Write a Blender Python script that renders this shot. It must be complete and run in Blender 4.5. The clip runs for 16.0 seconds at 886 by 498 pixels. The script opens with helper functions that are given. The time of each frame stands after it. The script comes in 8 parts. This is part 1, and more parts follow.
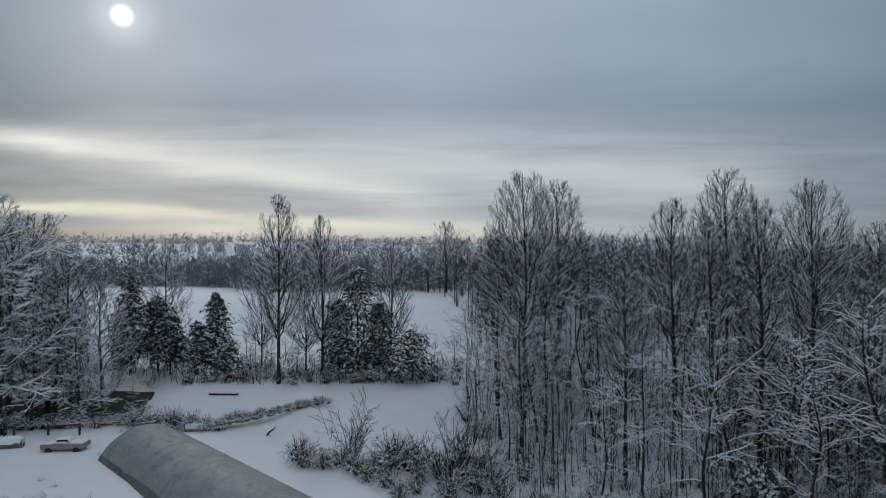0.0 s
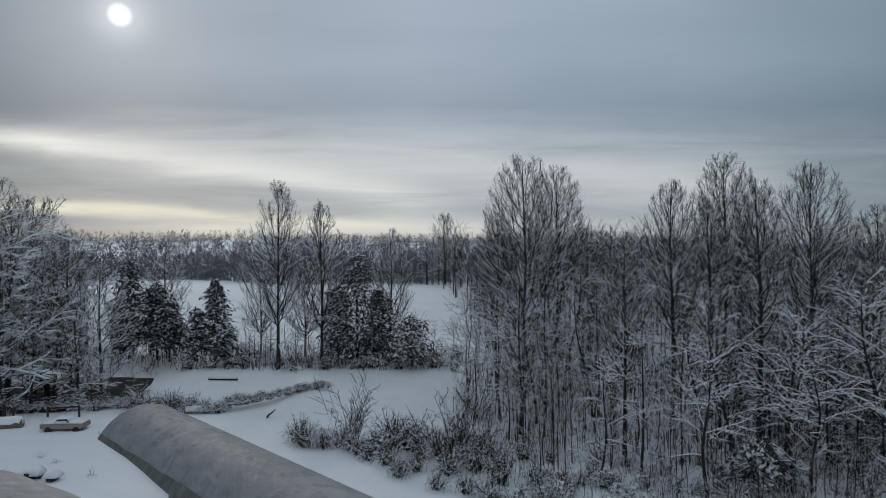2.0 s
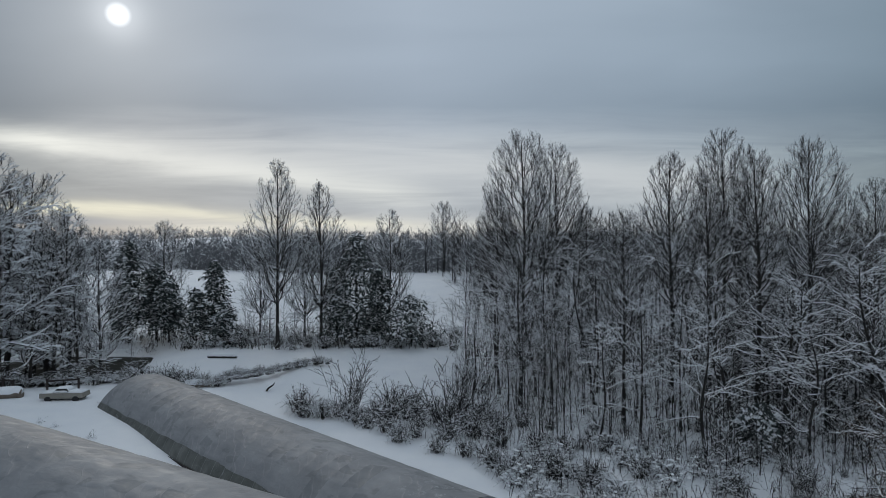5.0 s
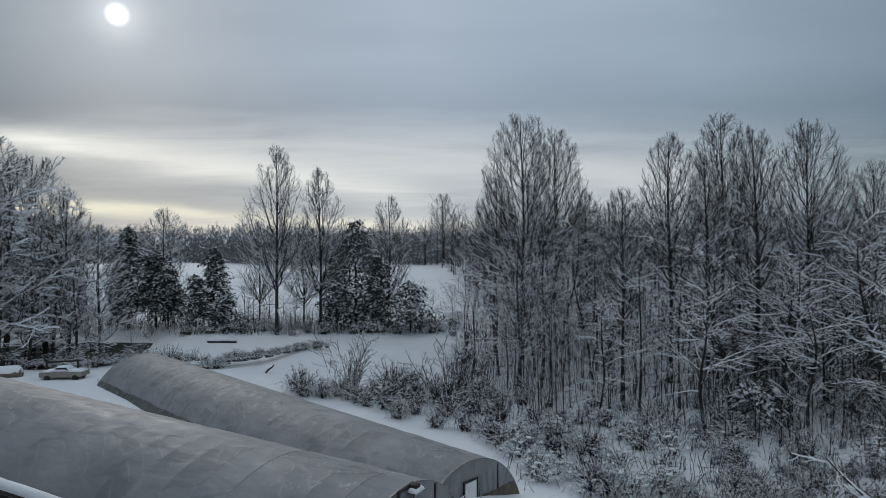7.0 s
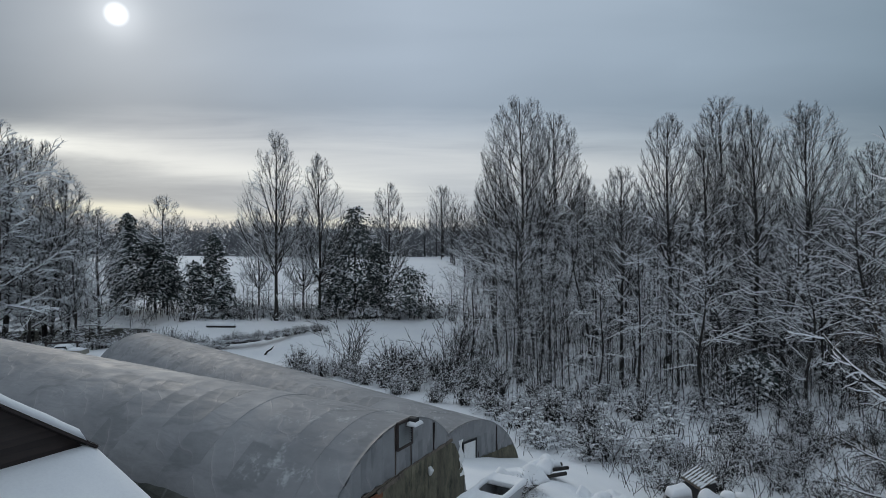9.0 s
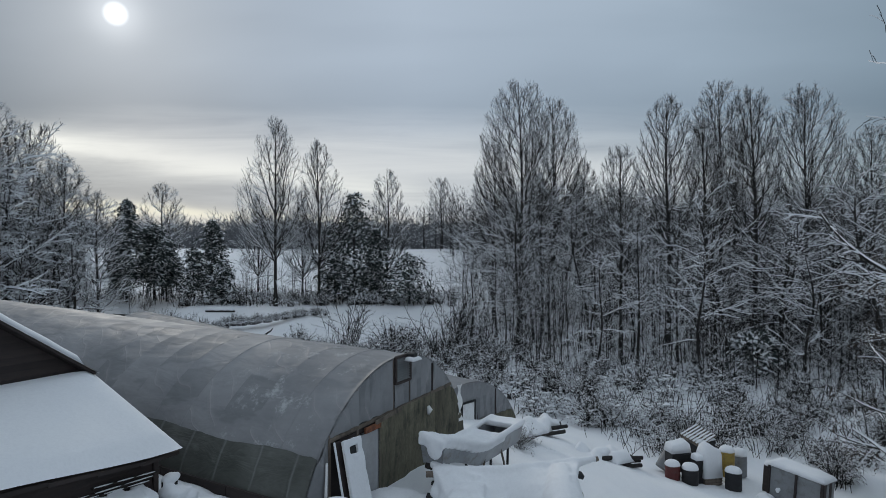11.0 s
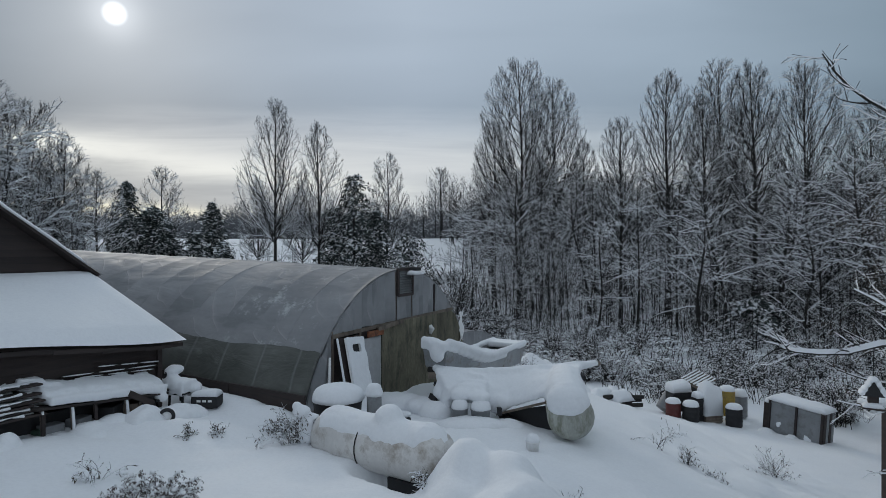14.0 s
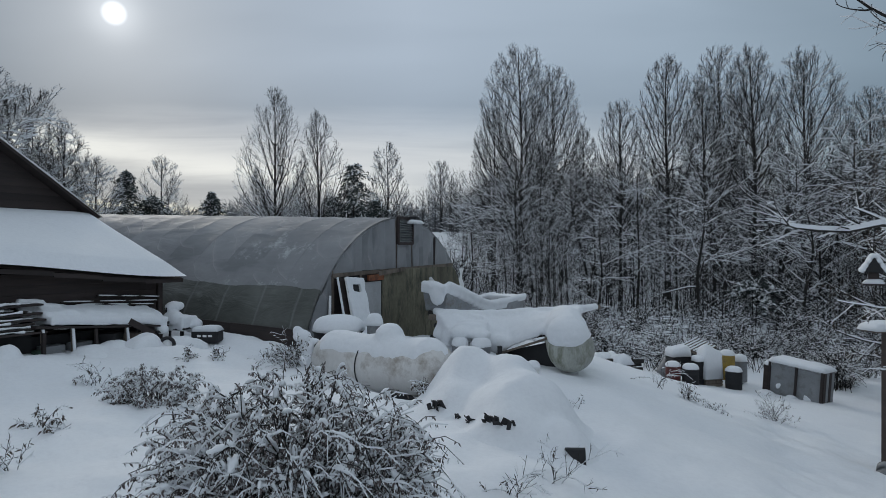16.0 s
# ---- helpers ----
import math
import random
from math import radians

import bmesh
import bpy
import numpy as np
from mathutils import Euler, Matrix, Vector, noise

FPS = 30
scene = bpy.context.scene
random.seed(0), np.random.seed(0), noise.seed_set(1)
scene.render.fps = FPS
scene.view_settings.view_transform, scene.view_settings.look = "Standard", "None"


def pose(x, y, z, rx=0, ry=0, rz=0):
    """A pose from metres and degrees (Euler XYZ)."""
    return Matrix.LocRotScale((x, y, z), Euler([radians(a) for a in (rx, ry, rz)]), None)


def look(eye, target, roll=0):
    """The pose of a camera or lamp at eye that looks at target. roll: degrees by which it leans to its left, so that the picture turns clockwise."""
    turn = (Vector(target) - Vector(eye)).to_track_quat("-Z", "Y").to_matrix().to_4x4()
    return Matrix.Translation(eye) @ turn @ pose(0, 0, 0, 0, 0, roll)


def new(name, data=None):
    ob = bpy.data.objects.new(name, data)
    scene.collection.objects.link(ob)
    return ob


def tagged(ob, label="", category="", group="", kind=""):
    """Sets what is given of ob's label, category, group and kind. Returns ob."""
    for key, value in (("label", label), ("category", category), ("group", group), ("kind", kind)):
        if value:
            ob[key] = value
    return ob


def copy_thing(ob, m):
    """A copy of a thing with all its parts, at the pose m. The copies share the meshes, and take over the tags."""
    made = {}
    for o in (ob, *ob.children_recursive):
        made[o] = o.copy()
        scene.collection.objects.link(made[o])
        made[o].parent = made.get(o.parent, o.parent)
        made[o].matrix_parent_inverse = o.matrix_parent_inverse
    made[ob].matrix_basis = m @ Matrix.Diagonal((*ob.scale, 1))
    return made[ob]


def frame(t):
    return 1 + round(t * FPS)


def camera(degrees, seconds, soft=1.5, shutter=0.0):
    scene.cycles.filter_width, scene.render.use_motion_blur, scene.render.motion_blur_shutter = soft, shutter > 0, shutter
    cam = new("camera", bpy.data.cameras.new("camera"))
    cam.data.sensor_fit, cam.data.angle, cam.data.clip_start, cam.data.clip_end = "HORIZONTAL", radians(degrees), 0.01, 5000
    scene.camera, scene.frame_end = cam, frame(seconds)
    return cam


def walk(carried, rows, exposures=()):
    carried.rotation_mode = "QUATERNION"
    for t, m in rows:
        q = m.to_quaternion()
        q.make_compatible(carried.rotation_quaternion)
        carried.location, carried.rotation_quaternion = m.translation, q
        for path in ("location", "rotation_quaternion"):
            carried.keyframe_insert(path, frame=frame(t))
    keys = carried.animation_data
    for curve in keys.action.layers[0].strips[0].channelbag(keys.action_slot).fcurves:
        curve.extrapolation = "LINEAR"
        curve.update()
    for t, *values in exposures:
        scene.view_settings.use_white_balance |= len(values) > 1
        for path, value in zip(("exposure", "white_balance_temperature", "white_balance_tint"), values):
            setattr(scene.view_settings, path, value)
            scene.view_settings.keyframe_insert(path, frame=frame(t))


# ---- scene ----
cam = camera(72.3, 16.0, soft=0.8)
PATH = [
    (0.0, pose(0.266, 0.378, 17.270, 90.001, 0, -0.001)),
    (2.0, pose(0.100, 0.302, 15.368, 89.990, 0, -0.171)),
    (4.0, pose(0.057, 0.229, 13.492, 89.986, 0, -0.249)),
    (6.5, pose(0.045, 0.131, 11.077, 89.973, 0, -0.337)),
    (9.0, pose(0.069, 0.060, 8.623, 89.962, 0, -0.411)),
    (11.5, pose(0.103, 0.057, 6.234, 89.932, 0, -0.472)),
    (13.0, pose(0.042, 0.006, 4.939, 89.933, 0, -0.514)),
    (14.5, pose(0.010, 0.005, 3.723, 89.918, 0, -0.534)),
    (16.0, pose(-0.002, -0.003, 2.600, 89.903, 0, -0.566)),
]
walk(cam, PATH, [(0.0, -0.08), (6.0, 0.0), (12.0, 0.12), (16.0, 0.10)])

# ---- daylight: high overcast, a low sun glowing through it ----
SUN_AZ, SUN_EL = -27.9, 18.8
SUN_DIR = Vector((math.sin(radians(SUN_AZ)) * math.cos(radians(SUN_EL)), math.cos(radians(SUN_AZ)) * math.cos(radians(SUN_EL)), math.sin(radians(SUN_EL))))


class Nodes:
    """Short hand for writing node trees."""

    def __init__(self, tree):
        self.tree = tree
        tree.nodes.clear()

    def node(self, kind, values=None, **attrs):
        n = self.tree.nodes.new(kind)
        for key, value in attrs.items():
            setattr(n, key, value)
        for key, value in (values or {}).items():
            if hasattr(value, "is_output"):
                self.tree.links.new(value, n.inputs[key])
            else:
                n.inputs[key].default_value = value
        return n

    def math(self, op, a, b=0.0, clamp=False):
        return self.node("ShaderNodeMath", {0: a, 1: b}, operation=op, use_clamp=clamp).outputs[0]

    def noise(self, vector, scale, detail=4.0, rough=0.55, distort=0.0):
        return self.node("ShaderNodeTexNoise", {"Vector": vector, "Scale": scale, "Detail": detail, "Roughness": rough, "Distortion": distort}).outputs["Fac"]

    def ramp(self, fac, stops):
        n = self.node("ShaderNodeValToRGB", {"Fac": fac})
        els = n.color_ramp.elements
        while len(els) < len(stops):
            els.new(0.5)
        for el, (pos, col) in zip(els, stops):
            el.position = pos
            el.color = (*col, 1) if len(col) == 3 else col
        return n.outputs["Color"]

    def mix(self, fac, a, b, mode="MIX"):
        n = self.node("ShaderNodeMix", data_type="RGBA", blend_type=mode)
        for key, value in ((0, fac), (6, a), (7, b)):
            if hasattr(value, "is_output"):
                self.tree.links.new(value, n.inputs[key])
            else:
                n.inputs[key].default_value = value if key == 0 else (*value, 1)[:4]
        return n.outputs[2]

    def scaled(self, vector, scale, rotation=(0, 0, 0), location=(0, 0, 0)):
        return self.node("ShaderNodeMapping", {"Vector": vector, "Location": location, "Rotation": rotation, "Scale": scale}).outputs[0]


def make_sky():
    w = bpy.data.worlds.new("overcast_sky")
    w.use_nodes = True
    scene.world = w
    k = Nodes(w.node_tree)
    way = k.node("ShaderNodeTexCoord").outputs["Generated"]
    sep = k.node("ShaderNodeSeparateXYZ", {0: way})
    x, y, z = sep.outputs[0], sep.outputs[1], sep.outputs[2]
    clear = k.node("ShaderNodeTexSky", sky_type="NISHITA", sun_disc=False, sun_elevation=radians(SUN_EL), sun_rotation=radians(SUN_AZ))
    # slopes of the line of sight: A sideways and E upwards, for each metre ahead
    ahead = k.math("MAXIMUM", y, 0.25)
    A, E = k.math("DIVIDE", x, ahead), k.math("DIVIDE", k.math("MAXIMUM", z, 0.0), ahead)
    plane = k.node("ShaderNodeCombineXYZ", {0: A, 1: E, 2: 0.0}).outputs[0]
    broad = k.noise(k.scaled(plane, (1.6, 5.5, 1), (0, 0, radians(6)), (0.3, 0.4, 0)), 1.0, 3.0, 0.5, 0.4)
    fine = k.noise(k.scaled(plane, (2.4, 26.0, 1), (0, 0, radians(7)), (3.1, 1.2, 0)), 1.0, 5.0, 0.6, 0.5)
    warp = k.math("MULTIPLY", k.math("SUBTRACT", k.noise(k.scaled(plane, (3.0, 9.0, 1), (0, 0, 0), (7, 2, 0)), 1.0, 4.0, 0.6, 0.3), 0.5), 0.034)
    dot = k.node("ShaderNodeVectorMath", {0: way, 1: SUN_DIR}, operation="DOT_PRODUCT").outputs["Value"]
    # slate above, a paler broken band low down
    tone = k.ramp(k.math("ADD", E, warp), [(0.0, (0.40, 0.40, 0.405)), (0.03, (0.41, 0.41, 0.41)), (0.065, (0.345, 0.365, 0.385)), (0.13, (0.40, 0.42, 0.43)), (0.195, (0.335, 0.37, 0.405)), (0.235, (0.275, 0.32, 0.365)), (0.31, (0.33, 0.38, 0.43)), (0.46, (0.35, 0.40, 0.45)), (0.8, (0.50, 0.545, 0.585)), (1.0, (0.60, 0.645, 0.685))])
    side = k.ramp(k.math("ADD", k.math("MULTIPLY", A, 0.5), 0.5), [(0.10, (0.56, 0.585, 0.60)), (0.34, (0.97, 0.975, 0.98)), (0.48, (1.13, 1.13, 1.13)), (0.70, (0.94, 0.985, 1.0)), (0.90, (0.57, 0.645, 0.67))])
    front = k.node("ShaderNodeMapRange", {"Value": y, 1: -0.15, 2: 0.30, 3: 0.0, 4: 1.0}, interpolation_type="SMOOTHSTEP").outputs[0]
    side = k.mix(front, (0.62, 0.645, 0.665), side)
    tone = k.mix(1.0, tone, side, "MULTIPLY")
    tone = k.mix(1.0, tone, k.ramp(broad, [(0.3, (0.92, 0.925, 0.93)), (0.7, (1.08, 1.075, 1.07))]), "MULTIPLY")
    low = k.ramp(E, [(0.0, (1, 1, 1)), (0.17, (1, 1, 1)), (0.25, (0, 0, 0))])
    tone = k.mix(low, tone, k.mix(1.0, tone, k.ramp(fine, [(0.3, (0.84, 0.85, 0.87)), (0.65, (1.17, 1.16, 1.13))]), "MULTIPLY"))

    def streak(e0, a0, slope, width, lo, hi, colour, amount, tone):
        line = k.math("ADD", k.math("MULTIPLY", k.math("SUBTRACT", A, a0), slope), e0)
        off = k.math("DIVIDE", k.math("SUBTRACT", k.math("ADD", E, warp), line), width)
        bell = k.math("POWER", 2.718, k.math("MULTIPLY", k.math("MULTIPLY", off, off), -1.0))
        come = k.node("ShaderNodeMapRange", {"Value": A, 1: lo - 0.30, 2: lo, 3: 0.0, 4: 1.0}, interpolation_type="SMOOTHSTEP").outputs[0]
        go = k.node("ShaderNodeMapRange", {"Value": A, 1: hi, 2: hi + 0.18, 3: 1.0, 4: 0.0}, interpolation_type="SMOOTHSTEP").outputs[0]
        wisps = k.ramp(fine, [(0.30, (0.45, 0.45, 0.45)), (0.6, (1, 1, 1))])
        f = k.math("MULTIPLY", k.math("MULTIPLY", bell, wisps), k.math("MULTIPLY", k.math("MULTIPLY", come, go), amount))
        return k.mix(f, tone, colour)

    tone = streak(0.160, -0.544, -0.135, 0.023, -0.62, -0.12, (0.90, 0.885, 0.79), 0.95, tone)
    tone = streak(0.150, -0.30, -0.06, 0.05, -0.42, 0.45, (0.62, 0.62, 0.60), 0.65, tone)
    tone = streak(0.066, -0.60, -0.05, 0.010, -0.68, -0.16, (0.86, 0.82, 0.64), 0.9, tone)
    tone = streak(0.046, -0.55, -0.02, 0.009, -0.66, -0.34, (0.22, 0.265, 0.33), 0.85, tone)
    tone = streak(0.034, -0.10, -0.02, 0.018, -0.36, 0.04, (0.74, 0.71, 0.62), 0.85, tone)
    tone = k.mix(k.math("MULTIPLY", k.math("POWER", k.math("MAXIMUM", dot, 0.0), 130.0), 0.32), tone, (0.66, 0.69, 0.70))
    glow = k.math("POWER", k.math("MAXIMUM", dot, 0.0), 1800.0)
    disc = k.node("ShaderNodeMapRange", {"Value": dot, 1: math.cos(radians(1.05)), 2: 1.0, 3: 0.0, 4: 1.0}, interpolation_type="SMOOTHSTEP").outputs[0]
    sun = k.math("ADD", k.math("MULTIPLY", glow, 0.26), k.math("MULTIPLY", disc, 0.62))
    warm = k.mix(1.0, (1.0, 0.98, 0.94), k.node("ShaderNodeCombineXYZ", {0: sun, 1: sun, 2: sun}).outputs[0], "MULTIPLY")
    tone = k.mix(1.0, tone, warm, "ADD")
    thin = k.node("ShaderNodeBackground", {"Color": clear.outputs[0], "Strength": 0.05})
    cloud = k.node("ShaderNodeBackground", {"Color": k.mix(1.0, tone, (0.963, 1.0, 1.062), "MULTIPLY"), "Strength": 1.06})
    both = k.node("ShaderNodeMixShader", {0: 0.94, 1: thin.outputs[0], 2: cloud.outputs[0]})
    k.node("ShaderNodeOutputWorld", {0: both.outputs[0]})


make_sky()
lamp = bpy.data.lights.new("sun", "SUN")
lamp.energy, lamp.angle, lamp.color = 0.75, radians(14), (1.0, 0.95, 0.87)
sun = new("sun", lamp)
sun.matrix_world = look(SUN_DIR * 200, (0, 0, 0))
scene.view_settings.exposure = 0.0


# ---- materials ----
def surface(name, build):
    """A material whose colour, roughness and relief build(k, place) returns as a dictionary of Principled inputs; "relief" is (height, strength, metres)."""
    m = bpy.data.materials.new(name)
    m.use_nodes = True
    k = Nodes(m.node_tree)
    place = k.node("ShaderNodeTexCoord").outputs["Object"]
    values = build(k, place)
    relief = values.pop("relief", None)
    if relief:
        values["Normal"] = k.node("ShaderNodeBump", {"Height": relief[0], "Strength": relief[1], "Distance": relief[2]}).outputs[0]
    b = k.node("ShaderNodeBsdfPrincipled", values)
    k.node("ShaderNodeOutputMaterial", {0: b.outputs[0]})
    return m


def world_place(k):
    return k.node("ShaderNodeNewGeometry").outputs["Position"]


def snow_build(k, place):
    at = world_place(k)
    tone = k.ramp(k.noise(at, 0.35, 3), [(0.3, (0.81, 0.83, 0.86)), (0.7, (0.865, 0.88, 0.895))])
    tone = k.mix(1.0, tone, k.ramp(k.noise(at, 14.0, 4, 0.7), [(0.3, (0.95, 0.95, 0.955)), (0.6, (1, 1, 1))]), "MULTIPLY")
    soft = k.math("ADD", k.noise(at, 1.6, 4, 0.5), k.math("ADD", k.math("MULTIPLY", k.noise(at, 22.0, 3, 0.6), 0.07), k.math("MULTIPLY", k.noise(at, 6.5, 3, 0.6), 0.22)))
    return {"Base Color": tone, "Roughness": 0.85, "Specular IOR Level": 0.12, "relief": (soft, 0.35, 0.08)}


def plain(colour, rough=0.7, metal=0.0, vary=0.25, scale=6.0, stain=None, grain=(1, 1, 1), bump=0.3, deep=0.004, each=0.0):
    """A surface with mottling at two sizes, optional stains of another colour, and some variation from piece to piece."""
    def build(k, place):
        big = k.noise(k.scaled(place, grain), scale * 0.25, 3)
        fine = k.noise(k.scaled(place, grain), scale * 4.0, 5, 0.65)
        c = k.mix(1.0, colour, k.ramp(big, [(0.25, (1 - vary,) * 3), (0.75, (1 + vary,) * 3)]), "MULTIPLY")
        c = k.mix(1.0, c, k.ramp(fine, [(0.25, (1 - vary * 0.8,) * 3), (0.7, (1 + vary * 0.5,) * 3)]), "MULTIPLY")
        if stain:
            c = k.mix(k.ramp(k.noise(k.scaled(place, grain), scale * 0.6, 5, 0.7), [(0.5, (0, 0, 0)), (0.68, (1, 1, 1))]), c, stain)
        if each:
            r = k.node("ShaderNodeObjectInfo").outputs["Random"]
            c = k.mix(1.0, c, k.ramp(r, [(0.0, (1 - each,) * 3), (1.0, (1 + each,) * 3)]), "MULTIPLY")
        rr = k.ramp(fine, [(0.3, (rough - 0.08,) * 3), (0.7, (min(1, rough + 0.1),) * 3)])
        return {"Base Color": c, "Roughness": rr, "Metallic": metal, "relief": (k.math("ADD", fine, k.math("MULTIPLY", big, 0.6)), bump, deep)}
    return build


def film_build(k, place):
    """Weathered greenhouse film: grey and dull, creased aslant with bright sheen painted along the creases, with wet
    dark panels between the hoops, dust, frost smears and old water marks.
    """
    sep = k.node("ShaderNodeSeparateXYZ", {0: place})
    along_y = sep.outputs[1]
    big = k.noise(place, 0.30, 3, 0.5)
    fine = k.noise(place, 5.0, 5, 0.65)
    wr = k.noise(k.scaled(place, (1.5, 0.5, 1.5), (radians(14), 0, radians(24))), 1.0, 2, 0.45, 0.4)
    wr2 = k.noise(k.scaled(place, (2.0, 0.8, 2.0), (radians(-25), 0, radians(-34))), 1.1, 3, 0.5, 0.5)
    c = k.ramp(big, [(0.3, (0.220, 0.226, 0.236)), (0.55, (0.262, 0.268, 0.279)), (0.75, (0.312, 0.318, 0.329))])
    c = k.mix(0.5, c, k.ramp(wr, [(0.32, (0.80, 0.81, 0.82)), (0.5, (1, 1, 1)), (0.66, (1.15, 1.15, 1.14))]), "MULTIPLY")
    c = k.mix(0.4, c, k.ramp(fine, [(0.3, (0.88, 0.88, 0.88)), (0.7, (1.10, 1.10, 1.10))]), "MULTIPLY")
    # wet panels: each bay between two hoops holds its own patch with a sharp edge
    bay = k.math("FLOOR", k.math("DIVIDE", along_y, 1.22))
    patch = k.noise(k.node("ShaderNodeCombineXYZ", {0: k.math("MULTIPLY", sep.outputs[0], 0.55), 1: k.math("ADD", k.math("MULTIPLY", bay, 3.7), k.math("MULTIPLY", along_y, 0.25)), 2: k.math("MULTIPLY", sep.outputs[2], 0.35)}).outputs[0], 1.0, 4, 0.6, 0.35)
    wet = k.ramp(patch, [(0.57, (0, 0, 0)), (0.60, (0.40, 0.40, 0.40))])
    c = k.mix(wet, c, (0.128, 0.138, 0.145))
    near = k.ramp(k.math("MULTIPLY", along_y, 0.1), [(0.03, (0, 0, 0)), (0.10, (1, 1, 1)), (0.30, (1, 1, 1)), (0.45, (0, 0, 0))])
    frost = k.math("MULTIPLY", k.ramp(k.noise(place, 1.5, 7, 0.78), [(0.55, (0, 0, 0)), (0.67, (0.8, 0.8, 0.8))]), k.math("ADD", k.math("MULTIPLY", near, 0.8), 0.06))
    c = k.mix(frost, c, (0.52, 0.54, 0.55))
    # sharp creases that slant across each bay
    turn = k.math("ARCTAN2", sep.outputs[0], sep.outputs[2])
    arc = k.math("MULTIPLY", turn, 4.57)
    part_of_bay = k.math("FRACT", k.math("DIVIDE", along_y, 1.22))
    wander = k.noise(k.node("ShaderNodeCombineXYZ", {0: k.math("MULTIPLY", arc, 0.45), 1: k.math("MULTIPLY", bay, 5.3), 2: k.math("MULTIPLY", along_y, 0.5)}).outputs[0], 1.0, 2, 0.5)
    lean = k.math("MULTIPLY", part_of_bay, k.math("SUBTRACT", k.math("MULTIPLY", k.math("GREATER_THAN", turn, 0.0), 2.6), 1.3))
    line = k.math("FRACT", k.math("ADD", k.math("ADD", k.math("DIVIDE", arc, 0.85), lean), k.math("MULTIPLY", wander, 2.2)))
    crease = k.ramp(k.math("ABSOLUTE", k.math("SUBTRACT", line, 0.5)), [(0.0, (1, 1, 1)), (0.05, (0.35, 0.35, 0.35)), (0.16, (0, 0, 0))])
    strong = k.ramp(k.noise(k.node("ShaderNodeCombineXYZ", {0: k.math("MULTIPLY", arc, 0.6), 1: k.math("MULTIPLY", bay, 2.1), 2: 3.0}).outputs[0], 1.0, 2, 0.5), [(0.44, (0, 0, 0)), (0.62, (1, 1, 1))])
    crease = k.math("MULTIPLY", crease, strong)
    # specular streaks of the creases, painted as a paler colour
    c = k.mix(k.math("MULTIPLY", crease, 0.36), c, (0.46, 0.43, 0.435))
    h = k.math("ADD", k.math("ADD", wr, k.math("MULTIPLY", wr2, 0.9)), k.math("MULTIPLY", crease, 0.4))
    return {"Base Color": c, "Roughness": k.ramp(wr2, [(0.3, (0.60,) * 3), (0.7, (0.76,) * 3)]), "Specular IOR Level": 0.30, "relief": (h, 0.60, 0.07)}


def dark_film_build(k, place):
    """Clearer film low on the sides, an added layer: the dim inside is put into its dark greenish colour, with slanting
    creases and smears of frost.
    """
    wr = k.noise(k.scaled(place, (1.8, 0.7, 1.8), (radians(30), 0, radians(24))), 1.1, 4, 0.55, 0.6)
    c = k.ramp(k.noise(place, 0.7, 4, 0.6), [(0.3, (0.062, 0.068, 0.060)), (0.55, (0.105, 0.111, 0.101)), (0.75, (0.165, 0.17, 0.16))])
    c = k.mix(k.ramp(wr, [(0.60, (0, 0, 0)), (0.72, (0.5, 0.5, 0.5))]), c, (0.25, 0.26, 0.255))
    c = k.mix(k.ramp(k.noise(place, 1.9, 6, 0.75), [(0.64, (0, 0, 0)), (0.76, (0.35, 0.35, 0.35))]), c, (0.5, 0.52, 0.53))
    # the hoops press a pale line through the film, and slack folds hang from them
    y = k.math("DIVIDE", k.node("ShaderNodeSeparateXYZ", {0: place}).outputs[1], 1.22)
    y = k.math("ADD", y, k.math("MULTIPLY", k.math("SUBTRACT", k.noise(place, 0.6, 2, 0.5), 0.5), 0.22))
    hoop = k.ramp(k.math("ABSOLUTE", k.math("SUBTRACT", k.math("FRACT", y), 0.5)), [(0.0, (1, 1, 1)), (0.02, (0.5, 0.5, 0.5)), (0.045, (0, 0, 0))])
    c = k.mix(k.math("MULTIPLY", hoop, 0.45), c, (0.25, 0.26, 0.255))
    h = k.math("ADD", wr, k.math("MULTIPLY", hoop, 0.35))
    return {"Base Color": c, "Roughness": 0.42, "Specular IOR Level": 0.4, "relief": (h, 0.8, 0.08)}


def bark_build(k, place):
    at = world_place(k)
    c = k.ramp(k.noise(k.scaled(at, (6, 6, 1.2)), 2.0, 5, 0.7), [(0.3, (0.014, 0.012, 0.011)), (0.55, (0.030, 0.027, 0.025)), (0.75, (0.070, 0.065, 0.060))])
    c = k.mix(k.ramp(k.noise(at, 0.8, 3), [(0.5, (0, 0, 0)), (0.75, (0.5, 0.5, 0.5))]), c, (0.085, 0.075, 0.058))
    return {"Base Color": c, "Roughness": 0.9, "relief": (k.noise(k.scaled(at, (9, 9, 2)), 3.0, 4, 0.7), 0.6, 0.02)}


SNOW = surface("snow", snow_build)
BARK = surface("grey_brown_bark", bark_build)
TWIG = surface("twig_bark", plain((0.021, 0.019, 0.018), 0.9, vary=0.35, scale=1.5))
# distance haze put into the twig colour, on top of the snow dusting
FROSTHAZE = surface("hazed_frosted_twigs", plain((0.155, 0.16, 0.17), 0.95, vary=0.3, scale=0.15))
DULLTWIG = surface("lichen_grey_twigs", plain((0.042, 0.041, 0.042), 0.9, vary=0.35, scale=0.6))
NEEDLE = surface("cedar_needles", plain((0.046, 0.060, 0.057), 0.75, vary=0.4, scale=3.0))
DEADLEAF = surface("withered_leaves", plain((0.085, 0.066, 0.052), 0.85, vary=0.4, scale=9.0))
BUSHLEAF = surface("grey_withered_leaves", plain((0.135, 0.112, 0.106), 0.85, vary=0.45, scale=9.0))
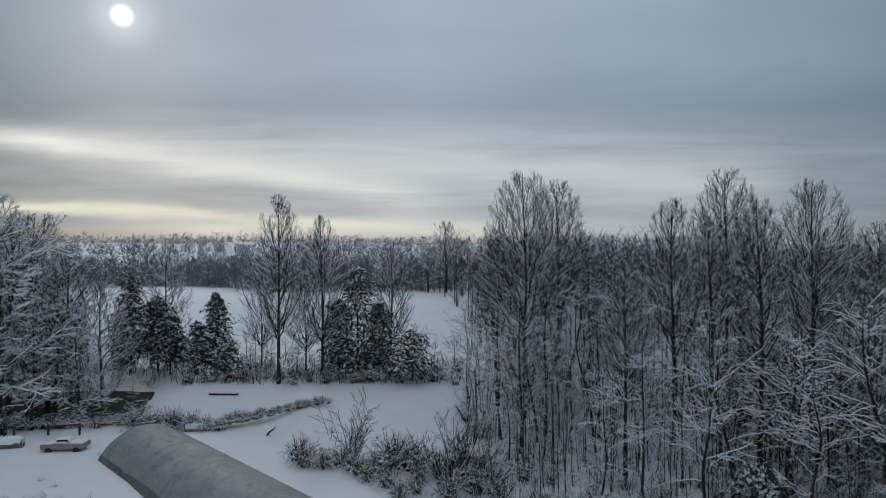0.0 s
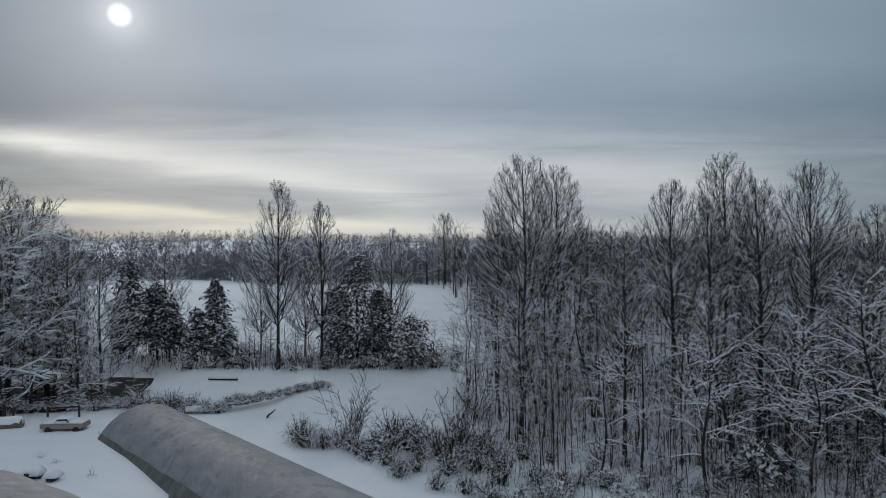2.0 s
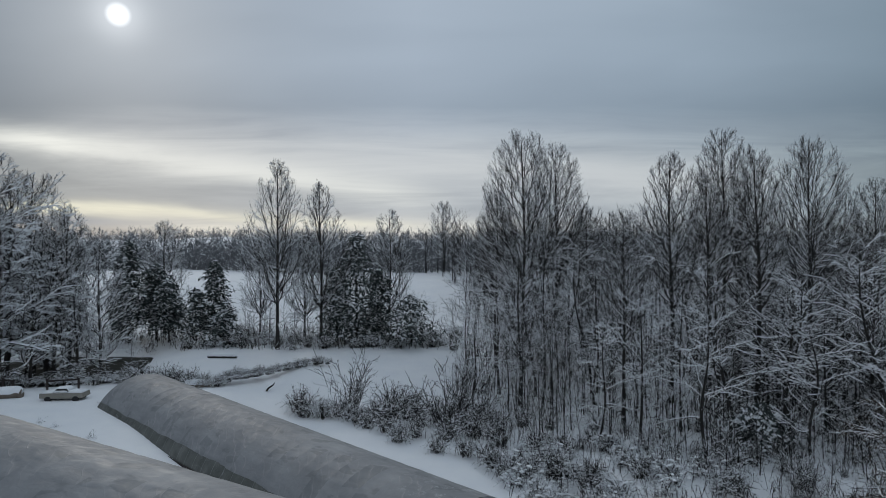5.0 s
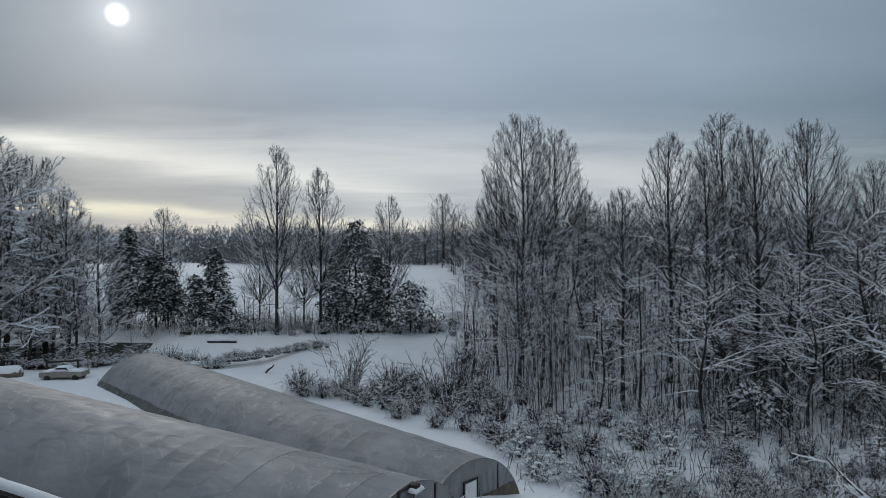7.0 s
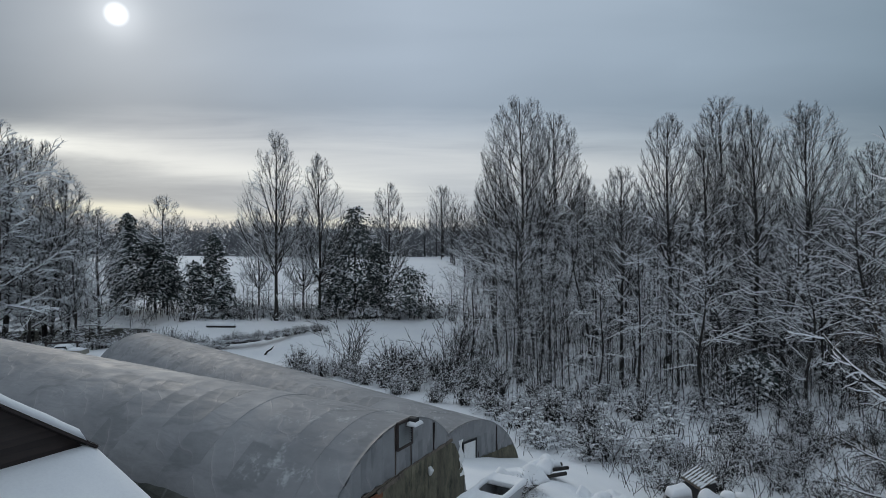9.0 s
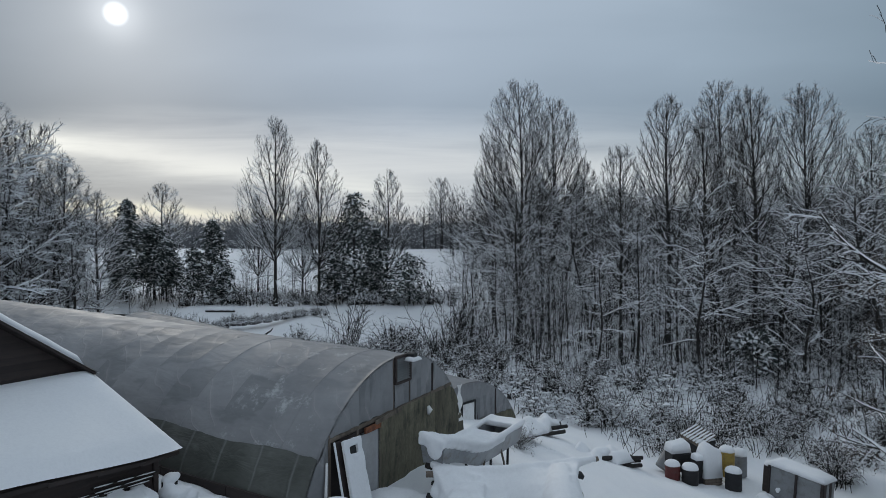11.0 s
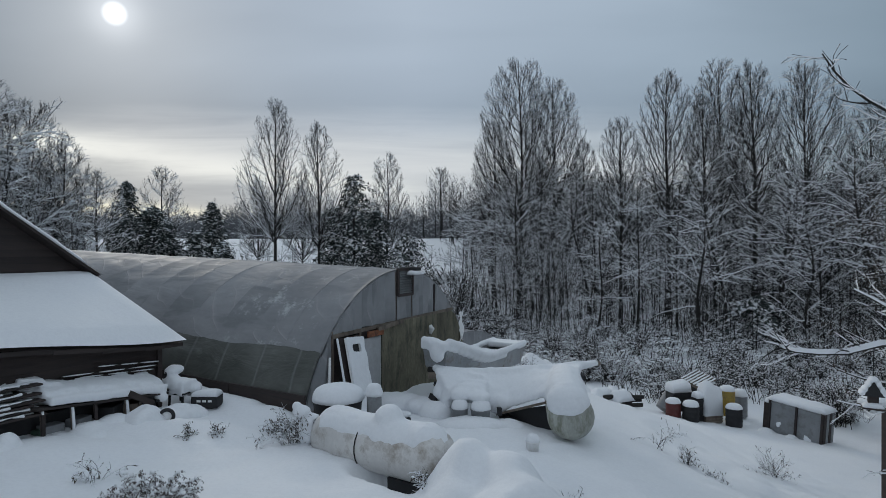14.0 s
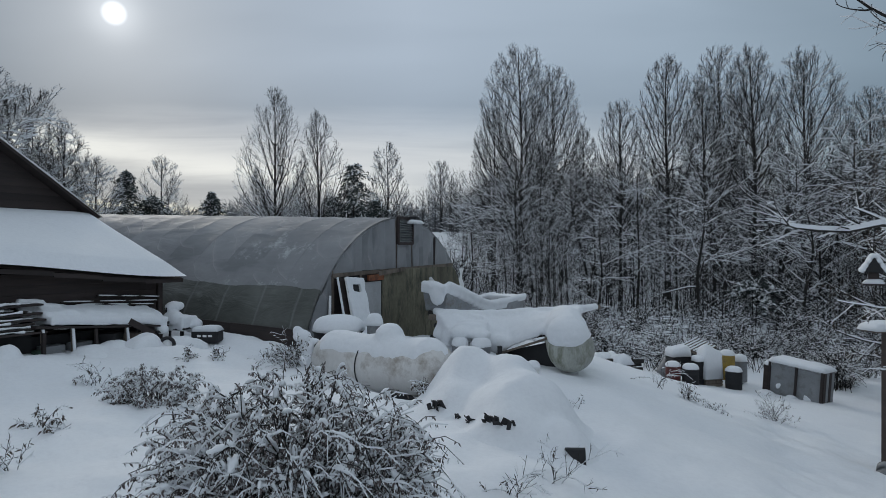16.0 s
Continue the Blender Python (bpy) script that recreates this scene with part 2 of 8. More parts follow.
FILM = surface("greenhouse_film", film_build)
DARKFILM = surface("darkened_side_film", dark_film_build)
BOARD = surface("dark_brown_boards", plain((0.036, 0.026, 0.024), 0.75, vary=0.35, scale=5.0, grain=(0.4, 0.4, 5), stain=(0.025, 0.02, 0.02), each=0.25))
WOOD = surface("weathered_wood", plain((0.17, 0.14, 0.115), 0.85, vary=0.35, scale=7.0, grain=(1, 1, 0.25), stain=(0.07, 0.06, 0.05), each=0.2))
PLY = surface("mouldy_plywood", plain((0.150, 0.138, 0.098), 0.85, vary=0.5, scale=2.6, grain=(1.7, 1.7, 0.65), stain=(0.036, 0.04, 0.028), each=0.3))
DARKMETAL = surface("dark_metal", plain((0.04, 0.04, 0.042), 0.55, 0.6, vary=0.3, scale=8.0))
GALV = surface("galvanised_steel", plain((0.36, 0.375, 0.39), 0.45, 0.7, vary=0.2, scale=5.0, stain=(0.25, 0.23, 0.21)))
WHITEPAINT = surface("old_white_paint", plain((0.82, 0.825, 0.825), 0.5, vary=0.06, scale=3.0, stain=(0.68, 0.67, 0.64)))
CREAM = surface("cream_tank_paint", plain((0.66, 0.645, 0.625), 0.45, vary=0.10, scale=3.0, stain=(0.36, 0.32, 0.28)))
STAINED = surface("stained_white_paint", plain((0.40, 0.41, 0.37), 0.5, vary=0.3, scale=5.0, grain=(1, 1, 0.35), stain=(0.13, 0.14, 0.085)))
GREEN = surface("faded_green_plastic", plain((0.05, 0.10, 0.07), 0.6, vary=0.2, scale=6.0))
RUST = surface("rusty_steel", plain((0.23, 0.085, 0.04), 0.85, vary=0.4, scale=9.0, stain=(0.10, 0.045, 0.03)))
# also covers the black pieces that stand in for shade
BLACK = surface("black_rubber_and_shade", plain((0.018, 0.018, 0.02), 0.7, vary=0.3, scale=8.0))
GREYPLASTIC = surface("grey_plastic", plain((0.22, 0.23, 0.24), 0.55, vary=0.15, scale=5.0, stain=(0.15, 0.15, 0.15)))
PALEPANEL = surface("pale_grey_panel", plain((0.40, 0.41, 0.42), 0.6, vary=0.1, scale=2.0, stain=(0.33, 0.33, 0.33)))
RED = surface("faded_red_paint", plain((0.11, 0.022, 0.02), 0.6, vary=0.3, scale=8.0, stain=(0.09, 0.04, 0.035)))
YELLOW = surface("faded_ochre_paint", plain((0.42, 0.29, 0.06), 0.6, vary=0.25, scale=6.0, stain=(0.22, 0.16, 0.07)))
TAN = surface("beige_car_paint", plain((0.24, 0.225, 0.195), 0.35, vary=0.1, scale=2.0))
WATER = surface("pond_water", lambda k, p: {"Base Color": k.ramp(k.noise(p, 0.25, 4), [(0.4, (0.055, 0.055, 0.050)), (0.7, (0.085, 0.083, 0.074))]), "Roughness": 0.6, "Specular IOR Level": 0.0, "relief": (k.noise(p, 3.0, 3), 0.03, 0.004)})


# ---- mesh helpers ----
class Geo:
    """Gathers vertices and faces, with a material slot for each face."""

    def __init__(self):
        self.v, self.f, self.m = [], [], []

    def add(self, verts, faces, mat=0):
        b = len(self.v)
        self.v.extend([tuple(p) for p in verts])
        self.f.extend([tuple(b + i for i in q) for q in faces])
        self.m.extend([mat] * len(faces))

    def box(self, c, s, at=Matrix(), bevel=0.0, mat=0):
        hx, hy, hz = s[0] / 2, s[1] / 2, s[2] / 2
        e = min(bevel, hx * 0.9, hy * 0.9, hz * 0.9)
        o = at @ Matrix.Translation(c)
        if e <= 0:
            vs = [o @ Vector((a * hx, b * hy, d * hz)) for a in (-1, 1) for b in (-1, 1) for d in (-1, 1)]
            self.add(vs, [(0, 1, 3, 2), (4, 6, 7, 5), (0, 4, 5, 1), (2, 3, 7, 6), (0, 2, 6, 4), (1, 5, 7, 3)], mat)
            return
        bm = bmesh.new()
        bmesh.ops.create_cube(bm, size=1.0, matrix=Matrix.Diagonal((s[0], s[1], s[2], 1)))
        bmesh.ops.bevel(bm, geom=bm.edges[:], offset=e, segments=2, affect="EDGES", profile=0.5)
        bm.verts.index_update()
        self.add([o @ v.co for v in bm.verts], [[v.index for v in f.verts] for f in bm.faces], mat)
        bm.free()

    def tube(self, pts, radii, n=6, mat=0, caps=True, spin=0.0):
        pts = [Vector(p) for p in pts]
        rings, vs = len(pts), []
        for i, p in enumerate(pts):
            d = (pts[min(i + 1, rings - 1)] - pts[max(i - 1, 0)]).normalized()
            a = d.cross(Vector((0, 0, 1)) if abs(d.z) < 0.9 else Vector((1, 0, 0))).normalized()
            b = a.cross(d)
            r = radii[i] if hasattr(radii, "__len__") else radii
            for j in range(n):
                t = 2 * math.pi * j / n + spin
                vs.append(p + a * (r * math.cos(t)) + b * (r * math.sin(t)))
        fs = [(i * n + j, i * n + (j + 1) % n, (i + 1) * n + (j + 1) % n, (i + 1) * n + j) for i in range(rings - 1) for j in range(n)]
        if caps:
            fs += [tuple(range(n))[::-1], tuple((rings - 1) * n + j for j in range(n))]
        self.add(vs, fs, mat)

    def beam(self, a, b, w, h, mat=0):
        """A straight squared timber or bar from a to b."""
        a, b = Vector(a), Vector(b)
        d = (b - a).normalized()
        s = d.cross(Vector((0, 0, 1)) if abs(d.z) < 0.98 else Vector((0, 1, 0))).normalized()
        u = s.cross(d)
        vs = [p + s * (i * w / 2) + u * (j * h / 2) for p in (a, b) for i, j in ((-1, -1), (1, -1), (1, 1), (-1, 1))]
        self.add(vs, [(0, 1, 2, 3), (7, 6, 5, 4), (0, 4, 5, 1), (1, 5, 6, 2), (2, 6, 7, 3), (3, 7, 4, 0)], mat)

    def twig(self, pts, radii, snow, n4=True):
        """A branch whose upper half carries a ridge of snow: slot 0 is bark, slot 1 is snow."""
        vs, fs, ms = [], [], []
        b0, k, n = len(self.v), 4 if n4 else 3, len(pts)
        for i, p in enumerate(pts):
            d = (pts[min(i + 1, n - 1)] - pts[max(i - 1, 0)])
            d.normalize()
            flat = 1.0 - d.z * d.z
            a = d.cross(UP) if flat > 0.02 else Vector((1, 0, 0))
            a.normalize()
            u = a.cross(d)
            r = radii[i]
            s = snow * flat
            if n4:
                q = (p - a * r, p - u * r, p + a * r, p + u * (r + s))
            else:
                q = (p - a * r - u * (0.6 * r), p + a * r - u * (0.6 * r), p + u * (r + s))
            vs.extend([c.to_tuple() for c in q])
            if i < n - 1:
                top = flat > 0.3 and snow > 0
                o = b0 + i * k
                for j in range(k):
                    fs.append((o + j, o + (j + 1) % k, o + k + (j + 1) % k, o + k + j))
                    ms.append(1 if top and (j >= 2 if n4 else j >= 1) else 0)
        self.v.extend(vs)
        self.f.extend(fs)
        self.m.extend(ms)

    def spike(self, p, q, r, snow):
        """A twig that runs out to a point, with snow on its upper faces."""
        d = q - p
        if d.length < 1e-4:
            return
        d.normalize()
        flat = 1.0 - d.z * d.z
        a = d.cross(UP) if flat > 0.02 else Vector((1, 0, 0))
        a.normalize()
        u = a.cross(d)
        b = len(self.v)
        self.v.extend([(p - a * r - u * (0.6 * r)).to_tuple(), (p + a * r - u * (0.6 * r)).to_tuple(), (p + u * (r + snow * flat)).to_tuple(), q.to_tuple()])
        top = 1 if snow > 0 and flat > 0.3 else 0
        self.f.extend([(b, b + 1, b + 3), (b + 1, b + 2, b + 3), (b + 2, b, b + 3)])
        self.m.extend([0, top, top])

    def mesh(self, name, mats, smooth=False):
        me = bpy.data.meshes.new(name)
        me.from_pydata(self.v, [], self.f)
        for m in mats if isinstance(mats, (list, tuple)) else [mats]:
            me.materials.append(m)
        if any(self.m):
            me.polygons.foreach_set("material_index", self.m)
        if smooth:
            me.polygons.foreach_set("use_smooth", [True] * len(self.f))
        me.update()
        return me


UP = Vector((0, 0, 1))


def thing(name, at, label, category, group="", kind=""):
    ob = new(name)
    ob.empty_display_size = 0.2
    ob.matrix_world = at
    return tagged(ob, label, category, group, kind)


def part(name, geo, mats, parent, label="", smooth=False, at=None):
    ob = new(name, geo.mesh(name, mats, smooth))
    ob.parent = parent
    if at is not None:
        ob.matrix_basis = at
    return tagged(ob, label) if label else ob


def whole(name, geo, mats, at, label, category, group="", kind="", smooth=False):
    ob = new(name, geo.mesh(name, mats, smooth))
    ob.matrix_world = at
    return tagged(ob, label, category, group, kind)


def rounded_snow(sx, sy, h, n=10, lump=0.15, seed=0, power=3.0, sag=0.0):
    """A pillow of snow on a flat rectangle: domed, with soft edges that hang a little over."""
    g = Geo()
    rng = random.Random(seed)
    off = rng.random() * 50
    nx, ny = max(4, min(40, int(n * max(1, sx / max(sy, 0.01))))), max(4, min(40, int(n * max(1, sy / max(sx, 0.01)))))
    vs = []
    for i in range(nx + 1):
        for j in range(ny + 1):
            u, v = 2 * i / nx - 1, 2 * j / ny - 1
            edge = max(0.0, 1 - abs(u) ** power) ** 0.5 * max(0.0, 1 - abs(v) ** power) ** 0.5
            p = Vector((u * sx / 2, v * sy / 2, 0))
            z = h * edge * (1 + lump * 2 * noise.noise((p.x * 1.7 + off, p.y * 1.7, off)))
            vs.append((p.x, p.y, z - sag * (1 - edge)))
    fs = [(i * (ny + 1) + j, (i + 1) * (ny + 1) + j, (i + 1) * (ny + 1) + j + 1, i * (ny + 1) + j + 1) for i in range(nx) for j in range(ny)]
    ring = [i * (ny + 1) for i in range(nx + 1)] + [nx * (ny + 1) + j for j in range(1, ny + 1)] + [i * (ny + 1) + ny for i in range(nx - 1, -1, -1)] + [j for j in range(ny - 1, 0, -1)]
    fs.append(tuple(ring[::-1]))
    g.add(vs, fs)
    return g


def blob(g, c, r, at=Matrix(), n=12):
    """A rounded lump added to a body of snow."""
    vs, fs, m = [], [], n // 2
    for i in range(1, m):
        t = math.pi * i / m
        for j in range(n):
            a = 2 * math.pi * j / n
            vs.append(at @ Vector((c[0] + r[0] * math.sin(t) * math.cos(a), c[1] + r[1] * math.sin(t) * math.sin(a), c[2] + r[2] * math.cos(t))))
    for i in range(m - 2):
        for j in range(n):
            fs.append((i * n + j, (i + 1) * n + j, (i + 1) * n + (j + 1) % n, i * n + (j + 1) % n))
    top, low = len(vs), len(vs) + 1
    vs += [at @ Vector((c[0], c[1], c[2] + r[2])), at @ Vector((c[0], c[1], c[2] - r[2]))]
    fs += [(top, j, (j + 1) % n) for j in range(n)] + [(low, (m - 2) * n + (j + 1) % n, (m - 2) * n + j) for j in range(n)]
    g.add(vs, fs)


LUMPS = bpy.data.textures.new("snow_lumps", "CLOUDS")
LUMPS.noise_scale = 0.32
LUMPS.noise_depth = 3


def melded(name, g, parent, label="", voxel=0.045, rounds=7, rough=0.05, at=None, mat=None):
    """Overlapping lumps grown together into one soft body of snow."""
    ob = part(name, g, mat or SNOW, parent, label, True, at)
    m = ob.modifiers.new("meld", "REMESH")
    m.mode, m.voxel_size, m.use_smooth_shade = "VOXEL", voxel, True
    m = ob.modifiers.new("settle", "SMOOTH")
    m.factor, m.iterations = 0.5, rounds
    m = ob.modifiers.new("lumps", "DISPLACE")
    m.texture, m.texture_coords, m.strength, m.mid_level = LUMPS, "LOCAL", rough, 0.5
    return ob


# ---- ground ----
def step(a, b, t):
    t = min(1.0, max(0.0, (t - a) / (b - a)))
    return t * t * (3 - 2 * t)


def fbm(x, y, s, seed=0.0):
    return noise.noise((x * s + seed, y * s - seed, seed * 0.7)) + 0.5 * noise.noise((x * s * 2.1 - seed, y * s * 2.1, seed))


def soft(t, k):
    return k * math.log1p(math.exp(min(60.0, t / k)))


def smax(a, b, k=0.5):
    m = max(a, b)
    return m + k * math.log(math.exp((a - m) / k) + math.exp((b - m) / k))


POND = (-48.0, 78.0, -2.45)


def height(x, y):
    """The lie of the land: a yard that falls away to the back and the side, a valley floor, and fields that climb beyond it."""
    yard = 0.45 - 0.03 * (max(y, -30) - 9) - 0.06 * (max(x, -8) + 4) - 0.31 * soft(x - 4, 1.2) + 0.20 * soft(x - 10, 1.2) - 0.20 * soft(x - 14.5, 1.2) - 0.19 * soft(y - 24, 2.0)
    floor = -3.4 + 2.3 * step(58, 86, y) + 7.6 * step(90, 142, y) + 9.0 * step(170, 420, y) + 10.0 * step(400, 900, y)
    floor += 1.7 * step(-10, -27, x) * (1 - step(60, 69, y))
    h = smax(yard, floor, 0.45)
    if abs(x - POND[0]) < 60 and abs(y - POND[1]) < 50:
        h -= 3.2 * math.exp(-((x - POND[0]) / 10.0) ** 4 - ((y - POND[1]) / 6.5) ** 4)
    if -27 < x < -9 and 62 < y < 79:
        # the bank across the lower field
        u, v = (x + 23.0) * 0.821 + (y - 67.4) * 0.571, -(x + 23.0) * 0.571 + (y - 67.4) * 0.821
        h += 1.0 * math.exp(-(v / 1.7) ** 2) * step(-2.5, 0.5, u) * (1 - step(10.5, 13.5, u))
    far = step(20, 60, math.hypot(x, y))
    h += 0.07 * fbm(x, y, 0.45, 3.1) * (1 - 0.6 * far) + 0.16 * fbm(x, y, 0.12, 7.7) + far * 0.5 * fbm(x, y, 0.03, 1.3) + step(150, 300, y) * 5.0 * fbm(x, y, 0.006, 5.2)
    return h


def spread(lo, hi, dense_lo, dense_hi, fine, growth=1.13):
    xs, s = [], fine
    a = dense_lo
    while a < dense_hi:
        xs.append(a)
        a += fine
    right, s, a = [], fine, dense_hi
    while a < hi:
        right.append(a)
        s *= growth
        a += s
    left, s, a = [], fine, dense_lo - fine
    while a > lo:
        left.append(a)
        s *= growth
        a -= s
    return [lo] + left[::-1] + xs + right + [hi]


def make_ground():
    xs, ys = spread(-1500, 1500, -8, 11, 0.13), spread(-400, 2200, 4, 17, 0.13)
    g = Geo()
    g.v = [(x, y, height(x, y) + yard_detail(x, y)) for y in ys for x in xs]
    n = len(xs)
    g.f = [(j * n + i, j * n + i + 1, (j + 1) * n + i + 1, (j + 1) * n + i) for j in range(len(ys) - 1) for i in range(n - 1)]
    g.m = [0] * len(g.f)
    ob = new("ground", g.mesh("ground", SNOW, True))
    tagged(ob, "deep fresh snow over sloping yard and rolling fields", "snowy ground", kind="structure")


def yard_detail(x, y):
    """Trodden steps, drifts and buried clutter in the yard's snow."""
    if not (-14 < x < 20 and 0 < y < 32):
        return 0.0
    h = 0.06 * noise.noise((x * 1.3, y * 1.3, 4.0)) + 0.04 * noise.noise((x * 3.2, y * 3.2, 9.0)) + 0.016 * noise.noise((x * 8.0, y * 8.0, 2.0))
    # a line of footprints coming up from the barrels
    ax, ay, bx, by = 4.6, 7.6, 8.6, 15.2
    L = math.hypot(bx - ax, by - ay)
    u = ((x - ax) * (bx - ax) + (y - ay) * (by - ay)) / L
    v = ((x - ax) * (by - ay) - (y - ay) * (bx - ax)) / L
    if -1 < u < L + 1 and abs(v) < 1.2:
        k = round(u / 0.42)
        off = 0.17 if k % 2 else -0.17
        h -= 0.035 * math.exp(-(v / 0.42) ** 2)
        h -= 0.13 * (0.7 + 0.6 * noise.noise((k * 1.7, 0.3, 5.0))) * math.exp(-((u - k * 0.42) / 0.14) ** 2 - ((v - off - 0.12 * math.sin(u * 0.9)) / 0.12) ** 2)
    # low drifts along the shed and between the buried things
    h += 0.16 * math.exp(-((x + 5.6) / 1.6) ** 2 - ((y - 12.6) / 0.6) ** 2) + 0.12 * math.exp(-((x + 7.0) / 1.2) ** 2 - ((y - 10.6) / 0.8) ** 2)
    # a hollow under the raised end of the near tank, and a bank along the greenhouse's foot
    u, v = (x + 0.75) * 0.788 - (y - 10.78) * 0.616, (x + 0.75) * 0.616 + (y - 10.78) * 0.788
    h -= 0.50 * math.exp(-(u / 0.72) ** 4 - (v / 0.46) ** 4)
    lx, ly = (x + 1.04) * 0.471 + (y - 18.06) * 0.882, -(x + 1.04) * 0.882 + (y - 18.06) * 0.471
    if -0.5 < ly < 9:
        h += (0.30 + 0.08 * noise.noise((ly * 1.6, 3.0, 1.0))) * math.exp(-((lx + 4.7) / 0.6) ** 2) * step(-0.3, 0.9, ly)
    return h


make_ground()


# ---- pond ----
def make_pond():
    g = Geo()
    ring = [(POND[0] + 11.5 * math.cos(a) * (1 + 0.1 * math.sin(3 * a)), POND[1] + 8.2 * math.sin(a), POND[2]) for a in [i * math.pi / 24 for i in range(48)]]
    g.add(ring + [(p[0], p[1], p[2] - 0.3) for p in ring], [tuple(range(48))] + [(i, i + 48, (i + 1) % 48 + 48, (i + 1) % 48) for i in range(48)])
    tagged(new("water", g.mesh("water", WATER)), "still brown pond water between snowy banks", "pond", kind="structure")


make_pond()

# ---- greenhouses ----
HOOP = 4.57


def arch(theta, y, r, rise):
    return Vector((r * math.sin(theta), y, r * math.cos(theta) + rise * y))


def film_cover(length, rise, dy, spacing=1.22, lo=-74, hi=84, seed=1.0):
    """Film drawn over hoops: taut on each hoop, sagging in between, with slanting folds from hoop to hoop."""
    g = Geo()
    nt, ny = 104, int(length / dy)
    for i in range(ny + 1):
        y = length * i / ny
        f = abs(math.sin(math.pi * y / spacing))
        bay = math.floor(y / spacing)
        shift = noise.noise((bay * 3.7, seed, 1.0)) * 2.0
        for j in range(nt + 1):
            th = radians(lo + (hi - lo) * j / nt)
            s = th * HOOP
            sag = 0.020 * f ** 0.7 * (0.6 + abs(noise.noise((y * 0.3 + seed, th * 1.5, 0.0))) * 1.4)
            amount = max(0.0, 0.35 + 1.5 * noise.noise((bay * 0.9 + seed, s * 0.35, 5.0)))
            slant = s / 0.95 - 0.9 * (y / spacing - bay) * (1 if th < 0.1 else -1) + shift + 1.1 * noise.noise((s * 0.5, y * 0.6, seed))
            fold = 0.030 * f ** 0.7 * amount * abs(math.sin(math.pi * slant)) ** 5 * step(radians(-54), radians(-40), th)
            g.v.append(tuple(arch(th, y, HOOP - sag + fold, rise)))
    w = nt + 1
    g.f = [(i * w + j, i * w + j + 1, (i + 1) * w + j + 1, (i + 1) * w + j) for i in range(ny) for j in range(nt)]
    # the turned-in hem at both ends gives the film a thickness
    for i in (0, ny):
        b = len(g.v)
        for j in range(nt + 1):
            p = Vector(g.v[i * w + j])
            g.v.append((p.x * 0.985, p.y, (p.z - rise * p.y) * 0.985 + rise * p.y))
        g.f += [(i * w + j, i * w + j + 1, b + j + 1, b + j) for j in range(nt)]
    g.m = [0] * len(g.f)
    return g


def end_film(x0, x1, z0, seed, r=HOOP - 0.03, y=0.0, pleat=0.045):
    """A sheet of film hung in the arch between x0 and x1, gathered in upright pleats."""
    g = Geo()
    n, k = max(4, int((x1 - x0) / 0.06)), 8
    for i in range(n + 1):
        x = x0 + (x1 - x0) * i / n
        top = math.sqrt(max(0.0, r * r - x * x))
        for j in range(k + 1):
            z = z0 + (max(top, z0 + 0.02) - z0) * j / k
            g.v.append((x, y + pleat * (noise.noise((x * 5.0 + seed, z * 0.6, seed)) + 0.6 * math.sin(x * 11 + seed + z * 0.5)), z))
    g.f = [(i * (k + 1) + j, (i + 1) * (k + 1) + j, (i + 1) * (k + 1) + j + 1, i * (k + 1) + j + 1) for i in range(n) for j in range(k)]
    g.m = [0] * len(g.f)
    return g


def greenhouse(name, at, length, rise, label, seed):
    gh = thing(name, at, label, "greenhouse", "greenhouses in the yard")
    part("film_cover", film_cover(length, rise, 0.122, seed=seed), FILM, gh, "wrinkled dusty grey film over steel hoops", True)
    # added layer that darkens the lower film, its upper edge wavering a little
    g = Geo()
    ny, nt = int(length / 0.2), 12
    for i in range(ny + 1):
        y = 0.02 + (length - 0.04) * i / ny
        f = abs(math.sin(math.pi * y / 1.22))
        up = -55 + 1.4 * noise.noise((y * 0.45, seed, 0.0)) + 0.6 * noise.noise((y * 2.6, seed, 4.0))
        for j in range(nt + 1):
            th = radians(-74 + (up + 74) * j / nt)
            g.v.append(tuple(arch(th, y, HOOP + 0.03 - 0.03 * f + 0.02 * noise.noise((y * 1.5, th * 5, seed)), rise)))
    g.f = [(i * (nt + 1) + j, i * (nt + 1) + j + 1, (i + 1) * (nt + 1) + j + 1, (i + 1) * (nt + 1) + j) for i in range(ny) for j in range(nt)]
    g.m = [0] * len(g.f)
    part("side_curtain", g, DARKFILM, gh, "added layer of clearer film, darkened for the dim inside", True)
    for i in range(1, 6) if length < 30 else range(22, 32):
        g = Geo()
        g.tube([arch(radians(t), i * 1.22 + 0.03 * math.sin(i * 2.7 + t * 0.04), HOOP - 0.004, rise) for t in range(-70, 83, 5)], 0.012 + 0.006 * math.sin(i * 1.9), 5, 0, False)
        part("hoop_ridge", g, FILM, gh, "", True)
    # hoops inside, the first one showing at the open end
    for y in (0.03, length - 0.03):
        g = Geo()
        g.tube([arch(radians(t), y, HOOP - 0.06, rise) for t in range(-86, 87, 4)], 0.03, 6)
        part("hoop", g, GALV, gh, "", True)
    for side, foot in ((-1, 69), (1, 80)):
        for i in range(int(length / 2.44)):
            y0 = i * 2.44
            g = Geo()
            p, q = arch(radians(foot * side), y0, HOOP + 0.05, rise), arch(radians(foot * side), min(length, y0 + 2.42), HOOP + 0.05, rise)
            g.beam(p - Vector((-0.04 * side, 0, 0.20 + 0.03 * (i % 2))), q - Vector((-0.04 * side, 0, 0.22)), 0.07, 0.55)
            part("base_board", g, BOARD, gh, "dark weathered plank along the foot of the film")
    return gh


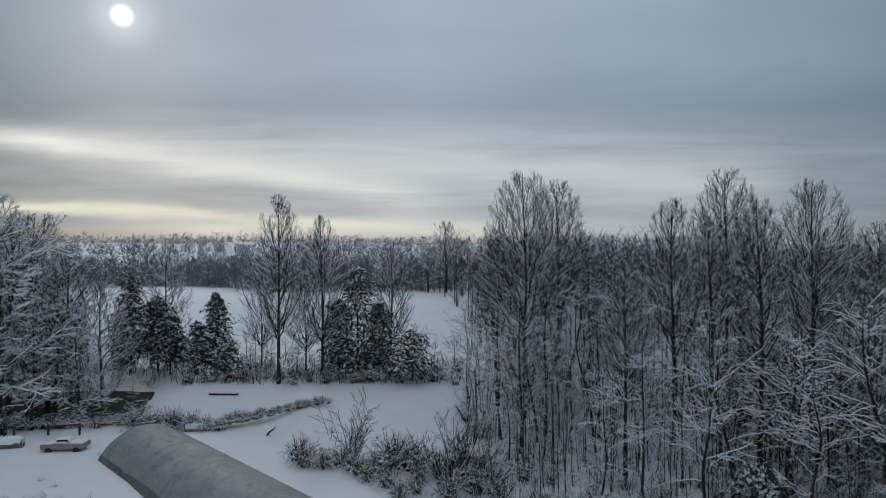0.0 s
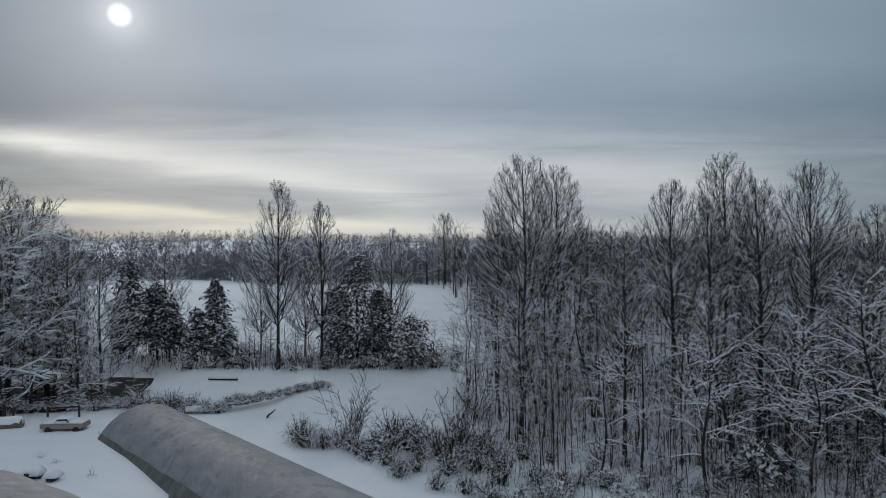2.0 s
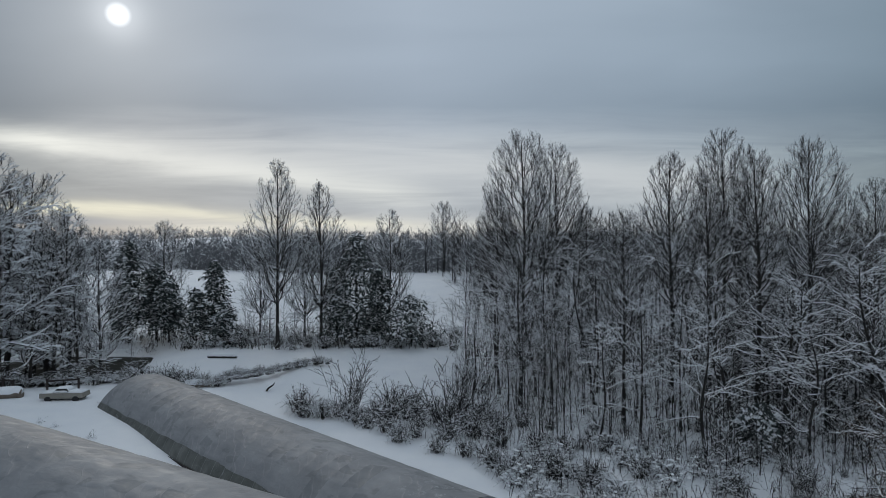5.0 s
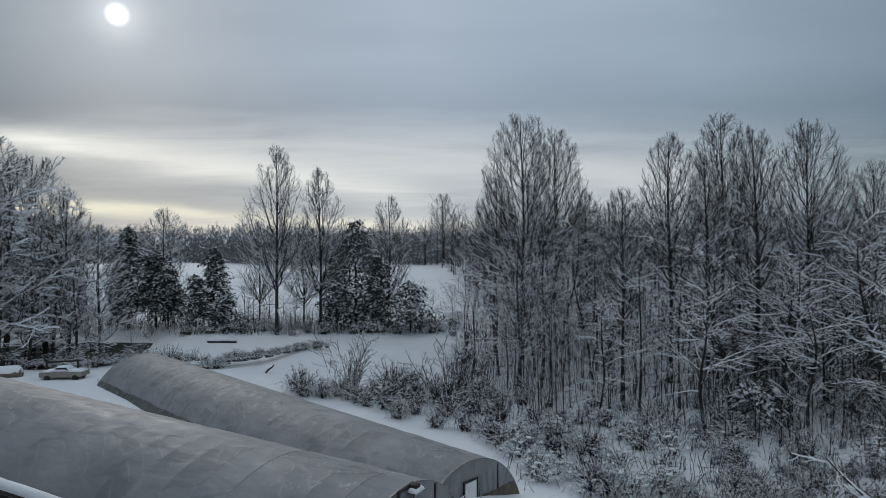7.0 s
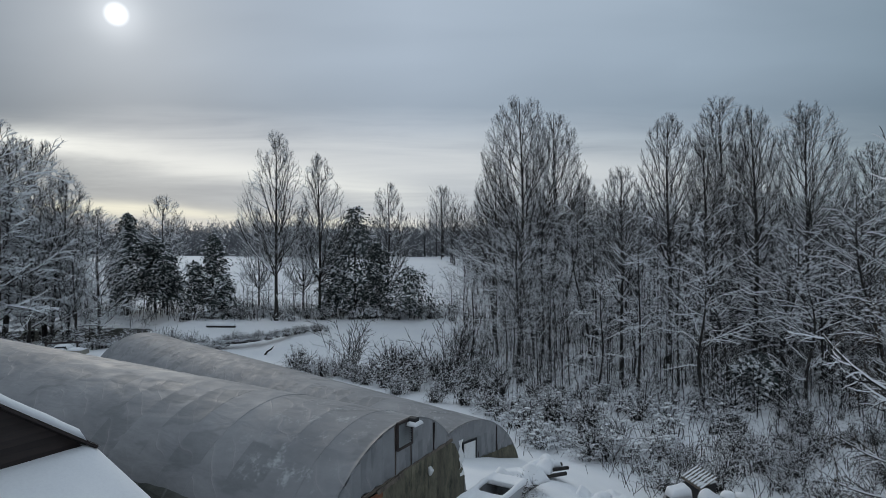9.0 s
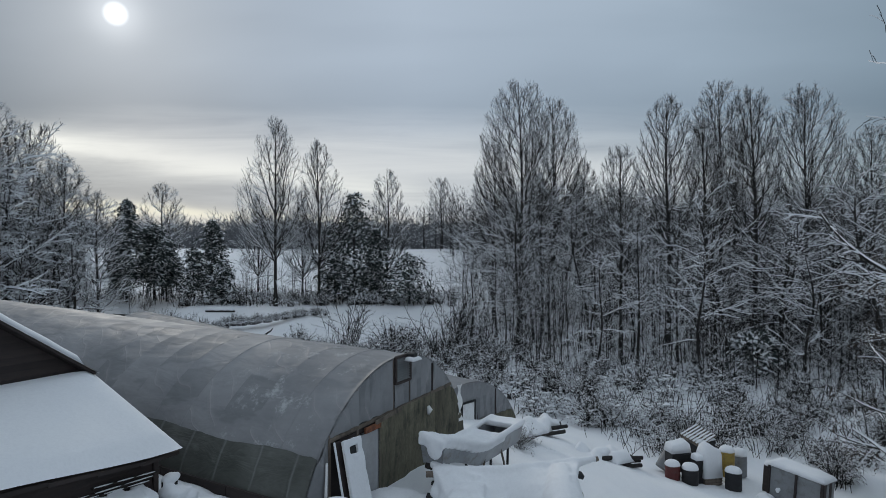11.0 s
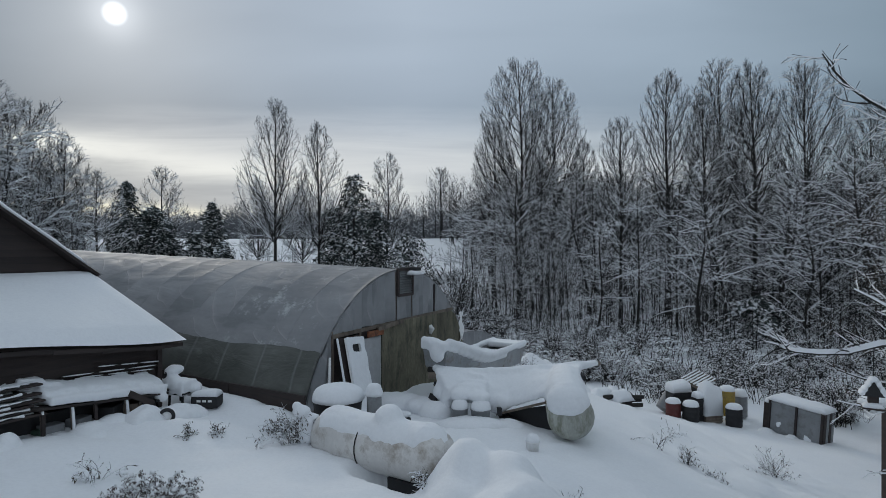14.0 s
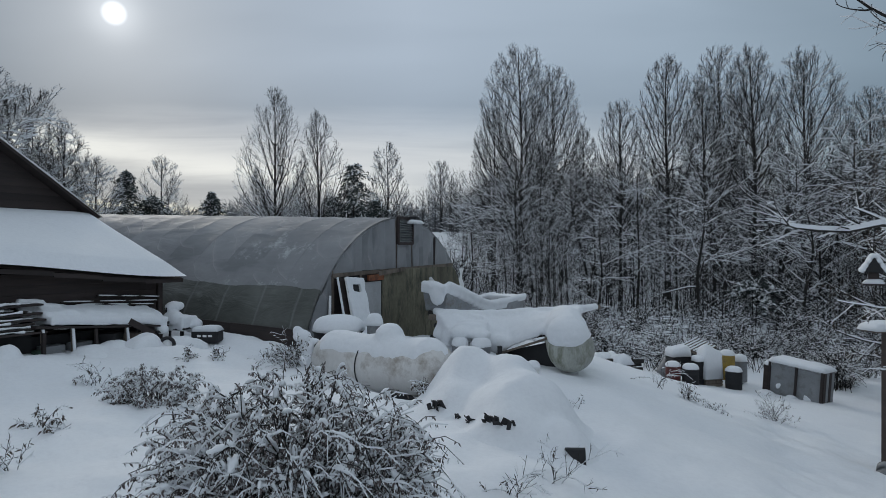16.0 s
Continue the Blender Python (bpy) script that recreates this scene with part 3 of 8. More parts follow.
TURN1, TURN2 = 61.9, 47.4
GH1 = pose(-1.04, 18.06, -1.07, 0, 0, TURN1)
GH2 = pose(1.61, 30.53, -4.63, 0, 0, TURN2)
gh1 = greenhouse("greenhouse", GH1, 25.5, 0.033, "long arched greenhouse under wrinkled grey film, plywood end wall", 1.0)
gh2 = greenhouse("greenhouse", GH2, 40.3, 0.0175, "long arched greenhouse in dusty grey film with a small white door", 7.0)


def plank_wall(parent, x0, x1, z0, z1, y, mat, label, name="plywood_sheet", thick=0.03):
    g = Geo()
    g.box(((x0 + x1) / 2, y, (z0 + z1) / 2), (x1 - x0 - 0.012, thick, z1 - z0), bevel=0.005)
    return part(name, g, mat, parent, label)


def arch_sheet(parent, x0, x1, z0, z1, y, mat, label, r=HOOP - 0.05):
    """A board cut to the arch's curve along its outer side."""
    g = Geo()
    n = 8
    top = [(x0 + (x1 - x0) * i / n, min(z1, math.sqrt(max(0.01, r * r - (x0 + (x1 - x0) * i / n) ** 2)))) for i in range(n + 1)]
    for yy in (y - 0.015, y + 0.015):
        g.v += [(x, yy, z) for x, z in top] + [(x, yy, z0) for x, z in top]
    m = 2 * (n + 1)
    g.f = [(i, i + 1, n + 2 + i, n + 1 + i) for i in range(n)] + [(m + n + 1 + i, m + n + 2 + i, m + i + 1, m + i) for i in range(n)]
    g.f += [(i, m + i, m + i + 1, i + 1) for i in range(n)] + [(0, n + 1, m + n + 1, m), (n, m + n, m + 2 * n + 1, 2 * n + 1)]
    g.m = [0] * len(g.f)
    return part("plywood_sheet", g, mat, parent, label)


def end_wall_one():
    """The near end of the first greenhouse."""
    base, sill = -0.1, 3.07
    for x0, x1, s in ((-3.3, -2.12, 1.0), (-2.12, -0.32, 2.0), (0.56, 2.05, 3.0), (2.05, 3.35, 4.0)):
        part("end_film", end_film(x0, x1, sill if x0 > -2.2 else 2.95, s), FILM, gh1, "upright gathered grey film", True)
    part("end_film", end_film(-0.32, 0.56, sill, 5.0, HOOP - 0.75), FILM, gh1, "", True)
    part("end_film", end_film(-4.3, -3.3, 0.6, 6.0, pleat=0.03), FILM, gh1, "dark sagging film at the foot of the arch", True)
    for x in (-3.3, -2.12, -0.34, 0.58, 2.05):
        g = Geo()
        g.beam((x, 0.02, base), (x, 0.02, math.sqrt(HOOP * HOOP - x * x) - 0.06), 0.085, 0.045)
        part("stud", g, WOOD if x < 2 else BOARD, gh1)
    g = Geo()
    g.beam((-3.35, -0.02, 2.98), (3.3, -0.02, 3.10), 0.04, 0.10)
    part("rail", g, WOOD, gh1)
    for x0, x1 in ((-1.15, 0.52), (0.52, 1.32), (1.32, 2.14)):
        plank_wall(gh1, x0, x1, base, sill - 0.02, -0.03, PLY, "green mouldy plywood")
    arch_sheet(gh1, 2.14, 4.25, base - 0.4, sill - 0.03, -0.03, PLY, "green mouldy plywood")
    plank_wall(gh1, -3.28, -2.1, base, 2.9, 0.03, BOARD, "dark plywood behind the leaning doors")
    # doorway with a pale grey sheet standing inside it
    plank_wall(gh1, -2.06, -1.18, base, 2.75, -0.02, PALEPANEL, "pale grey door panel", "door_panel")
    plank_wall(gh1, -2.08, -1.17, 2.78, 3.0, 0.03, BOARD, "", "door_header")
    g = Geo()
    g.box((-1.55, -0.10, 2.86), (0.75, 0.06, 0.16), bevel=0.01)
    part("lintel", g, RUST, gh1, "rusty orange lintel plate")
    g = Geo()
    g.box((-0.55, -0.11, 3.05), (1.35, 0.05, 0.12), pose(0, 0, 0, 0, -4, 0), bevel=0.01)
    part("batten", g, WOOD, gh1, "pale loose batten over the doorway")
    # louvred vent under the crown
    v = part("vent", Geo(), WOOD, gh1, "louvred vent in a dark timber frame")
    g = Geo()
    for x in (-0.30, 0.52):
        g.beam((x, -0.05, 3.78), (x, -0.05, 4.58), 0.08, 0.07)
    for z in (3.80, 4.56):
        g.beam((-0.30, -0.05, z), (0.52, -0.05, z), 0.07, 0.08)
    part("frame", g, BOARD, v)
    for i in range(9):
        g = Geo()
        g.box((0, 0, 0), (0.74, 0.09, 0.012), bevel=0.003)
        part("slat", g, GALV, v, at=pose(0.11, -0.04, 3.88 + i * 0.072, 38, 0, 0))
    g = Geo()
    g.box((0.38, -0.20, 4.52), (0.26, 0.26, 0.2), bevel=0.03)
    part("fan_box", g, BLACK, v, "black box on the vent")
    snow = rounded_snow(0.55, 0.36, 0.13, 8, seed=3)
    part("snow_cap", snow, SNOW, v, "snow on the vent box", True, pose(0.42, -0.22, 4.40))
    g = Geo()
    g.tube([(-3.62, -0.10, 0.8), (-3.60, -0.12, 1.7), (-3.52, -0.08, 2.5)], [0.035, 0.04, 0.03], 6)
    part("drain_pipe", g, WHITEPAINT, gh1, "white plastic pipe crusted with snow", True)
    # a torn flap at the shoulder
    g = Geo()
    n = 7
    for i in range(n + 1):
        for j in range(3):
            z = 2.95 - 1.3 * i / n
            g.v.append((3.72 + 0.16 * j + 0.10 * i / n, -0.06 - 0.05 * math.sin(i * 1.7 + j), z))
    g.f = [(i * 3 + j, i * 3 + j + 1, i * 3 + j + 4, i * 3 + j + 3) for i in range(n) for j in range(2)]
    g.m = [0] * len(g.f)
    part("torn_flap", g, WHITEPAINT, gh1, "torn pale film hanging at the shoulder", True)
    g = Geo()
    g.tube([(1.62, -0.06, 2.72), (1.62, -0.12, 2.60), (1.62, -0.07, 2.45)], [0.06, 0.10, 0.05], 8)
    part("lamp_cover", g, WHITEPAINT, gh1, "small white lamp cover", True)


def end_wall_two():
    base, sill = 0.6, 2.55
    for x0, x1, s in ((-3.6, -2.2, 1.0), (-2.2, -0.75, 2.0), (-0.75, 0.75, 3.0), (0.75, 2.3, 4.0), (2.3, 3.7, 5.0)):
        part("end_film", end_film(x0, x1, sill, s + 9), FILM, gh2, "upright gathered grey film", True)
    for x in (-2.2, -0.75, 0.75, 2.3):
        g = Geo()
        g.beam((x, 0.02, base), (x, 0.02, math.sqrt(HOOP * HOOP - x * x) - 0.06), 0.085, 0.05)
        part("stud", g, BOARD, gh2)
    plank_wall(gh2, -4.1, -2.2, base, sill, 0.0, WOOD, "")
    plank_wall(gh2, -2.2, -0.6, base, sill, 0.0, WOOD, "")
    arch_sheet(gh2, 0.55, 2.3, base - 0.2, sill, -0.02, PLY, "brown stained plywood")
    arch_sheet(gh2, 2.31, 4.45, base - 0.6, sill, -0.02, PLY, "brown stained plywood")
    d = part("door", Geo(), WHITEPAINT, gh2, "narrow white door")
    g = Geo()
    g.box((-0.02, -0.03, 2.28), (0.92, 0.04, 2.5), bevel=0.01)
    part("leaf", g, WHITEPAINT, d)
    g = Geo()
    for x in (-0.53, 0.49):
        g.beam((x, -0.04, 0.9), (x, -0.04, 3.58), 0.09, 0.08)
    g.beam((-0.58, -0.04, 3.6), (0.54, -0.04, 3.6), 0.08, 0.09)
    part("frame", g, DARKMETAL, d)


end_wall_one()
end_wall_two()


# ---- shed ----
SHED = pose(-6.06, 14.56, 0.0, 0, 0, TURN1)


def shed():
    s = thing("shed", SHED, "dark brown boarded shed with deep snow on its roofs", "shed")
    back, ridge = 10.0, -5.6
    # lean-to: the eave has sunk towards the corner
    e0, e1, run = 1.95, 3.44, 3.55

    def eave(x):
        return e0 + 0.42 * step(0.0, -5.0, x)

    def slab(lift, thick, over, lump, n=40, m=14):
        g = Geo()
        for top in (1, 0):
            for i in range(n + 1):
                x = -12.0 + (12.0 + over) * i / n
                for j in range(m + 1):
                    f = j / m
                    y = -over + (run + over) * f
                    z = eave(x) + (e1 - eave(x)) * y / run + lift
                    if top:
                        edge = max(0.0, 1 - abs(2 * f - 1) ** 24) ** 0.5 * max(0.0, 1 - (i / n) ** 70) ** 0.5
                        z += thick * edge * (1 + lump * fbm(x, y, 0.8, 2.0))
                    g.v.append((x, y, z))
        w, half = m + 1, (n + 1) * (m + 1)
        for i in range(n):
            for j in range(m):
                q = (i * w + j, (i + 1) * w + j, (i + 1) * w + j + 1, i * w + j + 1)
                g.f += [q, tuple(half + k for k in q[::-1])]
        rim = [i * w for i in range(n + 1)] + [n * w + j for j in range(1, m + 1)] + [i * w + m for i in range(n - 1, -1, -1)] + list(range(m - 1, 0, -1))
        g.f += [(rim[k], half + rim[k], half + rim[(k + 1) % len(rim)], rim[(k + 1) % len(rim)]) for k in range(len(rim))]
        g.m = [0] * len(g.f)
        return g

    part("lean_to_roof", slab(-0.085, 0.08, 0.0, 0.0), BOARD, s, "boarded lean-to roof")
    part("roof_snow", slab(0.0, 0.20, 0.05, 0.10), SNOW, s, "smooth thick roof snow", True)
    for i in range(12):
        g = Geo()
        g.beam((-i - 1.0, 0.03, eave(-i - 1.0) - 0.15), (-i, 0.03, eave(-float(i)) - 0.12), 0.035, 0.09)
        part("fascia_board", g, BOARD, s)
    # lower wall: lapped boards
    for i in range(13):
        g = Geo()
        g.box((0, 0, 0), (11.4, 0.035, 0.22), pose(0, 0, 0, -7, 0, 0), 0.004)
        part("board", g, BOARD, s, at=pose(-6.1 + 0.03 * math.sin(i * 3.1), 0.40, 2.02 - i * 0.185, 0, 1.0 - 0.05 * i, 0))
    for i in range(11):
        g = Geo()
        g.box((0, 0, 0), (0.03, 3.2, 0.22), pose(0, 0, 0, 0, 7, 0), 0.004)
        part("board", g, BOARD, s, at=pose(-0.42, 2.0, 1.68 - i * 0.185))
    for y in (0.36, 3.5):
        g = Geo()
        g.box((-0.40, y, 0.75), (0.12, 0.12, 2.3), bevel=0.01)
        part("corner_post", g, BOARD, s)
    # gable wall above the lean-to
    peak = 3.40 + 0.704 * 5.6
    z = e1 - 0.3
    while z < peak - 0.1:
        g = Geo()
        for y, dz in ((-0.022, -0.105), (0.012, -0.105), (-0.010, 0.105), (0.024, 0.105)):
            half = max(0.05, (peak - 0.06 - z - dz) / 0.704)
            g.v += [(max(-12.0, ridge - half), y, dz), (min(-0.15, ridge + half), y, dz)]
        g.f = [(0, 1, 5, 4), (3, 2, 6, 7), (0, 2, 3, 1), (4, 5, 7, 6), (0, 4, 6, 2), (1, 3, 7, 5)]
        g.m = [0] * 6
        part("board", g, BOARD, s, at=pose(0, run, z))
        z += 0.175
    # side wall of the tall part, and the roof over it
    g = Geo()
    g.box((-0.35, (run + back) / 2, 1.4), (0.08, back - run, 4.0))
    g.box((-11.0, (run + back) / 2, 1.4), (0.08, back - run, 4.0))
    g.box((-5.7, back, 2.0), (10.8, 0.08, 5.0))
    part("wall", g, BOARD, s)
    for side, name in ((1, "roof_slope"), (-1, "roof_slope")):
        ang = -side * math.atan(0.704)
        half = 5.62 / math.cos(ang)
        m = Matrix.Translation((ridge, 0, peak + 0.05)) @ Matrix.Rotation(-ang if side < 0 else -ang, 4, "Y")
        if side > 0:
            m = Matrix.Translation((ridge, 0, peak + 0.05)) @ Matrix.Rotation(math.atan(0.704), 4, "Y")
            c = half / 2
        else:
            m = Matrix.Translation((ridge, 0, peak + 0.05)) @ Matrix.Rotation(-math.atan(0.704), 4, "Y")
            c = -half / 2
        g = Geo()
        g.box((c, (run - 0.35 + back + 0.3) / 2, -0.03), (half, back - run + 0.65, 0.09), m, 0.01)
        part(name, g, BOARD, s, "boarded roof slope")
        sn = rounded_snow(half + 0.1, back - run + 0.75, 0.22, 14, 0.06, 8 + side, 26.0, 0.02)
        part("roof_snow", sn, SNOW, s, "smooth thick roof snow", True, m @ Matrix.Translation((c, (run - 0.37 + back + 0.33) / 2, 0.015)))
    return s


shed()


# ---- trees ----
def unit(rng):
    while True:
        v = Vector((rng.uniform(-1, 1), rng.uniform(-1, 1), rng.uniform(-1, 1)))
        if 0.05 < v.length < 1:
            return v.normalized()


def limb(g, rng, p, d, length, r, lev, cfg, out=None):
    """One branch and, from it, its finer branches. cfg: per level (segments, wobble, upward pull, children, child length, child angle), the snow's depth,
    and the share of bare twigs. The last level ends in points."""
    segs, wob, pull, kids, ratio, angle = cfg["levels"][lev]
    last = lev == len(cfg["levels"]) - 1
    pts, dirs = [p.copy()], [d.copy()]
    stepl = length / segs
    curl = unit(rng) * wob * 0.55
    for i in range(segs):
        d = (d + curl + unit(rng) * wob * 0.8 + UP * pull).normalized()
        p = p + d * stepl
        pts.append(p.copy())
        dirs.append(d.copy())
    tip = cfg.get("tip", 0.012)
    target = out if (out is not None and lev >= cfg.get("split", 1)) else g
    depth = cfg["snow"] * (1.0 if lev < 2 else 0.7)
    if lev > 0 and rng.random() < cfg["bare"] * (1.0 if last else 0.6):
        depth = 0.0
    if last and segs == 1:
        target.spike(pts[0], pts[1], tip * 1.15, depth)
        return
    radii = [max(tip, r * (1 - 0.75 * i / segs)) for i in range(segs + 1)]
    target.twig(pts, radii, depth, lev == 0)
    if last:
        return
    n = kids if isinstance(kids, int) else rng.randint(*kids)
    for i in range(n):
        f = 0.16 + 0.84 * (i + rng.random()) / n
        k = min(segs - 1, int(f * segs))
        q = pts[k].lerp(pts[k + 1], f * segs - k)
        axis = dirs[k].cross(unit(rng)).normalized()
        c = (Matrix.Rotation(radians(rng.gauss(angle, 9)), 3, axis) @ dirs[k]).normalized()
        limb(g, rng, q, c, length * ratio * (1.15 - 0.5 * f) * rng.uniform(0.7, 1.2), max(tip, radii[k] * 0.55), lev + 1, cfg, out)


def tree_stem(rng, h, r0, lean, bend=0.12):
    pts, radii, n = [], [], 12
    off = Vector((rng.uniform(-1, 1), rng.uniform(-1, 1), 0)) * lean
    for i in range(n + 1):
        f = i / n
        pts.append(Vector((off.x * h * f + bend * math.sin(f * 7 + off.x * 90), off.y * h * f + bend * math.sin(f * 6 + off.y * 70), h * f - 0.4)))
        radii.append(r0 * (1 - f) ** 0.8 + 0.02)
    radii[0] *= 1.35
    return pts, radii, off


def along(pts, f):
    n = len(pts) - 1
    k = min(n - 1, int(f * n))
    return pts[k].lerp(pts[k + 1], f * n - k), k


def bow(a, c, b, n, rng, shake):
    """Points on a curved bough from a to b, drawn towards c, slightly crooked."""
    out = []
    for i in range(n + 1):
        f = i / n
        p = a * ((1 - f) ** 2) + c * (2 * f * (1 - f)) + b * (f * f)
        out.append(p + unit(rng) * (shake if 0 < i < n else 0.0))
    return out


def crown_width(u, half, cone):
    u = min(1.0, max(0.0, u))
    if cone:
        return half * min(0.62, 0.30 + 1.6 * u, (1 - u) ** 0.8) + 0.12
    return half * min(1.0, 0.60 + 1.3 * u) * max(0.0, 1 - u ** 2.5) ** 0.56 + 0.1


def crowned_tree(rng, h, crown_from, half, limbs, second, third, cfg, low=0, low_cfg=None, r0=0.22, cone=False, ragged=0.1, steep=1.6, fourth=2):
    """A forest tree: limbs bow out from the stem and sweep up to the crown's outline, forking into ever finer upright twigs."""
    stem, crown = Geo(), Geo()
    pts, radii, off = tree_stem(rng, h * 0.985, r0, 0.010, 0.14)
    stem.tube(pts, radii, 7, 0, False)
    zc = h * crown_from
    tip, snow, bare = cfg["tip"], cfg["snow"], cfg["bare"]

    def inside(p):
        u = (p.z - zc) / (h - zc)
        if u >= 1.0:
            return False
        return math.hypot(p.x - off.x * p.z, p.y - off.y * p.z) <= crown_width(max(u, 0.05), half, cone)

    def fit(a, b):
        """Stops a twig near the crown's outline."""
        if inside(b):
            return b
        lo, hi = 0.0, 1.0
        for i in range(5):
            m = (lo + hi) / 2
            lo, hi = (m, hi) if inside(a.lerp(b, m)) else (lo, m)
        return a.lerp(b, min(1.0, max(0.2, lo * rng.uniform(0.92, 1.15) + rng.uniform(0.0, 0.14))))

    def twigs(line, n, size, lo=0.2):
        m = len(line) - 1
        for j in range(n):
            f = lo + (1 - lo) * (j + rng.random()) / n
            k = min(m - 1, int(f * m))
            q = line[k].lerp(line[k + 1], f * m - k)
            t = (line[k + 1] - line[k]).normalized()
            d = (t + unit(rng) * 0.85 + UP * cfg["lift"]).normalized()
            e = fit(q, q + d * size * rng.uniform(0.5, 1.25))
            white = 0.0 if rng.random() < bare else snow * 0.7
            crown.spike(q, e, tip, white)
            for s in range(fourth):
                a = q.lerp(e, rng.uniform(0.25, 0.7))
                crown.spike(a, fit(a, a + (d + unit(rng) * 0.8 + UP * 0.2).normalized() * size * rng.uniform(0.3, 0.65)), tip * 0.75, white)

    for i in range(limbs):
        u = 0.02 + 0.96 * ((i + rng.random()) / limbs) ** 0.85
        az = i * 2.4 + rng.uniform(-0.5, 0.5)
        w = crown_width(u, half, cone) * rng.uniform(0.96 - ragged * 2.0, 0.97)
        zt = zc + u * (h - zc) * 0.965
        end = Vector((w * math.cos(az) + off.x * zt, w * math.sin(az) + off.y * zt, zt))
        za = max(zc * 0.72 + rng.uniform(0, 0.08) * h, zt - w * steep * rng.uniform(0.75, 1.3) - 0.3)
        start, k = along(pts, min(0.97, (za + 0.4) / (h * 0.985)))
        mid = Vector((start.x + (end.x - start.x) * 0.66, start.y + (end.y - start.y) * 0.66, start.z + (end.z - start.z) * 0.36))
        line = bow(start, mid, end, 6, rng, 0.05 + 0.02 * w)
        r = max(0.030, radii[k] * 0.52)
        stem.twig(line, [max(tip * 1.3, r * (1 - 0.80 * (j / 6) ** 1.2)) for j in range(7)], snow if rng.random() > bare * 0.3 else 0.0, cfg["round"])
        twigs(line, third, 1.0 + 0.05 * half, 0.55)
        reach = (end - start).length
        for j in range(second):
            f = 0.22 + 0.76 * (j + rng.random()) / second
            m = min(5, int(f * 6))
            q = line[m].lerp(line[m + 1], f * 6 - m)
            t = (line[m + 1] - line[m]).normalized()
            side = unit(rng)
            d = (t * 0.9 + side * 0.75 + UP * cfg["lift"]).normalized()
            e = fit(q, q + d * reach * (0.62 - 0.38 * f) * rng.uniform(0.7, 1.2))
            c = q.lerp(e, 0.5) + (side * 0.10 - UP * 0.05) * (e - q).length
            fork = bow(q, c, e, 2, rng, 0.03)
            crown.twig(fork, [max(tip * 1.1, r * 0.36), tip * 1.1, tip * 0.9], snow * 0.8 if rng.random() > bare * 0.7 else 0.0, False)
            twigs(fork, third, 0.55 + 0.42 * (e - q).length)
    for i in range(low):
        q, k = along(pts, rng.uniform(0.14, crown_from + 0.12))
        az = rng.uniform(0, 6.28)
        d = Vector((math.cos(az), math.sin(az), rng.uniform(-0.1, 0.55))).normalized()
        limb(stem, rng, q, d, rng.uniform(2.8, 6.8), rng.uniform(0.045, 0.075), 0, low_cfg or BOUGH, crown)
    return stem, crown


def tall_tree(rng, h, crown_from, spread_m, limbs, cfg, r0=None, lean=0.02):
    """A spreading tree: boughs all round a leaning stem. Returns the stem and the crown."""
    stem, crown = Geo(), Geo()
    r0 = r0 or h * 0.011
    pts, radii, off = tree_stem(rng, h, r0, lean, 0.22)
    stem.tube(pts, radii, 7, 0, False)
    for i in range(limbs):
        f = crown_from + (0.97 - crown_from) * ((i + rng.random()) / limbs)
        q, k = along(pts, f)
        g = (f - crown_from) / (1 - crown_from)
        env = math.sqrt(max(0.1, 1 - ((g - 0.35) / 0.72) ** 2)) * spread_m * rng.uniform(0.7, 1.12)
        rise = radians(76 - 44 * g ** 0.8 + rng.gauss(0, 9))
        az = i * 2.4 + rng.uniform(-0.5, 0.5)
        d = Vector((math.sin(rise) * math.cos(az), math.sin(rise) * math.sin(az), math.cos(rise)))
        limb(stem, rng, q, d, max(0.8, env), max(0.02, radii[k] * 0.5), 0, cfg, crown)
    return stem, crown


def top_of(pair):
    """The height of a tree's highest twigs."""
    zs = sorted(v[2] for v in pair[1].v)
    return zs[-8]


POPLAR = {"snow": 0.036, "tip": 0.0125, "bare": 0.42, "lift": 0.30, "round": True}
FROST = {"snow": 0.055, "tip": 0.0145, "bare": 0.22, "lift": 0.25, "round": True}
DEEP = {"snow": 0.030, "tip": 0.0165, "bare": 0.60, "lift": 0.25, "round": False}
OPEN = {"levels": [(6, 0.34, 0.03, (5, 6), 0.52, 46), (2, 0.34, 0.02, (5, 6), 0.52, 44), (1, 0.25, 0.0, 0, 0, 0)], "snow": 0.046, "tip": 0.0135, "split": 1, "bare": 0.50}
BOUGH = {"levels": [(6, 0.36, 0.04, (4, 6), 0.50, 40), (4, 0.30, 0.02, (4, 5), 0.45, 42), (1, 0.25, 0.0, 0, 0, 0)], "snow": 0.055, "tip": 0.015, "split": 1, "bare": 0.40}
WIDE = {"levels": [(8, 0.24, 0.05, (8, 10), 0.42, 44), (3, 0.26, 0.04, (6, 8), 0.5, 40), (1, 0.25, 0.05, 0, 0, 0)], "snow": 0.075, "tip": 0.017, "split": 1, "bare": 0.25}
THICKET = {"levels": [(4, 0.30, -0.03, (5, 6), 0.45, 45), (1, 0.3, -0.06, (3, 4), 0.6, 45), (1, 0.3, -0.08, 0, 0, 0)], "snow": 0.026, "tip": 0.0125, "split": 1, "bare": 0.70}


def plant_tree(name, stem, crown, at, label, group=""):
    t = thing(name, at, label, "tree", group)
    part("trunk", stem, [BARK, SNOW], t)
    part("crown", crown, [TWIG, SNOW], t, "bare twigs outlined in snow")
    return t


def rooted(x, y, turn=0.0, size=1.0, sink=0.05):
    return Matrix.Translation((x, y, height(x, y) - sink)) @ Matrix.Rotation(turn, 4, "Z") @ Matrix.Scale(size, 4)


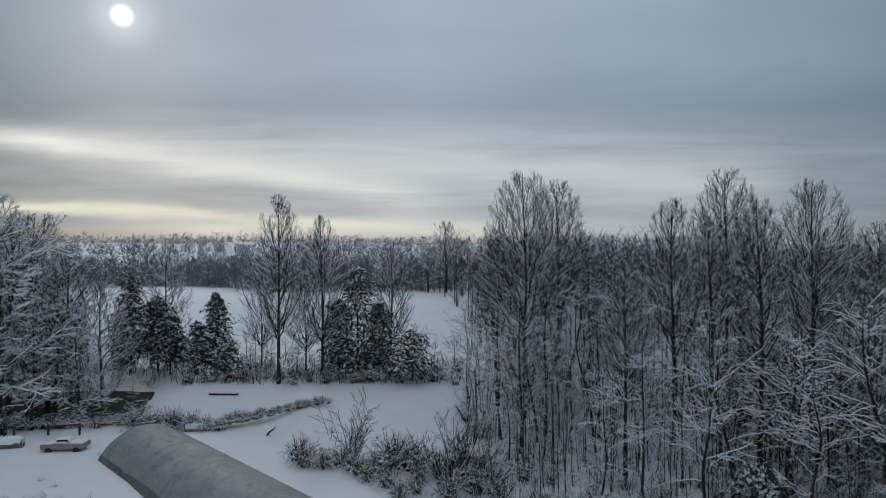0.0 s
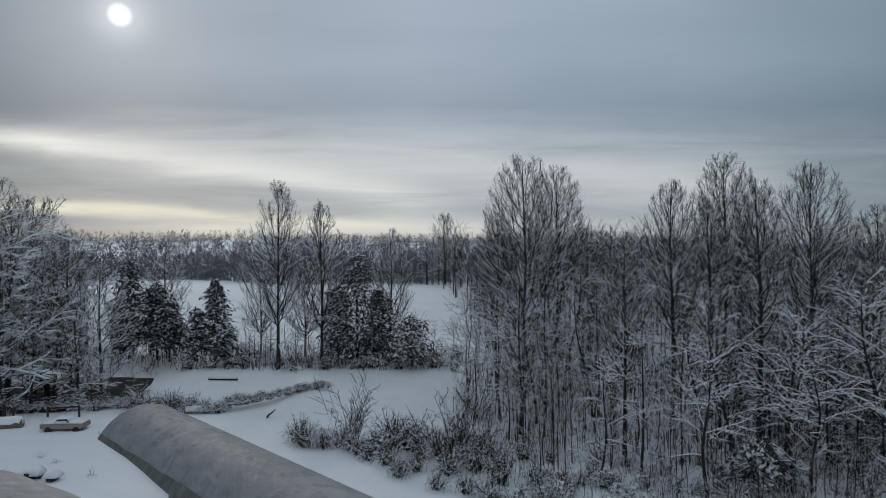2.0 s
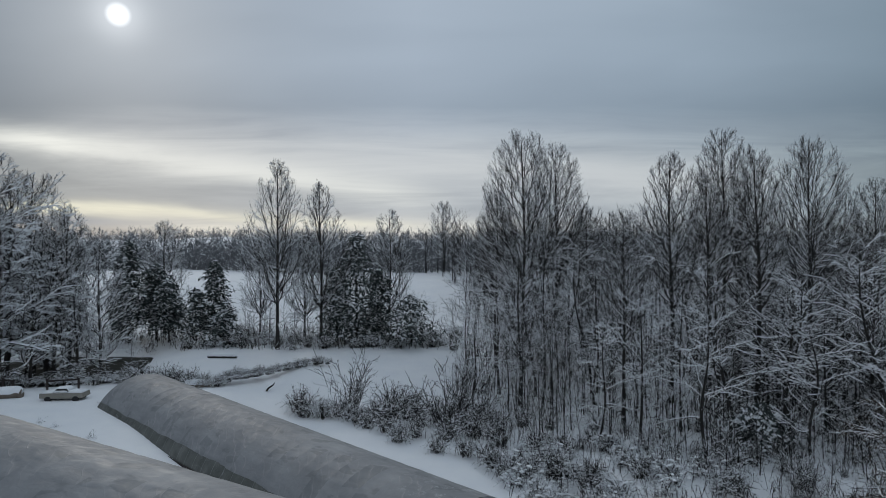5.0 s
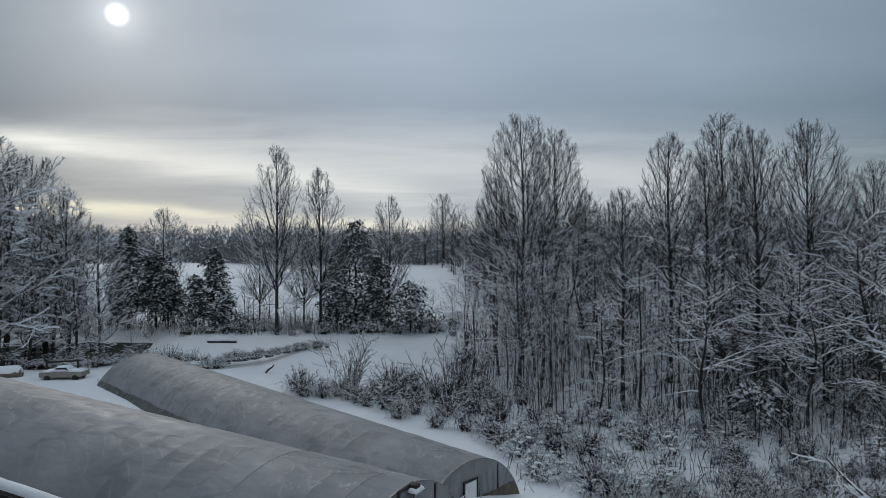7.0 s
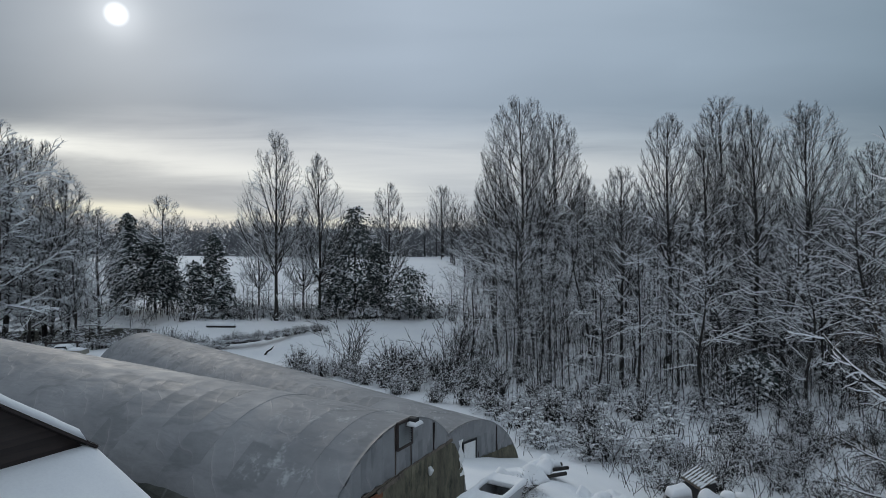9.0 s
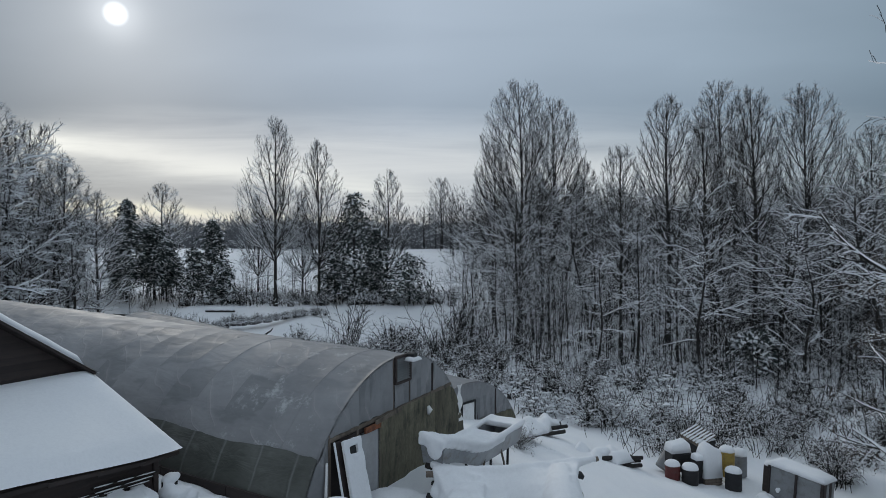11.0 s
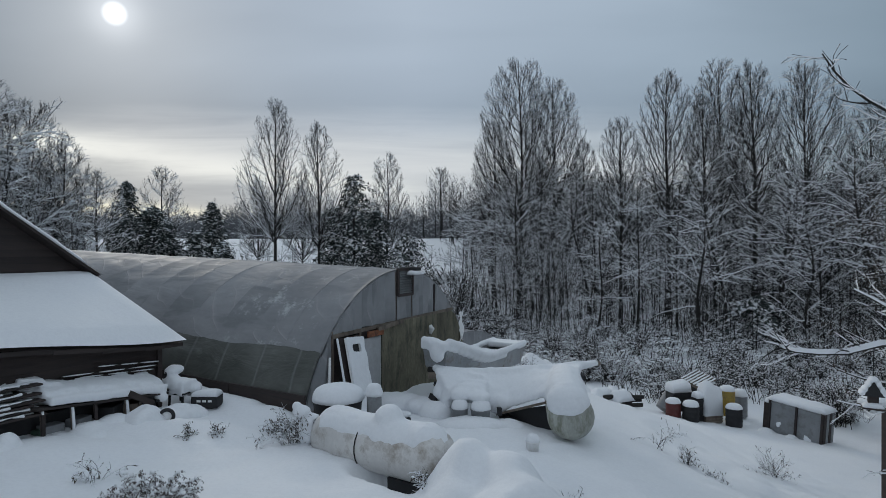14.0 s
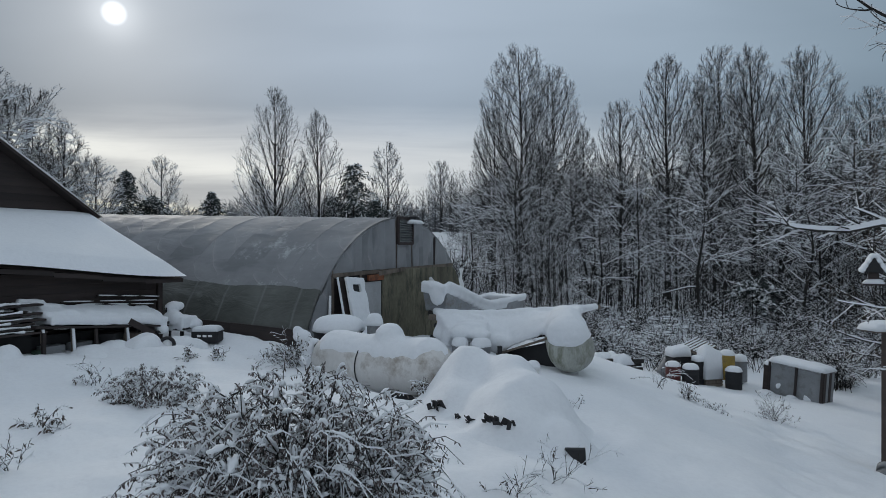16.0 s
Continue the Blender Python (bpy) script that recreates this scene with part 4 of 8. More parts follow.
def spruce(rng, h, width, sprays, bare=0.08, domed=0.5):
    """A cedar: short drooping boughs all the way up, each a fan of sprays with snow on top."""
    stem, crown = Geo(), Geo()
    stem.tube([Vector((0.05 * math.sin(i), 0.05 * math.cos(i * 1.3), h * 0.96 * i / 8 - 0.3)) for i in range(9)], [0.16 * (1 - i / 8.5) * h / 12 + 0.02 for i in range(9)], 6, 0, False)
    each = 20
    boughs = int(sprays / each)
    az0 = rng.uniform(0, 6.28)
    for i in range(boughs):
        f = bare + (0.99 - bare) * (i + rng.random()) / boughs
        r = 1.45 * width * (1 - f) ** domed * rng.uniform(0.5, 1.15) * (0.8 + 0.2 * math.sin(f * 13 + az0 + 2.0 * math.sin(i * 2.4))) * (0.72 + 0.28 * step(bare, bare + 0.22, f)) + 0.12
        az = i * 2.4 + rng.uniform(-0.4, 0.4)
        base = Vector((0, 0, h * f))
        out = Vector((math.cos(az), math.sin(az), 0.0))
        lift = rng.uniform(0.0, 0.45)
        for j in range(each):
            s = ((j + 1) / each) ** 0.6
            c = base + out * (r * s) + UP * (r * (lift * s - 0.55 * s * s)) + Vector((rng.gauss(0, 0.17 * r * s + 0.04), rng.gauss(0, 0.17 * r * s + 0.04), rng.gauss(0, 0.12)))
            a = rng.uniform(0, 6.28)
            ln, wd, th = rng.uniform(0.26, 0.52), rng.uniform(0.09, 0.18), rng.uniform(0.05, 0.10)
            u = (out * 0.8 + Vector((math.cos(a), math.sin(a), -0.5)) * 0.7).normalized()
            w = u.cross(UP).normalized()
            nrm = w.cross(u)
            vs = [c + u * ln, c + w * wd, c - u * ln * 0.8, c - w * wd, c + nrm * th, c - nrm * th]
            top = 1 if rng.random() < 0.26 else 0
            crown.add(vs, [(0, 1, 4), (1, 2, 4), (2, 3, 4), (3, 0, 4)], top)
            crown.add(vs, [(1, 0, 2), (3, 2, 0)], 0)
    return stem, crown


def bush(rng, stems, h, spreads, cfg, leaves=0, big=1.0, dark=0.55, root=0.15):
    """A thicket of arching stems from one root. Returns stems and crown."""
    wood, crown = Geo(), Geo()
    for i in range(stems):
        az, tilt = rng.uniform(0, 6.28), radians(abs(rng.gauss(0, spreads)))
        d = Vector((math.sin(tilt) * math.cos(az), math.sin(tilt) * math.sin(az), math.cos(tilt)))
        limb(wood, rng, Vector((rng.gauss(0, root), rng.gauss(0, min(root, 0.3)), -0.15)) * h * 0.5, d, h * rng.uniform(0.6, 1.15), cfg.get("r", 0.012 * h ** 0.5 + 0.006), 0, cfg, crown)
    for i in range(leaves):
        c = Vector(crown.v[rng.randrange(len(crown.v))]) if crown.v else Vector()
        u = (unit(rng) - UP * 0.9).normalized()
        w = u.cross(UP).normalized() if abs(u.z) < 0.95 else Vector((1, 0, 0))
        nrm = w.cross(u)
        s = rng.uniform(0.010, 0.024) * big
        crown.add([c, c + u * s * 1.2 + w * s * 0.4, c + u * s * 2.6, c + u * s * 1.2 - w * s * 0.4, c + u * s * 1.2 + nrm * s * 0.5], [(0, 1, 4), (1, 2, 4), (2, 3, 4), (3, 0, 4), (3, 2, 1, 0)], 2 if rng.random() < dark else 1)
    return wood, crown


def dome_bush(rng, stems, radius, high, tips, tip=0.012, snow=0.030, share=0.52):
    """A rounded bush: stems arch out from the root to a dome, with a fringe of short twigs."""
    wood, crown = Geo(), Geo()
    for i in range(stems):
        az, el = i * 2.4 + rng.uniform(-0.4, 0.4), math.asin(min(1.0, 0.06 + 0.94 * rng.random()))
        k = rng.uniform(0.62, 1.0)
        end = Vector((radius * k * math.cos(el) * math.cos(az), radius * k * math.cos(el) * math.sin(az), high * k * math.sin(el) + 0.1))
        start = Vector((end.x * 0.18 + rng.gauss(0, 0.12) * radius, end.y * 0.18 + rng.gauss(0, 0.12) * radius, -0.15))
        mid = Vector((end.x * 0.55, end.y * 0.55, max(end.z * 0.9, high * 0.62)))
        line = bow(start, mid, end, 3, rng, 0.06 * radius)
        wood.twig(line, [tip * 1.7, tip * 1.4, tip * 1.1, tip * 0.8], snow if rng.random() < share + 0.1 else 0.0, False)
        for j in range(tips):
            f = rng.uniform(0.9, 3.0)
            m = min(2, int(f))
            q = line[m].lerp(line[m + 1], f - m)
            d = (unit(rng) + end.normalized() * 0.5).normalized()
            crown.spike(q, q + d * radius * rng.uniform(0.12, 0.34), tip * 0.9, snow * 0.8 if rng.random() < share else 0.0)
    return wood, crown


def clumps(rng, crown, n, lo, hi):
    """Handfuls of snow caught in the twigs."""
    g = Geo()
    for i in range(n):
        c = Vector(crown.v[rng.randrange(len(crown.v))])
        s = rng.uniform(lo, hi)
        vs, k = [], 6
        ax = rng.uniform(0, 6.28)
        st = rng.uniform(0.8, 2.0)
        for ring, (rr, zz) in enumerate(((0.75, -0.35), (1.0, 0.05), (0.6, 0.5))):
            for j in range(k):
                a = 2 * math.pi * j / k
                q = rr * s * rng.uniform(0.8, 1.15)
                px, py = q * math.cos(a) * st, q * math.sin(a)
                vs.append(c + Vector((px * math.cos(ax) - py * math.sin(ax), px * math.sin(ax) + py * math.cos(ax), zz * s * 0.8)))
        g.add(vs, [(r * k + j, r * k + (j + 1) % k, (r + 1) * k + (j + 1) % k, (r + 1) * k + j) for r in range(2) for j in range(k)] + [tuple(range(k))[::-1], tuple(2 * k + j for j in range(k))])
    return g


def whitened(g):
    g.m = [1] * len(g.f)
    return g


def joined(a, b):
    g = Geo()
    g.v, n = a.v + b.v, len(a.v)
    g.f = a.f + [tuple(i + n for i in q) for q in b.f]
    g.m = a.m + b.m
    return g


def wood_edge(y):
    """Where the wood begins on its open side: the field reaches up to this line."""
    return 5 + (y - 60) * 0.06 if y < 100 else 7.4 - (y - 100) * 0.24


def forest():
    rng = random.Random(11)
    stock = {}
    for i, (h, cf, half, n, sec, low) in enumerate(((28, 0.42, 5.2, 56, 7, 15), (26, 0.44, 3.5, 46, 6, 13), (26, 0.46, 2.8, 40, 6, 12), (26, 0.43, 4.3, 52, 6, 14))):
        stock["tall", i] = crowned_tree(random.Random(20 + i), h, cf, half, n, sec, 6, POPLAR, low, None, 0.21 + 0.02 * (i % 3))
    stock["slim", 0] = crowned_tree(random.Random(31), 25, 0.30, 8.2, 40, 6, 5, FROST, 6, None, 0.22, True, 0.3, 2.3)
    stock["slim", 1] = crowned_tree(random.Random(32), 23, 0.26, 8.0, 40, 6, 5, FROST, 6, None, 0.20, True, 0.26, 1.9)
    stock["oval", 0] = crowned_tree(random.Random(35), 18, 0.22, 4.3, 44, 5, 5, FROST, 3, None, 0.18, False, 0.15, 1.1)
    stock["oval", 1] = crowned_tree(random.Random(36), 19, 0.26, 3.6, 40, 5, 5, FROST, 4, None, 0.18, False, 0.15, 1.4)
    for i, (h, cf, half, n, low) in enumerate(((20, 0.30, 3.2, 26, 10), (18, 0.30, 3.0, 24, 9), (21, 0.34, 3.3, 27, 10))):
        stock["back", i] = crowned_tree(random.Random(40 + i), h, cf, half, n, 4, 5, DEEP, low, None, 0.16, False, 0.2, 1.5, 0)
    for i, (h, cf, sp, n) in enumerate(((12, 0.20, 4.4, 17), (9, 0.18, 3.8, 15), (14, 0.28, 4.0, 18), (10, 0.30, 5.0, 13))):
        stock["small", i] = tall_tree(random.Random(60 + i), h, cf, sp, n, OPEN if i % 2 else BOUGH, r0=0.10 + 0.01 * i, lean=0.12)
    for i, (h, cf, sp, n) in enumerate(((16, 0.16, 6.2, 26), (14, 0.14, 5.6, 24))):
        stock["wide", i] = tall_tree(random.Random(80 + i), h, cf, sp, n, WIDE, r0=0.24, lean=0.08)
    stock = {key: (top_of(pair), pair) for key, pair in stock.items()}
    first = {}

    def plant(kind, i, x, y, size, label, group):
        h, (stem, crown) = stock[kind, i]
        at = rooted(x, y, rng.uniform(0, 6.28), size)
        if (kind, i) in first:
            ob = copy_thing(first[kind, i], at)
            ob.matrix_world = at
            return tagged(ob, label, group=group)
        first[kind, i] = plant_tree("tree", stem, crown, at, label, group)
        return first[kind, i]

    def topped(kind, rows, label, group):
        for x, y, top, i in rows:
            plant(kind, i, x, y, (top - height(x, y)) / stock[kind, i][0], label, group)

    wood = "tall trees of the bare wood"
    # the tall ones whose crowns stand above the rest
    topped("tall", ((9.9, 71.0, 26.7, 0), (15.2, 79.0, 26.5, 3), (23.8, 62.2, 22.8, 1), (34.3, 73.0, 27.2, 3), (30.8, 58.4, 22.7, 2), (41.5, 68.0, 25.4, 0), (37.4, 76.0, 22.5, 1), (47.6, 66.0, 20.5, 3), (29.6, 66.5, 21.5, 2), (19.0, 78.0, 18.5, 2), (16.9, 55.5, 16.4, 1), (6.9, 74.0, 20.0, 1)),
           "tall straight bare hardwood with snow along every limb", wood)
    done = []
    while len(done) < 46:
        x, y = rng.uniform(5, 92), rng.uniform(60, 130)
        if x < wood_edge(y) or x > 18 + y * 0.72 or any((x - a) ** 2 + (y - b) ** 2 < 10 for a, b in done):
            continue
        done.append((x, y))
        plant("back", rng.randrange(3), x, y, rng.uniform(0.66, 0.95), "slender bare hardwood standing in snow", wood)
    for x, y, s in ((36, 55, 0.7), (40, 60, 0.75), (44, 62, 0.8), (38, 52, 0.6), (47, 66, 0.85), (42, 56, 0.65), (37, 63, 0.75), (48, 70, 0.8), (26, 57, 0.7), (21, 53, 0.65), (33, 52, 0.62)):
        plant("back", rng.randrange(3), x, y, s, "slender bare hardwood at the wood's near side", wood)
    # unseen trees added past the yard's side, to shade it as more wood would
    for x, y, s in ((33, 36, 0.8), (38, 42, 0.85), (29, 25, 0.8), (34, 28, 0.9), (28, 16, 0.75), (31, 10, 0.8), (27, 5, 0.8)):
        plant("back", rng.randrange(3), x, y, s, "unseen slender bare hardwood added to shade the yard", wood)
    # low trees along the edge of the wood
    edge = "low trees at the wood's edge"
    done = []
    while len(done) < 44:
        x, y = rng.uniform(2.5, 64), rng.uniform(50, 78)
        if x > 12 + y * 0.74 or (x < 8 and y < 58) or any((x - a) ** 2 + (y - b) ** 2 < 5 for a, b in done):
            continue
        done.append((x, y))
        plant("small", rng.randrange(4), x, y, rng.uniform(0.6, 1.15), "small leaning bare tree with snow-laden branches", edge)
    for x, y, s, i in ((34, 45, 1.1, 2), (37, 50, 1.2, 2), (40, 56, 1.2, 0), (20, 46, 1.0, 3), (24, 50, 1.1, 2), (29, 47, 1.1, 1), (13, 49, 0.8, 0), (17, 51, 0.9, 2), (32, 40, 1.0, 0), (30, 52, 1.2, 3)):
        plant("small", i, x, y, s, "small bare tree with drooping snow-laden branches", edge)
    # trees of the valley
    vale = "trees of the valley"
    topped("oval", ((-7.4, 91.5, 18.7, 1), (0.9, 151, 24.6, 0)), "lone bare hardwood by the field's edge", vale)
    topped("slim", ((-22.3, 83.6, 25.1, 0), (-16.9, 86.6, 22.4, 1), (-20.0, 90, 14.5, 1), (-27.0, 91.5, 15.0, 1)), "slender upright bare tree above the hedge", vale)
    topped("wide", ((-50, 70, 22.5, 0), (-54.5, 72, 25.0, 1), (-46.5, 72.5, 17.5, 1), (-50.5, 63, 16.5, 0), (-58, 76, 20.0, 0), (-60, 69, 20.0, 1), (-45.5, 68, 10.5, 0), (-53, 58, 15.0, 1), (-48.0, 66.5, 19.5, 1), (-44.6, 71, 13.5, 0), (-42.0, 70.5, 9.0, 1), (-52.5, 67.5, 23.5, 0), (-56.5, 65, 22.5, 1), (-47.5, 75, 15.0, 1)), "spreading bare tree with snow on every bough", "trees by the pond")
    topped("oval", ((-43.2, 95.5, 17.2, 0), (-48.5, 72.5, 22.0, 0), (-44.4, 73.0, 18.0, 1), (-41.0, 73.4, 13.8, 0), (-52.5, 71, 24.5, 1)), "bare hardwood with a fine rounded crown by the pond", "trees by the pond")
    topped("back", ((-60, 82, 19.0, 2), (-66, 92, 19, 0)), "spreading bare tree by the pond", "trees by the pond")
    for x, y, s, i in ((-50, 58, 1.2, 2), (-54, 62, 1.25, 0), (-48.5, 66, 1.0, 2), (-52, 67, 1.2, 3), (-57, 58, 1.2, 1), (-53, 55, 1.2, 1), (-58, 70, 1.4, 0), (-49, 72, 1.0, 3), (-62, 68, 1.4, 2), (-43.5, 70.5, 0.55, 1), (-41.0, 71.5, 0.42, 3), (-37, 73, 0.38, 0)):
        plant("small", i, x, y, s, "low spreading bare tree leaning over the pond", "trees by the pond")
    for x, y, s, i in ((-27, 86, 0.5, 1), (-24.5, 85, 0.4, 0), (-13, 88, 0.5, 2), (-31, 87, 0.5, 1), (-4, 96, 0.5, 0), (2, 92, 0.6, 1), (4, 86, 0.8, 2), (3.5, 77, 0.9, 0), (-21, 89, 0.45, 3), (-15.5, 88, 0.45, 3), (-6, 91, 0.45, 1), (-1, 91, 0.45, 3), (-36, 89, 0.45, 2), (-18, 86.5, 0.4, 1), (-9, 89, 0.4, 0), (-40, 92, 0.5, 3)):
        plant("small", i, x, y, s, "low bare tree with snow-laden branches", "low trees of the valley")
    # cedars
    cedars = []
    for i, (x, y, top, w, bare, domed) in enumerate(((-44.9, 88.0, 13.8, 3.7, 0.20, 0.62), (-46.6, 89.5, 8.5, 2.8, 0.2, 0.5), (-41.9, 90, 10.2, 3.4, 0.25, 0.42), (-39.4, 88.5, 8.2, 3.0, 0.25, 0.42), (-33.3, 90, 10.9, 3.4, 0.16, 0.6), (-35.4, 88.5, 6.8, 2.6, 0.2, 0.45), (-11.9, 87, 14.7, 4.4, 0.1, 0.5), (-14.9, 88.0, 10.0, 3.4, 0.1, 0.45), (-9.0, 88.5, 9.6, 3.2, 0.1, 0.45), (-4.0, 85, 6.0, 4.0, 0.12, 0.35), (-30.4, 86.5, 5.0, 2.6, 0.08, 0.5), (25.6, 48.4, 0.1, 2.2, 0.38, 0.3))):
        h = top - height(x, y)
        st, cr = spruce(random.Random(90 + i), h, w, 3000 if h > 8 else 1300, bare, domed)
        t = thing("cedar_tree", rooted(x, y), "dark cedar with snow piled on its boughs", "tree", "cedars in the valley")
        cedars.append(t)
        part("trunk", st, BARK, t)
        part("crown", joined(cr, whitened(clumps(random.Random(120 + i), cr, 120 if h > 8 else 130, 0.10, 0.28))), [NEEDLE, SNOW], t, "dark green sprays under snow")
    # unseen cedars added at the yard's side to block sky light from the right
    for x, y, size in ((14.2, 7.0, 0.8), (17.6, 13.8, 0.8), (13.0, 0.0, 0.8), (21.5, 19.5, 0.8), (13.5, -7.0, 0.9)):
        tagged(copy_thing(cedars[4], rooted(x, y, x, size)), "unseen dark cedar with snow on its boughs, added to shade the yard", group="cedars beside the yard")
    # thickets
    kinds = []
    for i in range(4):
        kinds.append(joined(*dome_bush(random.Random(200 + i), 40 + 4 * i, 1.9, 2.0 + 0.25 * i, 7, snow=0.04, share=0.55)))
    for i in range(2):
        wood_part, crown_part = dome_bush(random.Random(210 + i), 70, 1.75, 2.0, 7)
        kinds.append(joined(joined(wood_part, crown_part), whitened(clumps(random.Random(220 + i), crown_part, 16, 0.05, 0.11))))
    for i in range(2):
        kinds.append(joined(*bush(random.Random(240 + i), 11, 2.4, 40, THICKET)))
    for i in range(2):
        wood_part, crown_part = dome_bush(random.Random(250 + i), 44, 1.8, 1.5, 7, snow=0.05, share=0.72)
        kinds.append(joined(joined(wood_part, crown_part), whitened(clumps(random.Random(260 + i), crown_part, 48, 0.06, 0.15))))
    kinds.append(joined(*bush(random.Random(270), 9, 4.6, 14, {**THICKET, "levels": [(6, 0.12, 0.03, (8, 9), 0.26, 40), (1, 0.2, 0.05, (3, 4), 0.6, 40), (1, 0.3, 0.0, 0, 0, 0)]})))
    made = {}

    def shrub(i, x, y, size, label, group):
        at = rooted(x, y, rng.uniform(0, 6.28), size)
        if i in made:
            ob = copy_thing(made[i], at)
            ob.matrix_world = at
            return tagged(ob, label, group=group)
        t = thing("shrub", at, label, "shrub", group)
        part("branchwork", kinds[i], [TWIG, SNOW], t, "fine twigs bent under snow")
        made[i] = t
        return t

    # behind the greenhouses: three rounded shrubs, a sapling between them, and brush down to the wall
    back = "shrubs behind the greenhouse"
    for x, y, s, i in ((-4.4, 58.3, 2.0, 5), (-2.6, 57.6, 1.75, 4), (-6.0, 57.2, 1.2, 4), (-4.6, 53.6, 1.1, 5), (-3.4, 50.6, 0.9, 4), (-11.2, 58.6, 1.1, 4), (-7.4, 56.6, 1.0, 5), (3.6, 55.6, 1.3, 4), (4.4, 52.4, 1.2, 5), (4.0, 44.4, 0.9, 4), (-13.6, 59.6, 1.45, 4), (-13.0, 58.4, 1.0, 5), (-9.6, 59.2, 1.15, 5), (-8.4, 58.0, 1.0, 4), (-6.4, 55.0, 0.8, 4), (-1.6, 55.5, 1.1, 5), (0.2, 56.0, 1.3, 4), (-2.0, 52.0, 1.0, 5), (0.8, 51.0, 1.1, 4), (2.6, 52.5, 1.2, 5), (-0.2, 47.8, 0.8, 4), (2.0, 47.0, 0.9, 5)):
        shrub(i, x, y, s, "rounded bare shrub full of snow", back)
    for x, y, s in ((-9.2, 60.4, 1.45), (-8.6, 60.0, 1.1), (0.9, 54.0, 1.3), (1.8, 56.0, 1.45), (2.6, 54.8, 1.2), (0.2, 53.0, 1.1)):
        shrub(10, x, y, s, "upright bare saplings with snow on their twigs", back)
    for j, (x, y, s) in enumerate(((4.6, 42.6, 0.9), (3.6, 46.2, 1.0), (3.4, 51.5, 1.1), (4.8, 49.0, 1.1), (5.4, 54.0, 1.2), (4.2, 57, 1.2))):
        shrub(j % 4, x, y, s, "tangled bare brush bent under snow", back)
    for x, y, s in ((-29.4, 66.5, 1.5), (-27.6, 67.2, 1.2), (-31.6, 66.5, 1.3), (-33.4, 67.0, 1.2), (-30.6, 69.0, 1.2), (-25.6, 66.6, 1.0), (-35.0, 68.5, 1.1)):
        shrub((8, 4, 9, 5)[int(-x) % 4], x, y, s, "dense shrub buried in snow at the bank's end", "brush row in the field")
    # the brush row across the field, from the pond to the field's middle
    for j in range(26):
        f = j / 25
        shrub((4, 8, 5, 9)[j % 4], -24.4 + 10.6 * f + rng.uniform(-0.3, 0.3), 66.4 + 7.4 * f + rng.uniform(-0.3, 0.3), 0.50 + 0.3 * rng.random() * (1.2 - f), "low brush loaded with snow along a field bank", "brush row in the field")
    done = 0
    while done < 50:
        x, y = rng.uniform(5.5, 46), rng.uniform(30, 56)
        if x > 3 + y * 0.74 or y < 35.5 - 4.5 * step(5.5, 10, x):
            continue
        done += 1
        shrub(rng.randrange(4), x, y, rng.uniform(0.5, 0.95), "tangled bare brush bent under snow", "brush below the wood")
    for j in range(30):
        x = rng.uniform(4.5, 22)
        shrub((9, 8, 5, 9, 0)[j % 5], x, rng.uniform(41, 48.5), rng.uniform(0.6, 1.05), "dense brush hung with snow at the wood's foot", "brush below the wood")
    for j in range(20):
        shrub(8 + j % 2, rng.uniform(5.8, 14.5), rng.uniform(34.5, 41), rng.uniform(0.6, 0.95), "dense shrub hung with clots of snow", "snow-hung shrubs by the greenhouse")
    for j in range(10):
        shrub(4 + j % 2, rng.uniform(14, 34), rng.uniform(33, 50), rng.uniform(0.45, 0.9), "dense shrub hung with clots of snow", "brush below the wood")
    for j in range(26):
        y = rng.uniform(38, 66)
        shrub(6 + j % 2, y * rng.uniform(0.5, 0.78), y, rng.uniform(0.7, 1.2), "tangled bare brush bent under snow", "brush below the wood")
    for j in range(22):
        x = rng.uniform(10, 27)
        shrub(j % 4, x, rng.uniform(29.5, 36) + 0.1 * (x - 10), rng.uniform(0.5, 0.8), "tangled bare brush bent under snow", "brush below the wood")
    for j in range(16):
        shrub((0, 5, 2, 7)[j % 4], rng.uniform(16.5, 25), rng.uniform(23.5, 31), rng.uniform(0.5, 0.85), "dark tangled brush behind the yard's snow bank", "brush below the wood")
    for j in range(30):
        shrub(6 + j % 2, rng.uniform(-50, 3), rng.uniform(84.5, 97), rng.uniform(0.6, 1.1), "bare shrub dusted with snow", "shrubs of the valley")
    for j in range(16):
        x = -55 + 1.35 * j + rng.uniform(-0.5, 0.5)
        shrub((0, 8, 2, 9)[j % 4], x, 68.6 + rng.uniform(-0.9, 0.9), rng.uniform(0.6, 1.0), "bare shrub on the pond's near bank", "shrubs by the pond")
    for j in range(34):
        x = -36 + 1.15 * j + rng.uniform(-0.6, 0.6)
        shrub((8, 4, 9, 5)[j % 4], x, rng.uniform(84, 91), rng.uniform(0.6, 1.25), "rounded shrub heaped with snow at the field's foot", "shrubs of the valley")
    for x, y, s in ((-36, 73, 0.9), (-20, 83, 0.7), (-16, 84, 0.7), (-12, 84, 0.6), (-6, 84, 0.8), (-1, 84.5, 0.9), (2, 83, 1.1), (3, 70, 1.2), (4.5, 66, 1.3), (-46, 64, 1.2), (-52, 63, 1.2), (-42, 69.5, 1.0), (-38, 69, 0.8)):
        shrub(rng.randrange(4), x, y, s, "bare shrub dusted with snow", "shrubs of the valley")


forest()


